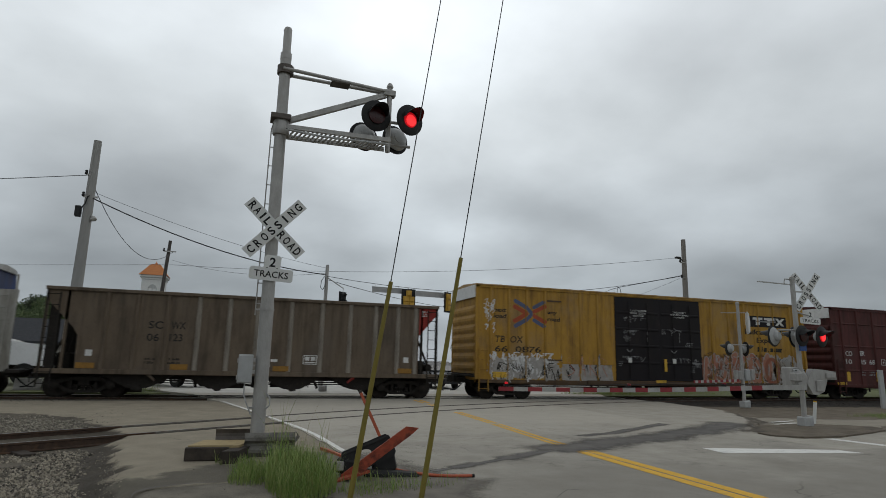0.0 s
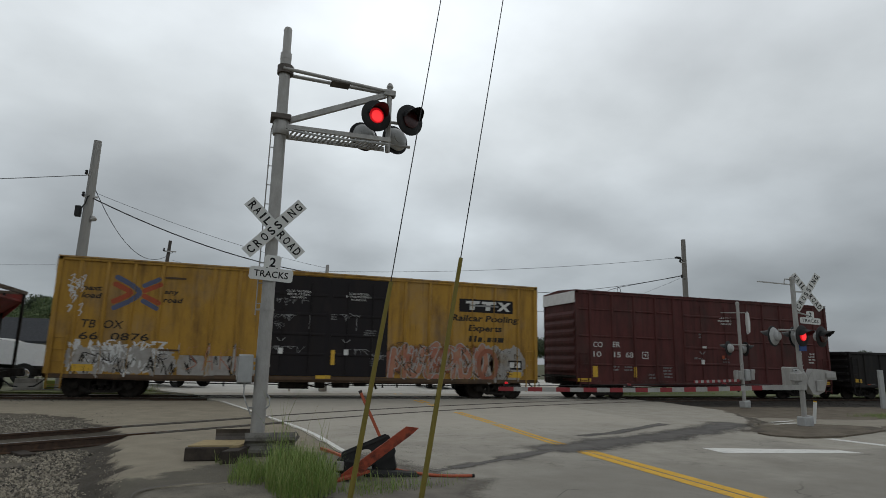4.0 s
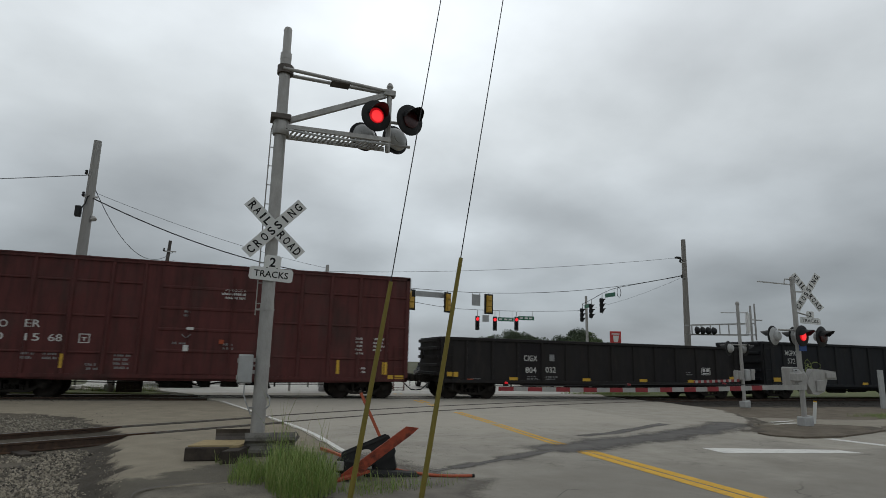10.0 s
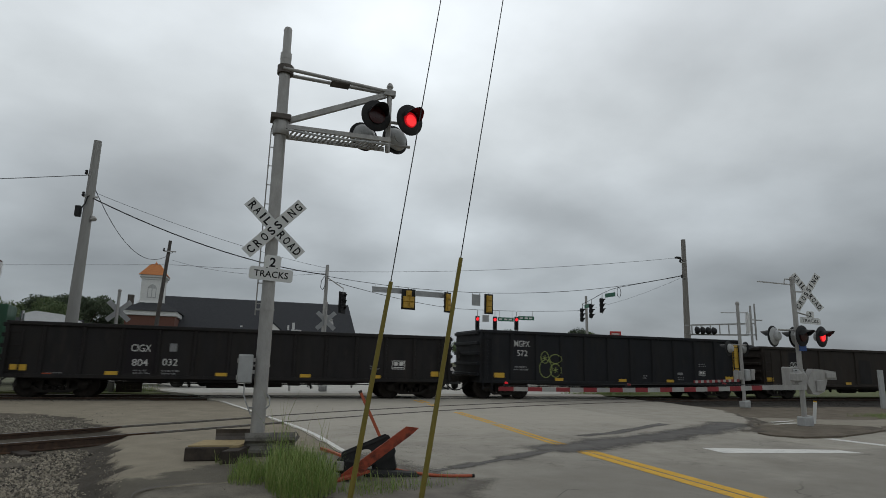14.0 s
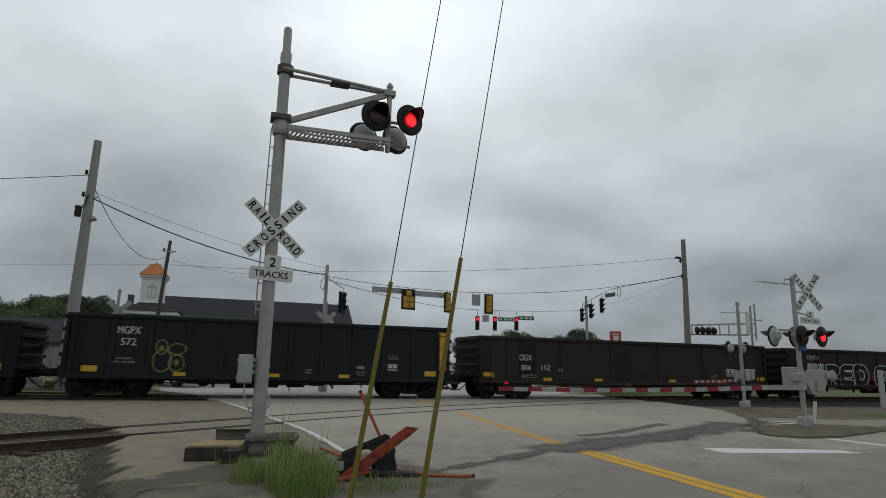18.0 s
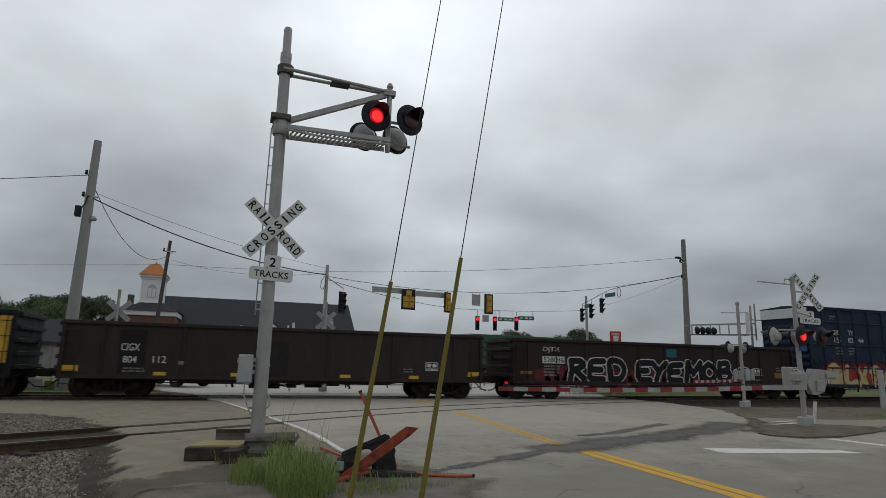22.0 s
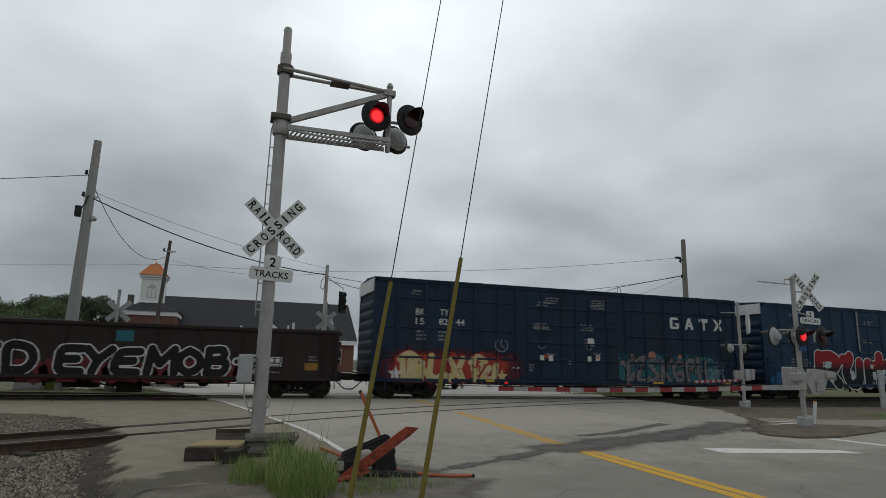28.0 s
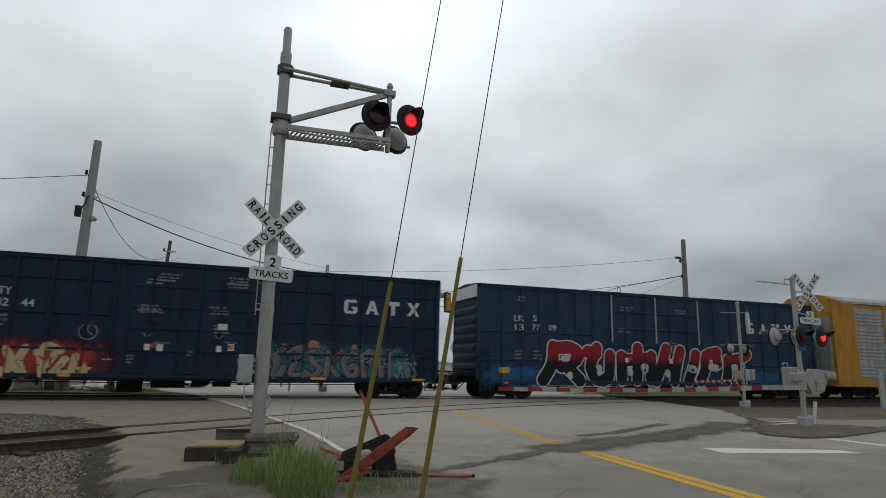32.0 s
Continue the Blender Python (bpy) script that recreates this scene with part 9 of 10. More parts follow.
part("cable", Shape().tube([(0.1, -0.25, 8.72), (0.02, -0.27, 8.65), (-0.02, -0.28, 8.35), (-0.18, -0.2, 8.1)], 0.03, 6), WIRE, p)
utility_pole(-5.75, 46.0, 9.7, 0.16, 0.11, DARKPOLE, "thin dark wooden utility pole", (0.5, 0), ((8.9, -0.3, 0.5),))
p = utility_pole(4.7, 36.0, 7.2, 0.13, 0.1, GALV, "slim galvanised signal pole", (0.03, 0))
part("drip_loop", Shape().tube([(-0.1, -0.15, 6.5), (-0.3, -0.15, 6.2), (-0.32, -0.15, 5.8), (-0.2, -0.15, 5.65), (-0.08, -0.15, 5.9), (-0.06, -0.15, 6.4)], 0.02, 5), WIRE, p)
part("dish", Shape().lathe([(0, 0.05), (0.06, 0.3), (0.1, 0.42)], (0.2, -0.2, 3.85), (0.7, -0.5, 0.6), 14), GALV, p, "grey antenna dish", 40)
part("mount", Shape().bar((0, 0, 3.6), (0.5, -0.25, 3.9), 0.06, 0.06), GALV, p)
p = utility_pole(29.55, 34.0, 10.6, 0.25, 0.15, WOODPOLE, "tall weathered wooden utility pole", (0.1, 0), ((8.9, -0.45, 0.1), (7.8, -0.35, 0.1)))
part("street_light", Shape().box(-0.75, -0.35, -0.25, 0.0, 9.15, 9.28, 0.03).bar((-0.4, -0.1, 9.25), (0, 0, 9.0), 0.05, 0.05), LAMPBLACK, p, "small dark lamp head")
utility_pole(27.25, 43.0, 7.25, 0.13, 0.1, GALV, "slim galvanised signal pole", (-0.05, 0))

SPAN0, SPAN1 = Vector((4.75, 35.9, 6.5)), Vector((29.4, 34.0, 8.0))


def on_span(x, sag=1.15):
    t = (x - SPAN0.x) / (SPAN1.x - SPAN0.x)
    p = SPAN0.lerp(SPAN1, t)
    return Vector((p.x, p.y, p.z - sag * 4 * t * (1 - t)))


wire_between("span_wire", SPAN0, SPAN1, 1.15, 0.015, "sagging black span wire that carries traffic lights")
wire_between("power_line", (-6.95, 30.4, 8.65), (4.7, 36.0, 6.6), 0.55, 0.028, "thick black overhead cable between poles")
wire_between("power_line", (-7.3, 30.4, 9.72), (-45, 29.0, 4.5), 0.5, 0.016, "thin black overhead power wire")
wire_between("power_line", (-7.1, 30.4, 9.5), (-5.0, 46, 8.9), 1.8, 0.016, "thin black overhead power wire")
wire_between("power_line", (-7.1, 30.4, 9.0), (4.7, 36.0, 7.0), 0.3, 0.009, "thin black overhead power wire")
wire_between("power_line", (-5.0, 46, 7.97), (29.2, 34.0, 9.25), 0.75, 0.011, "thin black overhead power wire")
wire_between("power_line", (-70, 47, 3.6), (-5.0, 46, 7.97), 0.1, 0.009, "thin black overhead power wire")
wire_between("power_line", (-5.0, 46, 8.3), (4.7, 36.0, 6.7), 0.5, 0.009, "thin black overhead power wire")
FAR0, FAR1 = (5.1, 36.1, 6.1), (27.2, 43.0, 6.9)
wire_between("span_wire", (4.8, 36, 6.3), (18.0, 50.0, 6.3), 0.2, 0.018, "span wire that carries the far traffic lights")
wire_between("span_wire", (18.0, 50.0, 6.3), (31.0, 50.0, 6.75), 0.15, 0.018, "span wire that carries the far traffic lights")
wire_between("span_wire", (31.0, 50.0, 6.75), (29.5, 34, 7.9), 0.3, 0.008, "span wire that carries the far traffic lights")
side_wire = Shape().tube([(27.2, 43.0, 6.3), (26.21, 42, 6.46), (25.78, 40, 6.62), (25.42, 38, 6.87), (25.36, 36.9, 7.02), (25.5, 36.0, 7.12), (29.4, 34.0, 7.95)], 0.018, 5)
tagged(new("span_wire", mesh_of("span_wire", side_wire, WIRE)), "span wire that carries the side traffic lights", "wire")
loop = thing("wire_coil", "hanging coil of spare cable on a span wire", "cable", pose(25.5, 36.0, 0))
part("coil", Shape().tube([(0.35 * math.sin(a) * 0.45, 0, 6.75 + 0.35 * math.cos(a)) for a in [i * math.tau / 12 for i in range(13)]], 0.018, 5), WIRE, loop)


def traffic_light(x, y, z, yaw, housing, lit, label, kind="three", top=None, plate=True):
    """Signal head that faces -y before it is turned by yaw: back plate, sections, visors and lenses."""
    t = thing("traffic_light", label, "traffic light", pose(x, y, z, 0, 0, yaw), "traffic lights")
    cells = [(0, 0.36), (0, 0.0), (0, -0.36)] if kind == "three" else [(0, 0.36), (-0.18, 0.0), (0.18, 0.0), (-0.18, -0.36), (0.18, -0.36)]
    w = 0.32 if kind == "three" else 0.46
    part("back_plate", Shape().box(-w if plate else -0.19, w if plate else 0.19, 0.02, 0.03, -0.64, 0.64), LAMPBLACK, t, "black back plate")
    for k, (a, b) in enumerate(cells):
        s = part("section", Shape().box(a - 0.175, a + 0.175, -0.06, 0.16, b - 0.175, b + 0.175, 0.015).box(a - 0.14, a + 0.14, 0.16, 0.2, b - 0.14, b + 0.14, 0.015), housing, t)
        v = []
        n = 10
        vis = Shape()
        for i in range(n + 1):
            g = radians(-20 + 220 * i / n)
            v += [(a + 0.155 * math.cos(g), -0.06, b + 0.155 * math.sin(g)), (a + 0.155 * math.cos(g), -0.06 - 0.24 * max(0.3, math.sin(g)), b + 0.155 * math.sin(g))]
        vis.add(v, [(2 * i, 2 * i + 1, 2 * i + 3, 2 * i + 2) for i in range(n)])
        part("visor", vis, LAMPBLACK, s)
        part("lens", Shape().lathe([(0, 0.15), (0.012, 0.14), (0.02, 0.05)], (a, -0.06, b), (0, -1, 0), 16), REDLED if (lit and k == 0) else LAMPBLACK, s, "glowing red lens" if lit and k == 0 else "", 50)
    part("hanger", Shape().rod((0, 0.0, 0.55), (0, 0.0, (top - z + 0.01) if top else 0.9), 0.025, n=6), GALV, t)
    return t


def wire_sign(x, y, z, w, h, yaw, mat_, label, top):
    t = thing("hanging_sign", label, "street sign", pose(x, y, z, 0, 0, yaw), "hanging signs")
    part("panel", Shape().box(-w / 2, w / 2, -0.012, 0.0, -h / 2, h / 2), mat_, t)
    if mat_ is GREENSIGN:
        for a in (-0.32, 0.0, 0.28):
            part("name_bar", Shape().box(a * w - 0.1 * w, a * w + 0.1 * w, -0.016, -0.013, -h * 0.2, h * 0.2), SIGNWHITE, t, "white bar of unreadable writing")
    for a in (-0.4, 0.4):
        part("hanger", Shape().rod((a * w, 0, h / 2 - 0.02), (a * w, 0, top - z), 0.015, n=6), GALV, t)


for x, kind, dz in ((9.75, "five", 0.02), (12.25, "three", 0.0), (14.99, "three", -0.02)):
    q = on_span(x)
    traffic_light(x, q.y, q.z - 0.72, 180 + (4 if x < 12 else 28 if x < 14 else 6), SIGNALYEL, False, "yellow traffic light seen from behind on a span wire", kind, q.z)
for x, w, h in ((8.4, 1.9, 0.34), (11.1, 1.95, 0.34), (14.15, 0.6, 0.72)):
    q = on_span(x)
    wire_sign(x, q.y, q.z - 0.12 - h / 2, w, h, 4, SIGNBACK, "bare grey back of a hanging street sign", q.z)
for x, z in ((20.28, 5.1), (22.0, 5.12), (24.17, 5.2)):
    traffic_light(x, 50.0, z, -12, LAMPBLACK, True, "black traffic light showing red on a span wire", "three", 6.3, False)
wire_sign(23.1, 50.05, 5.55, 1.5, 0.36, -12, GREENSIGN, "green hanging street name sign", 6.35)
wire_sign(25.2, 50.05, 5.75, 1.5, 0.36, -12, GREENSIGN, "green hanging street name sign", 6.4)
wire_sign(21.1, 50.05, 5.55, 0.6, 0.6, -12, SIGNBACK, "small grey hanging sign", 6.3)
for x, y, z in ((26.21, 42, 5.56), (25.78, 40, 5.72), (25.42, 38, 5.97)):
    traffic_light(x, y, z, 58, LAMPBLACK, False, "black traffic light hanging edge-on from a span wire", "three", {42: 6.48, 40: 6.64, 38: 6.89}[y])
wire_sign(26.0, 41, 6.2, 1.1, 0.3, 78, GREENSIGN, "green hanging street name sign", 6.58)
wire_sign(25.37, 36.9, 6.65, 1.2, 0.3, 92, GREENSIGN, "green hanging street name sign", 7.04)
tl = traffic_light(5.6, 35.0, 4.87, 40, LAMPBLACK, False, "black traffic light hanging beside a pole", "three", 5.75)
part("bracket", Shape().bar((0, 0, 0.85), (-0.03, 1.34, 1.6), 0.05, 0.05), GALV, tl)
sg = thing("shop_sign", "red roadside shop sign with a white shield on a post", "sign", pose(66.2, 95, 0, 0, 0, -28))
part("post", Shape().box(-0.2, 0.2, -0.15, 0.15, -0.2, 5.6), GALV, sg)
part("panel", Shape().box(-1.0, 1.0, -0.25, 0.25, 5.3, 7.9, 0.05), mk("bright_red_sign_face", (0.45, 0.03, 0.025), (0.40, 0.03, 0.025), 3, 0.5, bump=0), sg)
part("shield", Shape().prism([(-0.45, 7.1), (0.6, 7.1), (0.4, 5.9), (-0.35, 5.9)], "y", -0.27, -0.255), SIGNWHITE, sg, "plain white shield shape")
part("stripe", Shape().prism([(-0.7, 7.5), (0.7, 7.5), (0.7, 7.3), (-0.7, 7.3)], "y", -0.27, -0.255), SIGNWHITE, sg)


# ---- church ----
BRICK = mk("red_brick_wall", (0.165, 0.08, 0.06), (0.125, 0.062, 0.048), 9, 0.9, stain=(0.1, 0.062, 0.05))
SHINGLE = mk("charcoal_shingles", (0.050, 0.052, 0.057), (0.036, 0.038, 0.042), 5, 0.9, fine=30)
WHITEWOOD = mk("white_painted_wood", (0.72, 0.72, 0.70), (0.64, 0.64, 0.62), 4, 0.6, bump=0.05)
COPPER = mk("bright_copper_sheet", (0.62, 0.25, 0.09), (0.52, 0.20, 0.08), 5, 0.4, 0.6, bump=0.05)


def church():
    c = thing("church", "brick church with charcoal roof and white copper-capped steeple", "church", pose(0, 78, 0))
    x0, x1, eave, ridge, deep = -9.4, 14.3, 3.9, 9.1, 16.0
    part("wall", Shape().box(x0, x1, 0, 0.35, -0.2, eave), BRICK, c, "red brick wall")
    part("wall", Shape().box(x0, x1, deep - 0.35, deep, -0.2, eave), BRICK, c, "red brick wall")
    for x in (x0, x1 - 0.35):
        part("wall", Shape().prism([(0.35, -0.2), (deep - 0.35, -0.2), (deep - 0.35, eave), (deep / 2, ridge - 0.3), (0.35, eave)], "x", x, x + 0.35), BRICK, c, "red brick gable wall")
    part("roof", Shape().prism([(-0.5, eave - 0.15), (deep / 2, ridge), (deep + 0.5, eave - 0.15), (deep + 0.5, eave + 0.1), (deep / 2, ridge + 0.25), (-0.5, eave + 0.1)], "x", x0 - 0.3, x1 + 0.3), SHINGLE, c, "charcoal shingle roof")
    part("fascia", Shape().box(x0 - 0.3, x1 + 0.3, -0.56, -0.5, eave - 0.5, eave + 0.06), WHITEWOOD, c, "white fascia board")
    d = part("dormer", Shape().prism([(2.9, 4.9), (4.9, 4.9), (3.9, 5.75)], "y", -0.9, 1.0), WHITEWOOD, c, "small white entrance gable")
    part("roof", Shape().prism([(2.7, 4.95), (3.9, 5.95), (5.1, 4.95), (5.1, 4.8), (3.9, 5.78), (2.7, 4.8)], "y", -1.0, 1.2), SHINGLE, d)
    part("vent", Shape().rod((5.9, 1.4, 4.8), (5.9, 1.4, 5.75), 0.12), WHITEWOOD, c)
    part("vent", Shape().box(0.0, 0.3, 1.6, 1.9, 4.9, 5.5), WHITEWOOD, c)
    for x in (-4.6, -1.4, 1.2, 6.8, 9.6, 12.2):
        w = part("window", Shape().box(x - 0.5, x + 0.5, -0.04, -0.002, 1.0, 2.9), WHITEWOOD, c, "white framed window")
        for i in range(2):
            for k in range(3):
                part("pane", Shape().box(x - 0.44 + i * 0.46, x - 0.02 + i * 0.46, -0.05, -0.041, 1.06 + k * 0.62, 1.62 + k * 0.62), GLASS, w)
    for x in (3.4, 4.4):
        part("door", Shape().box(x - 0.45, x + 0.45, -0.06, -0.002, -0.1, 2.3), WHITEWOOD, c, "white entrance door")
    # front block under the steeple
    part("front_wall", Shape().box(-12.4, -7.2, -3.0, 4.0, -0.2, 6.3), BRICK, c, "red brick front block")
    part("front_trim", Shape().box(-12.6, -7.0, -3.2, 4.2, 6.0, 6.55, 0.04), WHITEWOOD, c, "white cornice")
    part("front_roof", Shape().add([(-12.8, -3.4, 6.55), (-6.8, -3.4, 6.55), (-6.8, 4.4, 6.55), (-12.8, 4.4, 6.55), (-11.3, -1.2, 7.6), (-8.4, -1.2, 7.6), (-8.4, 2.2, 7.6), (-11.3, 2.2, 7.6)], [(0, 1, 5, 4), (1, 2, 6, 5), (2, 3, 7, 6), (3, 0, 4, 7), (4, 5, 6, 7), (3, 2, 1, 0)]), SHINGLE, c, "charcoal hip roof")
    for z0, z1 in ((2.9, 4.6), (0.6, 1.9)):
        w = part("window", Shape().box(-10.3, -8.4, -3.05, -3.001, z0, z1), WHITEWOOD, c, "white gridded window")
        for i in range(4):
            for k in range(3):
                part("pane", Shape().box(-10.22 + i * 0.46, -9.84 + i * 0.46, -3.06, -3.051, z0 + 0.08 + k * (z1 - z0 - 0.1) / 3, z0 + (k + 1) * (z1 - z0 - 0.1) / 3), GLASS, w)
    s = part("steeple", Shape().box(-11.4, -8.95, -1.0, 1.45, 7.0, 10.6, 0.05), WHITEWOOD, c, "white square steeple")
    part("cornice", Shape().box(-11.65, -8.7, -1.25, 1.7, 10.6, 10.9, 0.06).box(-11.5, -8.85, -1.1, 1.55, 10.35, 10.6, 0.04), WHITEWOOD, s)
    part("base_trim", Shape().box(-11.55, -8.8, -1.15, 1.6, 7.4, 7.7, 0.04), WHITEWOOD, s)
    part("louvre_window", Shape().box(-10.65, -9.7, -1.04, -1.001, 8.2, 9.4).prism([(-10.65, 9.4), (-9.7, 9.4), (-9.9, 9.7), (-10.18, 9.82), (-10.45, 9.7)], "y", -1.04, -1.001), ROOFGREY, s, "pale grey arched louvre")
    for k in range(2):
        part("louvre_pane", Shape().box(-10.57 + k * 0.45, -10.23 + k * 0.45, -1.06, -1.041, 8.3, 9.3), WHITEWOOD, s)
    part("copper_roof", Shape().add([(-11.75, -1.35, 10.9), (-8.6, -1.35, 10.9), (-8.6, 1.8, 10.9), (-11.75, 1.8, 10.9), (-11.4, -1.0, 11.35), (-8.95, -1.0, 11.35), (-8.95, 1.45, 11.35), (-11.4, 1.45, 11.35), (-10.68, -0.28, 12.32), (-9.67, -0.28, 12.32), (-9.67, 0.73, 12.32), (-10.68, 0.73, 12.32)], [(0, 1, 5, 4), (1, 2, 6, 5), (2, 3, 7, 6), (3, 0, 4, 7), (4, 5, 9, 8), (5, 6, 10, 9), (6, 7, 11, 10), (7, 4, 8, 11), (8, 9, 10, 11), (3, 2, 1, 0)]), COPPER, c, "bright copper cap")
    part("finial", Shape().lathe([(0, 0.1), (0.1, 0.16), (0.25, 0.05), (0.4, 0.02)], (-10.18, 0.22, 12.35), (0, 0, 1), 10), COPPER, c, "", 40)
    part("chimney", Shape().box(-12.9, -12.3, 0.5, 1.3, 6.4, 8.6), RUST, c, "dark chimney")


church()


def low_building(x, y, w, d, h, rise, wall, roof, label):
    b = thing("house", label, "house", pose(x, y, 0))
    part("wall", Shape().box(0, w, 0, d, -0.2, h), wall, b)
    part("roof", Shape().prism([(-0.5, h), (d / 2, h + rise), (d + 0.5, h), (d + 0.5, h - 0.2), (-0.5, h - 0.2)], "x", -0.5, w + 0.5), roof, b, "dark roof")
    for i in range(4):
        p = part("window", Shape().box(w * (i + 0.5) / 4 - 0.5, w * (i + 0.5) / 4 + 0.5, -0.06, -0.002, 1.0, 2.2), WHITEWOOD, b, "white framed window")
        part("pane", Shape().box(w * (i + 0.5) / 4 - 0.42, w * (i + 0.5) / 4 + 0.42, -0.07, -0.061, 1.08, 2.12), GLASS, p)


low_building(-52, 82, 26, 12, 3.0, 2.6, WHITECAR, SHINGLE, "long low pale house with a dark roof")
low_building(-33, 64, 17.5, 9, 2.6, 2.3, WHITECAR, SHINGLE, "low pale house with a charcoal roof")
shed = thing("carport", "small white gabled carport before the house", "carport", pose(-20.6, 58, 0))
for x in (0.1, 3.6):
    for y in (0.1, 4.0):
        part("post", Shape().box(x - 0.06, x + 0.06, y - 0.06, y + 0.06, -0.1, 2.0), WHITEWOOD, shed)
part("gable", Shape().prism([(0, 2.0), (3.7, 2.0), (3.7, 2.12), (1.85, 2.62), (0, 2.12)], "y", -0.03, 0.03), WHITEWOOD, shed, "white gable")
part("roof", Shape().prism([(-0.2, 2.0), (1.85, 2.6), (3.9, 2.0), (3.9, 2.08), (1.85, 2.7), (-0.2, 2.08)], "y", -0.2, 4.3), ROOFGREY, shed, "pale sheet roof")


# ---- trees ----
LEAF = islands("tree_leaves", (0.08, 0.12, 0.05), (0.15, 0.19, 0.085), 0.85)
LEAFDARK = islands("dark_tree_leaves", (0.06, 0.082, 0.048), (0.1, 0.125, 0.072), 0.85)
BARK = mk("tree_bark", (0.09, 0.075, 0.06), (0.06, 0.05, 0.04), 6, 0.95)


def tree_meshes(seed, height, spread, leaf, count):
    rnd = random.Random(seed)
    trunk = Shape().rod((0, 0, -0.2), (0.1, 0, height * 0.4), height * 0.03, height * 0.02, n=9)
    tips = []
    for i in range(9):
        a = i * 2.4 + rnd.random()
        z = height * (0.28 + 0.16 * rnd.random())
        e = Vector((math.cos(a) * spread * (0.35 + 0.35 * rnd.random()), math.sin(a) * spread * (0.35 + 0.35 * rnd.random()), height * (0.5 + 0.35 * rnd.random())))
        trunk.rod((0.05, 0, z), e, height * 0.012, height * 0.004, n=6)
        tips.append(e)
    crown = Shape()
    lumps = [(e, spread * (0.28 + 0.2 * rnd.random())) for e in tips] + [(Vector(((rnd.random() - 0.5) * spread, (rnd.random() - 0.5) * spread, height * (0.55 + 0.35 * rnd.random()))), spread * (0.2 + 0.2 * rnd.random())) for _ in range(9)]
    for i in range(count):
        c, r = lumps[i % len(lumps)]
        d = Vector((rnd.gauss(0, 1), rnd.gauss(0, 1), rnd.gauss(0, 1))).normalized()
        p = c + Vector((d.x * r, d.y * r, d.z * r * 0.75)) * (0.55 + 0.5 * rnd.random())
        s = height * (0.006 + 0.009 * rnd.random())
        m = Matrix.Translation(p) @ Euler((rnd.random() * 6, rnd.random() * 6, rnd.random() * 6)).to_matrix().to_4x4()
        crown.add([m @ Vector(q) for q in ((-s, -s * 0.7, 0), (s, -s * 0.6, s * 0.2), (s * 1.1, s * 0.7, 0), (-s * 0.8, s * 0.8, -s * 0.2))], [(0, 1, 2, 3)])
    me = bpy.data.meshes.new("crown")
    me.from_pydata(crown.v, [], crown.f)
    me.materials.append(leaf)
    return mesh_of("trunk", trunk, BARK, 40), me


KINDS = [tree_meshes(1, 9.0, 4.2, LEAF, 10000), tree_meshes(2, 10.0, 4.6, LEAFDARK, 10000), tree_meshes(3, 8.0, 4.4, LEAF, 9000), tree_meshes(4, 12.0, 6.0, LEAFDARK, 11000)]


def tree(k, x, y, size, turn, label):
    t = thing("tree", label, "tree", pose(x, y, 0, 0, 0, turn), "background trees")
    for nm, me in zip(("trunk", "crown"), KINDS[k]):
        o = child(nm, me, t, (0, 0, 0))
        o.scale = (size, size, size)
    return t


for k, x, y, s, r in ((0, -24.5, 90, 1.06, 10), (1, -20.5, 94, 1.0, 70), (0, -28.5, 90, 1.05, 130), (2, -32, 92, 1.12, 200), (1, -26.5, 98, 1.0, 15), (1, -17.2, 97, 0.75, 40), (2, -39, 96, 0.95, 5), (3, -45, 98, 0.8, 77), (1, -52, 104, 0.9, 160), (3, -60, 106, 0.8, 250), (0, -68, 108, 1.0, 20), (2, -76, 110, 1.1, 99)):
    tree(k, x, y, s, r, "broad leafy green tree beyond the lots")
for k, x, y, s, r in ((3, 73, 150, 0.9, 10), (1, 79, 152, 0.95, 75), (3, 88, 148, 0.98, 140), (0, 84, 154, 0.98, 33), (2, 94, 152, 1.22, 290), (3, 66.5, 156, 0.8, 200), (1, 100, 150, 0.86, 20), (2, 61, 160, 1.05, 61), (0, 106, 150, 0.75, 12), (2, 91, 146, 1.35, 66), (0, 97, 149, 1.1, 166), (1, 75, 147, 0.95, 140)):
    tree(k, x, y, s, r, "dark leafy tree on the skyline")
for k, x, y, s, r in ((0, 100, 120, 0.72, 5), (2, 106, 122, 0.85, 50), (1, 112, 124, 0.66, 9), (3, 160, 118, 0.6, 80), (0, 170, 120, 0.8, 120), (2, 178, 120, 0.85, 230), (1, 150, 130, 0.6, 20)):
    tree(k, x, y, s, r, "dark leafy tree on the skyline")


# ---- small things across the tracks ----
def cone(x, y, turn=0):
    c = thing("traffic_cone", "orange traffic cone beside the track", "traffic cone", pose(x, y, -0.02, 0, 0, turn))
    part("base", Shape().box(-0.18, 0.18, -0.18, 0.18, 0, 0.04, 0.01), RUBBER, c)
    part("body", Shape().lathe([(0.04, 0.13), (0.68, 0.03), (0.7, 0.02)], (0, 0, 0), (0, 0, 1), 14), ORANGE, c, "", 40)
    part("band", Shape().lathe([(0.36, 0.085), (0.5, 0.062)], (0, 0, 0), (0, 0, 1), 14), SIGNWHITE, c, "white reflective band", 40)


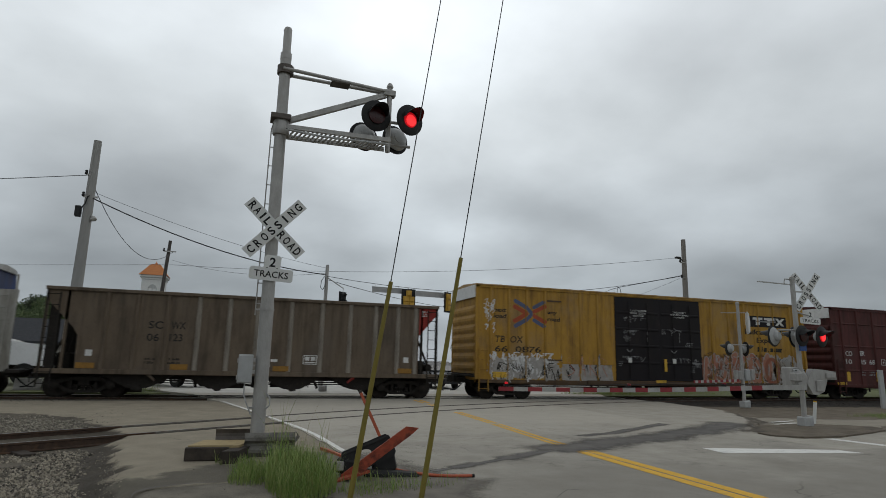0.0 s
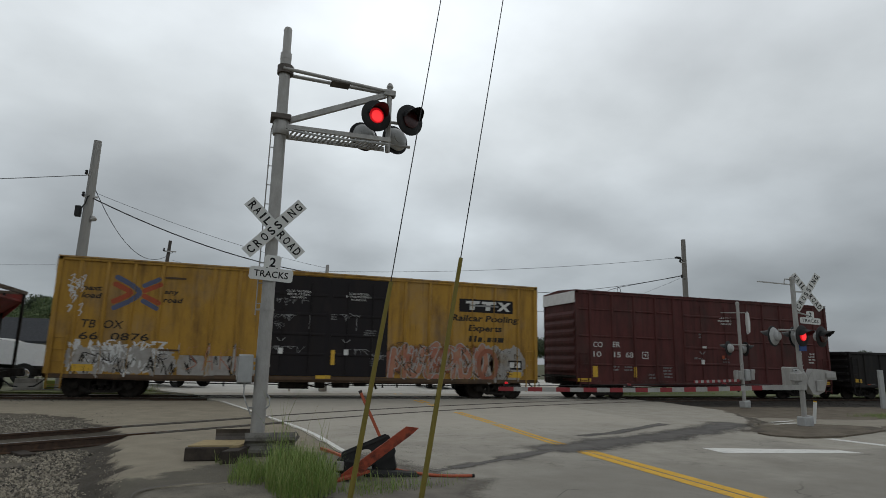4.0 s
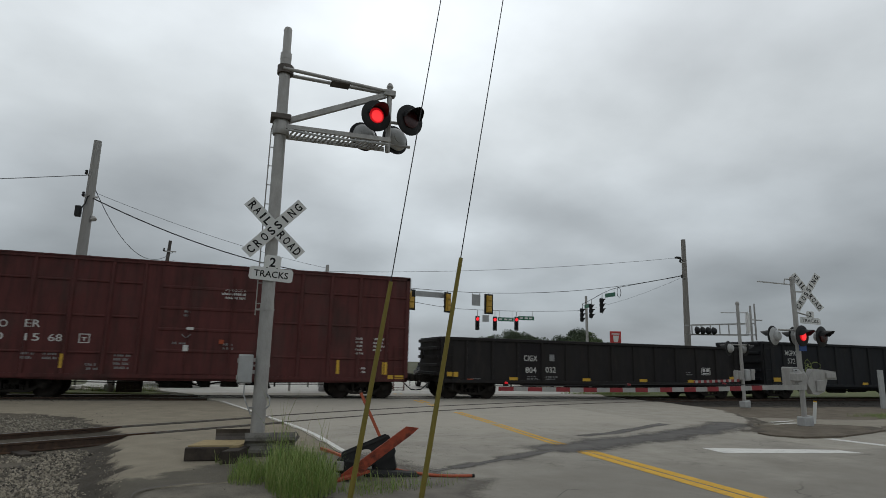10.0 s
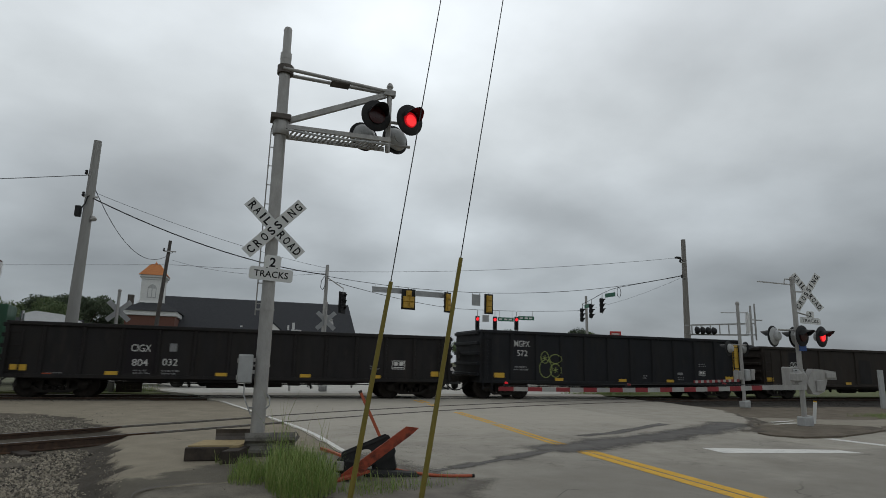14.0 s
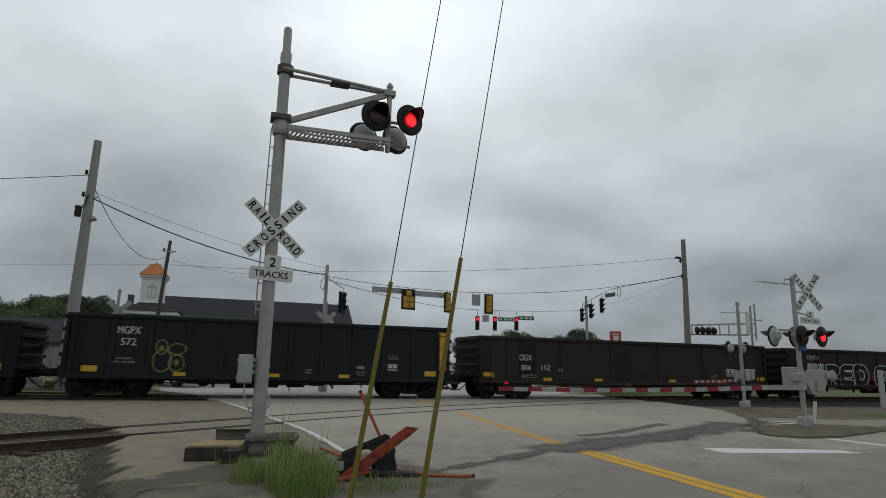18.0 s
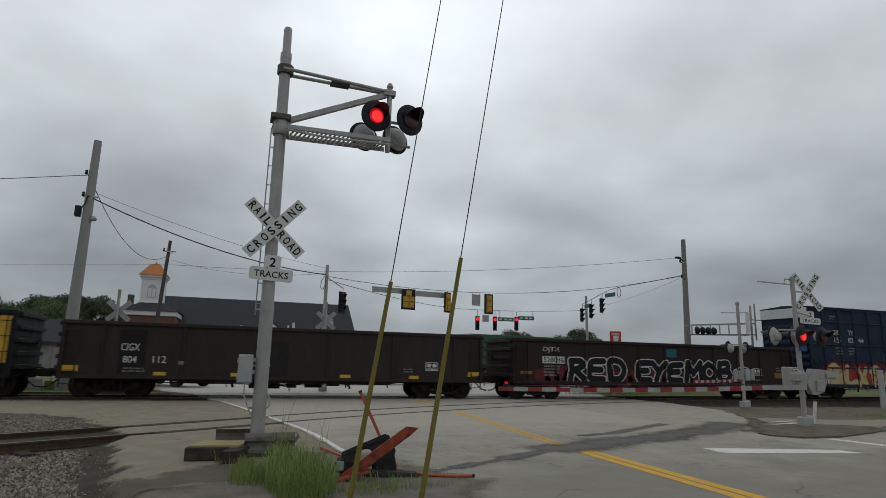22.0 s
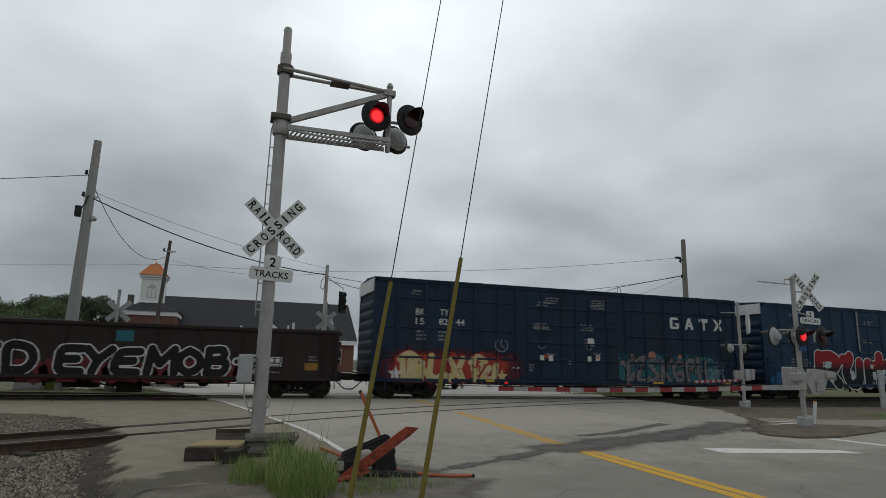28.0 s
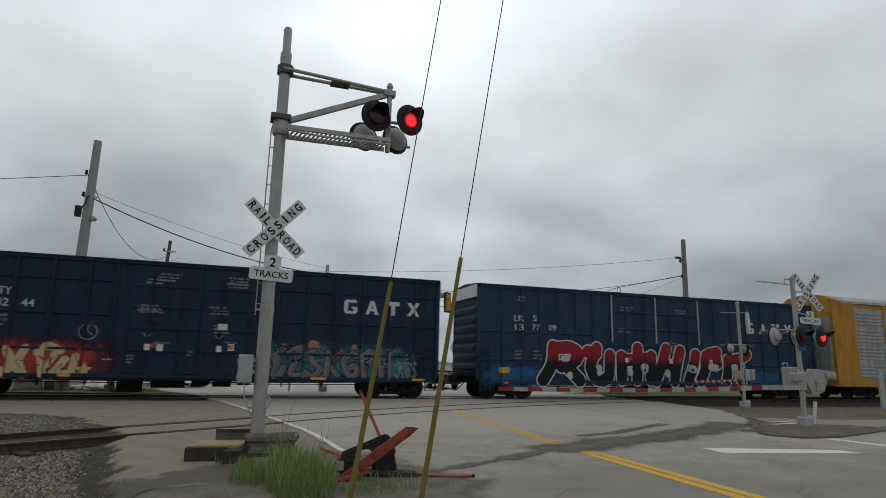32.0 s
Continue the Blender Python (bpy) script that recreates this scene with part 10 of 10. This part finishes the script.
cone(-7.1, 31.2)
st = thing("tie_stack", "stack of dark weathered ties beside the track", "timber stack", pose(-4.33, 29.3, -0.05, 0, 0, 6))
for i in range(3):
    part("tie", Shape().box(-0.5, 0.5, -0.12, 0.12, 0.17 * i, 0.17 * i + 0.16, 0.01), TIE, st)
    part("tie", Shape().box(-0.5, 0.5, 0.14, 0.38, 0.17 * i, 0.17 * i + 0.16, 0.01), TIE, st)
bl = thing("concrete_block", "small pale concrete block beside the track", "block", pose(-5.05, 29.4, -0.05))
part("block", Shape().box(-0.11, 0.11, -0.11, 0.11, 0, 0.5, 0.03), CONCRETE, bl)
wl = thing("concrete_barrier", "low grey concrete barrier on the verge", "barrier", pose(-8.42, 30.5, -0.03))
part("wall_block", Shape().prism([(-0.22, 0), (0.22, 0), (0.2, 0.1), (0.1, 0.3), (0.08, 0.5), (-0.08, 0.5), (-0.1, 0.3), (-0.2, 0.1)], "x", -0.5, 0.5), CONCRETE, wl)
ub = thing("utility_box", "lime green utility box on the verge", "utility box", pose(-7.62, 30.8, -0.03))
part("cabinet", Shape().box(-0.25, 0.25, -0.2, 0.2, 0.05, 0.42, 0.03), mk("lime_green_paint", (0.22, 0.27, 0.06), (0.18, 0.22, 0.055), 4, 0.6, bump=0.03), ub)
part("plinth", Shape().box(-0.29, 0.29, -0.24, 0.24, -0.02, 0.05), CONCRETE, ub)
BROKENWHITE = mk("broken_white_concrete", (0.78, 0.76, 0.71), (0.6, 0.58, 0.53), 5, 0.85, bump=0.4, stain=(0.4, 0.38, 0.34), stain_scale=2)
rb = thing("rubble_strip", "strip of broken pale concrete slabs on the verge", "rubble", pose(-6.15, 31.0, -0.02))
rnd = random.Random(6)
for i in range(22):
    u = rnd.random()
    a, b = -0.8 + 1.6 * u, 0.3 - 0.6 * u + rnd.uniform(-0.4, 0.4)
    hw, hd = rnd.uniform(0.2, 0.42), rnd.uniform(0.14, 0.28)
    part("slab_piece", Shape().box(-hw, hw, -hd, hd, 0, 0.1, 0.01).turned(pose(a, b, 0.05 * rnd.random(), rnd.uniform(-9, 9), rnd.uniform(-9, 9), rnd.uniform(0, 180))), BROKENWHITE, rb)


# ---- vehicles ----
CARWHITE = mk("white_car_paint", (0.85, 0.86, 0.87), (0.8, 0.81, 0.82), 2, 0.28, bump=0)
CARDARK = mk("dark_car_paint", (0.03, 0.033, 0.04), (0.035, 0.038, 0.045), 2, 0.28, bump=0)
CARSILVER = mk("silver_car_paint", (0.35, 0.36, 0.37), (0.32, 0.33, 0.34), 2, 0.3, 0.4, bump=0)
CHROME = mk("bright_chrome", (0.55, 0.55, 0.56), (0.45, 0.45, 0.46), 6, 0.2, 0.9, bump=0)
TRAILERGREEN = mk("dark_green_trailer_paint", (0.022, 0.085, 0.045), (0.02, 0.07, 0.04), 2, 0.5, bump=0.03, stain=(0.03, 0.06, 0.04))
HEADLAMP = glow("lit_headlamp", (1.0, 0.93, 0.8), 4.0)


def road_wheel(parent, x, y, r, w=0.26):
    t = part("wheel", Shape().lathe([(0, r * 0.62), (0, r * 0.95), (0.03, r), (w - 0.03, r), (w, r * 0.95), (w, r * 0.62)], (x, y - w / 2, r), (0, 1, 0), 22), RUBBER, parent, "black tyre", 40)
    s = -1 if y < 0 else 1
    part("rim", Shape().lathe([(0, r * 0.62), (0.02, r * 0.6), (0.05, r * 0.5), (0.05, r * 0.2), (0.01, r * 0.15)], (x, y + s * (w / 2 - 0.04), r), (0, s, 0), 16), CHROME, t, "", 40)


def car_body(name, label, category, profile, cabin, width, paint, wheels, m, r=0.36, lights=True, lit=False):
    """A car along +x: lower body outline, and a narrower cabin with windows."""
    c = thing(name, label, category, m)
    h = width / 2
    part("body", Shape().prism(profile, "y", -h, h), paint, c, "", 25)
    k = len(cabin)
    v = [(x, -h + 0.02 + 0.16 * max(0, (z - cabin[0][1])) / 0.6, z) for x, z in cabin] + [(x, h - 0.02 - 0.16 * max(0, (z - cabin[0][1])) / 0.6, z) for x, z in cabin]
    part("cabin", Shape().add(v, [(i, (i + 1) % k, k + (i + 1) % k, k + i) for i in range(k)] + [tuple(range(k)), tuple(range(2 * k - 1, k - 1, -1))]), paint, c)
    zb, zt = cabin[0][1] + 0.06, max(z for _, z in cabin) - 0.1
    xr, xf = cabin[0][0], cabin[-1][0]
    rt, ft = cabin[1][0], cabin[2][0]
    for s in (-1, 1):
        yb, yt = s * (h - 0.03), s * (h - 0.02 - 0.16 * (zt - cabin[0][1]) / 0.6 + 0.012)
        span = [(xr + 0.12, rt + 0.1, (xr + xf) / 2 - 0.15, (xr + xf) / 2 - 0.1), ((xr + xf) / 2 - 0.02, (xr + xf) / 2 + 0.03, xf - 0.32, ft - 0.08)]
        for a, b, cc, d in span:
            part("side_window", Shape().quad((a, yb + s * 0.005, zb), (cc, yb + s * 0.005, zb), (d, yt + s * 0.004, zt), (b, yt + s * 0.004, zt)), GLASS, c, "dark side window")
        part("mirror", Shape().box(xf - 0.62, xf - 0.48, min(s * h, s * (h + 0.24)), max(s * h, s * (h + 0.24)), zb - 0.02, zb + 0.24, 0.03), LAMPBLACK, c, "black door mirror")
        part("door_handle", Shape().box((xr + xf) / 2 - 0.3, (xr + xf) / 2 - 0.12, min(s * h, s * (h + 0.02)), max(s * h, s * (h + 0.02)), zb - 0.16, zb - 0.12), CHROME, c)
        fx = profile_front = max(x for x, _ in profile)
        zl = cabin[0][1] - 0.28
        part("headlight", Shape().box(fx - 0.1, fx + 0.012, min(s * (h - 0.42), s * (h - 0.06)), max(s * (h - 0.42), s * (h - 0.06)), zl - 0.09, zl + 0.09, 0.01), HEADLAMP if lit else CHROME, c, "headlight")
        bx = min(x for x, _ in profile)
        part("tail_light", Shape().box(bx - 0.012, bx + 0.1, min(s * (h - 0.3), s * (h - 0.05)), max(s * (h - 0.3), s * (h - 0.05)), zl - 0.08, zl + 0.12, 0.01), REDPAINT, c, "red tail light")
    d = Vector((xf - ft, 0, cabin[-1][1] - max(z for _, z in cabin)))
    part("windscreen", Shape().quad((xf + 0.01, -h + 0.14, zb), (xf + 0.01, h - 0.14, zb), (ft + 0.06, h - 0.3, zt + 0.02), (ft + 0.06, -h + 0.3, zt + 0.02)), GLASS, c, "dark windscreen")
    fx = max(x for x, _ in profile)
    zl = cabin[0][1] - 0.3
    g = part("grille", Shape().box(fx - 0.05, fx + 0.02, -h + 0.46, h - 0.46, zl - 0.26, zl + 0.12, 0.02), LAMPBLACK, c, "dark grille")
    for i in range(3):
        part("grille_bar", Shape().box(fx + 0.02, fx + 0.035, -h + 0.48, h - 0.48, zl - 0.2 + i * 0.12, zl - 0.16 + i * 0.12), CHROME, g)
    part("bumper", Shape().box(fx - 0.06, fx + 0.1, -h + 0.05, h - 0.05, 0.38, 0.62, 0.04), CHROME if category == "pickup truck" else paint, c)
    for x in wheels:
        for y in (-h + 0.12, h - 0.12):
            road_wheel(c, x, y, r)
    return c




def pickup_truck():
    t = thing("pickup_truck", "white crew-cab pickup truck waiting on the street", "pickup truck", pose(-3.42, 35.5, 0, 0, 0, -46))
    h = 0.98

    def arch(x, r=0.5):
        return [(x + r * math.cos(a), 0.5 + r * math.sin(a)) for a in [math.pi - i * math.pi / 8 for i in range(9)]]
    lower = [(-2.75, 0.6)] + arch(-1.75) + arch(1.72) + [(2.55, 0.5), (2.62, 0.75), (2.62, 1.05), (2.5, 1.32), (1.3, 1.42), (0.85, 1.45), (-2.75, 1.42)]
    part("body", Shape().prism(lower, "y", -h, h), CARWHITE, t, "", 25)
    glass = [(-0.95, 1.42), (-0.88, 1.98), (-0.6, 2.04), (0.3, 2.02), (1.12, 1.44)]
    v = []
    for sgn in (-1, 1):
        v += [(x, sgn * (h - 0.02 - 0.2 * (z - 1.42)), z) for x, z in glass]
    k = len(glass)
    part("cab", Shape().add(v, [(i, (i + 1) % k, k + (i + 1) % k, k + i) for i in range(k)] + [tuple(range(k)), tuple(range(2 * k - 1, k - 1, -1))]), CARWHITE, t, "white crew cab")

    def side(x, z, sgn, out=0.008):
        return (x, sgn * (h - 0.02 - 0.2 * (z - 1.42) + out), z)
    for sgn in (-1, 1):
        for quad_ in (((-0.82, 1.47), (-0.06, 1.47), (-0.06, 1.93), (-0.76, 1.93)), ((0.02, 1.47), (0.86, 1.47), (0.32, 1.93), (0.02, 1.93))):
            part("side_window", Shape().quad(*[side(x, z, sgn) for x, z in quad_]), GLASS, t, "dark side window")
        m_ = part("mirror", Shape().box(0.58, 0.76, min(sgn * 1.0, sgn * 1.26), max(sgn * 1.0, sgn * 1.26), 1.38, 1.68, 0.03), LAMPBLACK, t, "large black towing mirror")
        part("mirror_cap", Shape().box(0.74, 0.78, min(sgn * 1.04, sgn * 1.25), max(sgn * 1.04, sgn * 1.25), 1.56, 1.68, 0.01), CHROME, m_)
        for x in (-0.3, 0.55):
            part("door_handle", Shape().box(x - 0.1, x + 0.08, min(sgn * h, sgn * (h + 0.025)), max(sgn * h, sgn * (h + 0.025)), 1.26, 1.3), CHROME, t)
        for x in (-0.93, -0.02, 0.95):
            part("door_gap", Shape().box(x - 0.006, x + 0.006, min(sgn * h, sgn * (h + 0.004)), max(sgn * h, sgn * (h + 0.004)), 0.55, 1.42), LAMPBLACK, t, "dark door gap")
        part("rocker_panel", Shape().box(-1.2, 1.2, min(sgn * (h - 0.1), sgn * (h + 0.03)), max(sgn * (h - 0.1), sgn * (h + 0.03)), 0.38, 0.5, 0.02), LAMPBLACK, t, "black running board")
        part("headlight", Shape().box(2.5, 2.635, min(sgn * 0.58, sgn * 0.97), max(sgn * 0.58, sgn * 0.97), 0.98, 1.22, 0.02), CHROME, t, "headlight")
        part("tail_light", Shape().box(-2.77, -2.6, min(sgn * 0.85, sgn * 0.97), max(sgn * 0.85, sgn * 0.97), 1.0, 1.35, 0.01), REDPAINT, t, "red tail light")
        part("wheel_well", Shape().lathe([(0, 0.49), (0.02, 0.49)], (1.72, sgn * (h - 0.25), 0.5), (0, sgn, 0), 20), LAMPBLACK, t)
        for x in (-1.75, 1.72):
            road_wheel(t, x, sgn * 0.86, 0.41, 0.24)
    part("windscreen", Shape().quad((1.1, -0.86, 1.47), (1.1, 0.86, 1.47), (0.36, 0.78, 1.97), (0.36, -0.78, 1.97)), GLASS, t, "dark windscreen")
    part("bonnet", Shape().prism([(1.1, 1.43), (2.3, 1.36), (2.48, 1.28), (2.4, 1.42), (1.2, 1.52)], "y", -0.72, 0.72), CARWHITE, t, "raised bonnet", 25)
    g = part("grille", Shape().box(2.6, 2.66, -0.56, 0.56, 0.82, 1.24, 0.03), LAMPBLACK, t, "dark grille")
    for i in range(3):
        part("grille_bar", Shape().box(2.66, 2.685, -0.52, 0.52, 0.88 + 0.12 * i, 0.94 + 0.12 * i, 0.008), CHROME, g)
    part("bumper", Shape().box(2.52, 2.74, -0.96, 0.96, 0.46, 0.76, 0.05), CHROME, t, "chrome bumper")
    part("bed_liner", Shape().box(-2.68, -1.05, -0.82, 0.82, 1.421, 1.43), RUBBER, t)
    for y in (-0.35, 0.0, 0.35):
        part("roof_lamp", Shape().box(0.2, 0.28, y - 0.06, y + 0.06, 2.02, 2.05, 0.01), REFLECT, t, "small amber roof lamp")


pickup_truck()
car_body("car", "dark car waiting beyond the crossing with headlamps lit", "car",
         [(-2.3, 0.35), (2.2, 0.3), (2.3, 0.55), (2.25, 0.85), (1.1, 1.0), (-2.25, 1.02)],
         [(-1.9, 1.0), (-1.4, 1.55), (0.2, 1.6), (1.15, 1.0)], 1.84, CARDARK, (-1.4, 1.4), pose(11.85, 36.0, 0, 0, 0, -93), 0.34, lit=True)
for x, y, rz, pt, lab in ((-27.5, 52, 80, CARSILVER, "silver parked car in the lot"), (-24, 50, 85, CARWHITE, "white parked car in the lot"), (-33, 54, 0, CARDARK, "dark parked car in the lot"), (58, 36.5, 0, CARWHITE, "white car on the cross street")):
    car_body("car", lab, "car", [(-2.2, 0.35), (2.15, 0.3), (2.25, 0.55), (2.2, 0.82), (1.1, 0.95), (-2.2, 0.98)], [(-1.8, 0.96), (-1.3, 1.45), (0.2, 1.48), (1.15, 0.96)], 1.78, pt, (-1.35, 1.35), pose(x, y, 0, 0, 0, rz), 0.33)


def tractor_and_trailer():
    t = thing("semi_tractor", "white long-nose semi truck tractor", "truck", pose(-1.4, 38.3, 0))
    part("chassis", Shape().box(-5.6, 2.6, -0.45, 0.45, 0.75, 1.0), TRUCKSTEEL, t)
    part("hood", Shape().prism([(0.5, 1.0), (2.7, 0.9), (2.75, 1.6), (2.55, 1.95), (0.5, 2.15)], "y", -1.0, 1.0), CARWHITE, t, "", 25)
    part("cab", Shape().prism([(-1.1, 1.0), (0.55, 1.0), (0.55, 2.1), (0.25, 2.75), (-0.2, 2.88), (-1.1, 2.88)], "y", -1.15, 1.15), CARWHITE, t, "", 25)
    part("sleeper", Shape().prism([(-2.9, 1.0), (-1.1, 1.0), (-1.1, 2.85), (-0.15, 2.9), (-0.5, 3.2), (-1.3, 3.5), (-2.5, 3.62), (-2.9, 3.48)], "y", -1.2, 1.2), CARWHITE, t, "tall white sleeper cab", 25)
    for s in (-1, 1):
        part("side_window", Shape().prism([(-0.85, 2.2), (0.35, 2.2), (0.2, 2.75), (-0.85, 2.8)], "y", s * 1.152, s * 1.158), GLASS, t, "dark side window")
        part("side_window", Shape().prism([(-2.2, 2.75), (-1.5, 2.75), (-1.6, 3.1), (-2.2, 3.1)], "y", s * 1.202, s * 1.208), GLASS, t, "dark sleeper window")
        part("mirror", Shape().box(0.2, 0.45, min(s * 1.2, s * 1.5), max(s * 1.2, s * 1.5), 1.9, 2.7, 0.03), LAMPBLACK, t, "tall black mirror")
        part("fuel_tank", Shape().rod((-2.4, s * 0.85, 0.75), (-0.6, s * 0.85, 0.75), 0.32, n=16), CHROME, t, "", 40)
        part("exhaust_stack", Shape().rod((-3.0, s * 0.95, 1.0), (-3.0, s * 0.95, 3.6), 0.08), CHROME, t, "", 40)
    part("windscreen", Shape().quad((0.56, -0.95, 2.2), (0.56, 0.95, 2.2), (0.29, 0.9, 2.85), (0.29, -0.9, 2.85)), GLASS, t, "dark windscreen")
    part("grille", Shape().box(2.7, 2.8, -0.55, 0.55, 0.95, 1.85, 0.03), CHROME, t, "chrome grille")
    part("bumper", Shape().box(2.6, 2.85, -1.15, 1.15, 0.45, 0.85, 0.05), CHROME, t)
    for x, two in ((1.7, False), (-4.0, True), (-5.2, True)):
        for y in (-1.0, 1.0):
            road_wheel(t, x, y * 0.98, 0.52, 0.5 if two else 0.3)
    r = thing("semi_trailer", "dark green box trailer", "trailer", pose(-12, 38.3, 0))
    part("box", Shape().box(-9.6, 0.6, -1.27, 1.27, 1.2, 3.86, 0.03), TRAILERGREEN, r)
    part("floor_frame", Shape().box(-9.6, 0.5, -0.6, 0.6, 0.95, 1.2), TRUCKSTEEL, r)
    part("rear_frame", Shape().box(-9.63, -9.55, -1.29, 1.29, 0.9, 3.88, 0.02), GALV, r)
    part("sign_plate", Shape().box(-9.66, -9.64, -0.9, -0.5, 2.0, 3.2), SIGNWHITE, r, "white plate with unreadable writing")
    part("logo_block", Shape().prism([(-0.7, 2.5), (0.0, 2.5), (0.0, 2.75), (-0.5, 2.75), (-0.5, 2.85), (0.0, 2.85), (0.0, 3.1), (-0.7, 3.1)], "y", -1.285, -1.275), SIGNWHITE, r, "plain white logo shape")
    part("landing_leg", Shape().box(-1.6, -1.45, -0.7, 0.7, 0.25, 1.0), GALV, r)
    part("post_rib", Shape().box(-4.5, -4.44, -1.29, -1.271, 1.22, 3.84), TRAILERGREEN, r)
    for x in (-7.4, -8.6):
        for y in (-1.0, 1.0):
            road_wheel(r, x, y * 0.98, 0.5, 0.5)
    return t, r


TRACTOR, TRAILER = tractor_and_trailer()


def road_traffic():
    """The semi truck waits, then pulls away along the cross street, which slants off from the tracks."""
    slant = 17.5
    ux, uy = math.cos(radians(slant)), math.sin(radians(slant))

    def row(t, back, turn=slant):
        k = max(t, 10.0) - 16.5
        s = 3.98 + 4.05 * k + 0.33 * k * k - back
        return (t, pose(-3.8 + ux * s, 37.7 + uy * s, 0.0, 0, 0, turn))

    times = [32.0 * i / 64 for i in range(65)]
    walk(TRACTOR, [row(t, 0.0) for t in times])
    walk(TRAILER, [row(t, 4.0, 8.5) for t in times])


# ---- what moves ----
def motions():
    times = [32.0 * i / 40 for i in range(41)]
    for car, centre in TRAIN:
        walk(car, [(t, pose(centre - speed_run(t), 26.2, 0.0)) for t in times])
    steps = [32.0 * i / 214 for i in range(215)]
    for w, k in WHEELSETS:
        walk(w, [(t, pose(k, 0, 0.457, 0, -math.degrees(speed_run(t) / 0.457), 0)) for t in steps])
    # lamps flash in turn: each added shutter draws back into its housing while its lamp is on
    flips = [0.27 + 0.5952 * k for k in range(54)]
    for sh, m, left in SHUTTERS:
        shut, drawn = m @ pose(0, -0.036, 0), m @ pose(0, 0.045, 0)
        rows, lit = [], not left
        rows.append((0.0, drawn if lit else shut))
        for k, t in enumerate(flips):
            if t > 31.9:
                break
            lit = left if k % 2 == 0 else not left
            a, b = (t + 0.012, t + 0.045) if lit else (t - 0.035, t + 0.02)
            rows.append((a, rows[-1][1]))
            rows.append((b, drawn if lit else shut))
        rows.append((32.0, rows[-1][1]))
        walk(sh, rows)
    road_traffic()


motions()
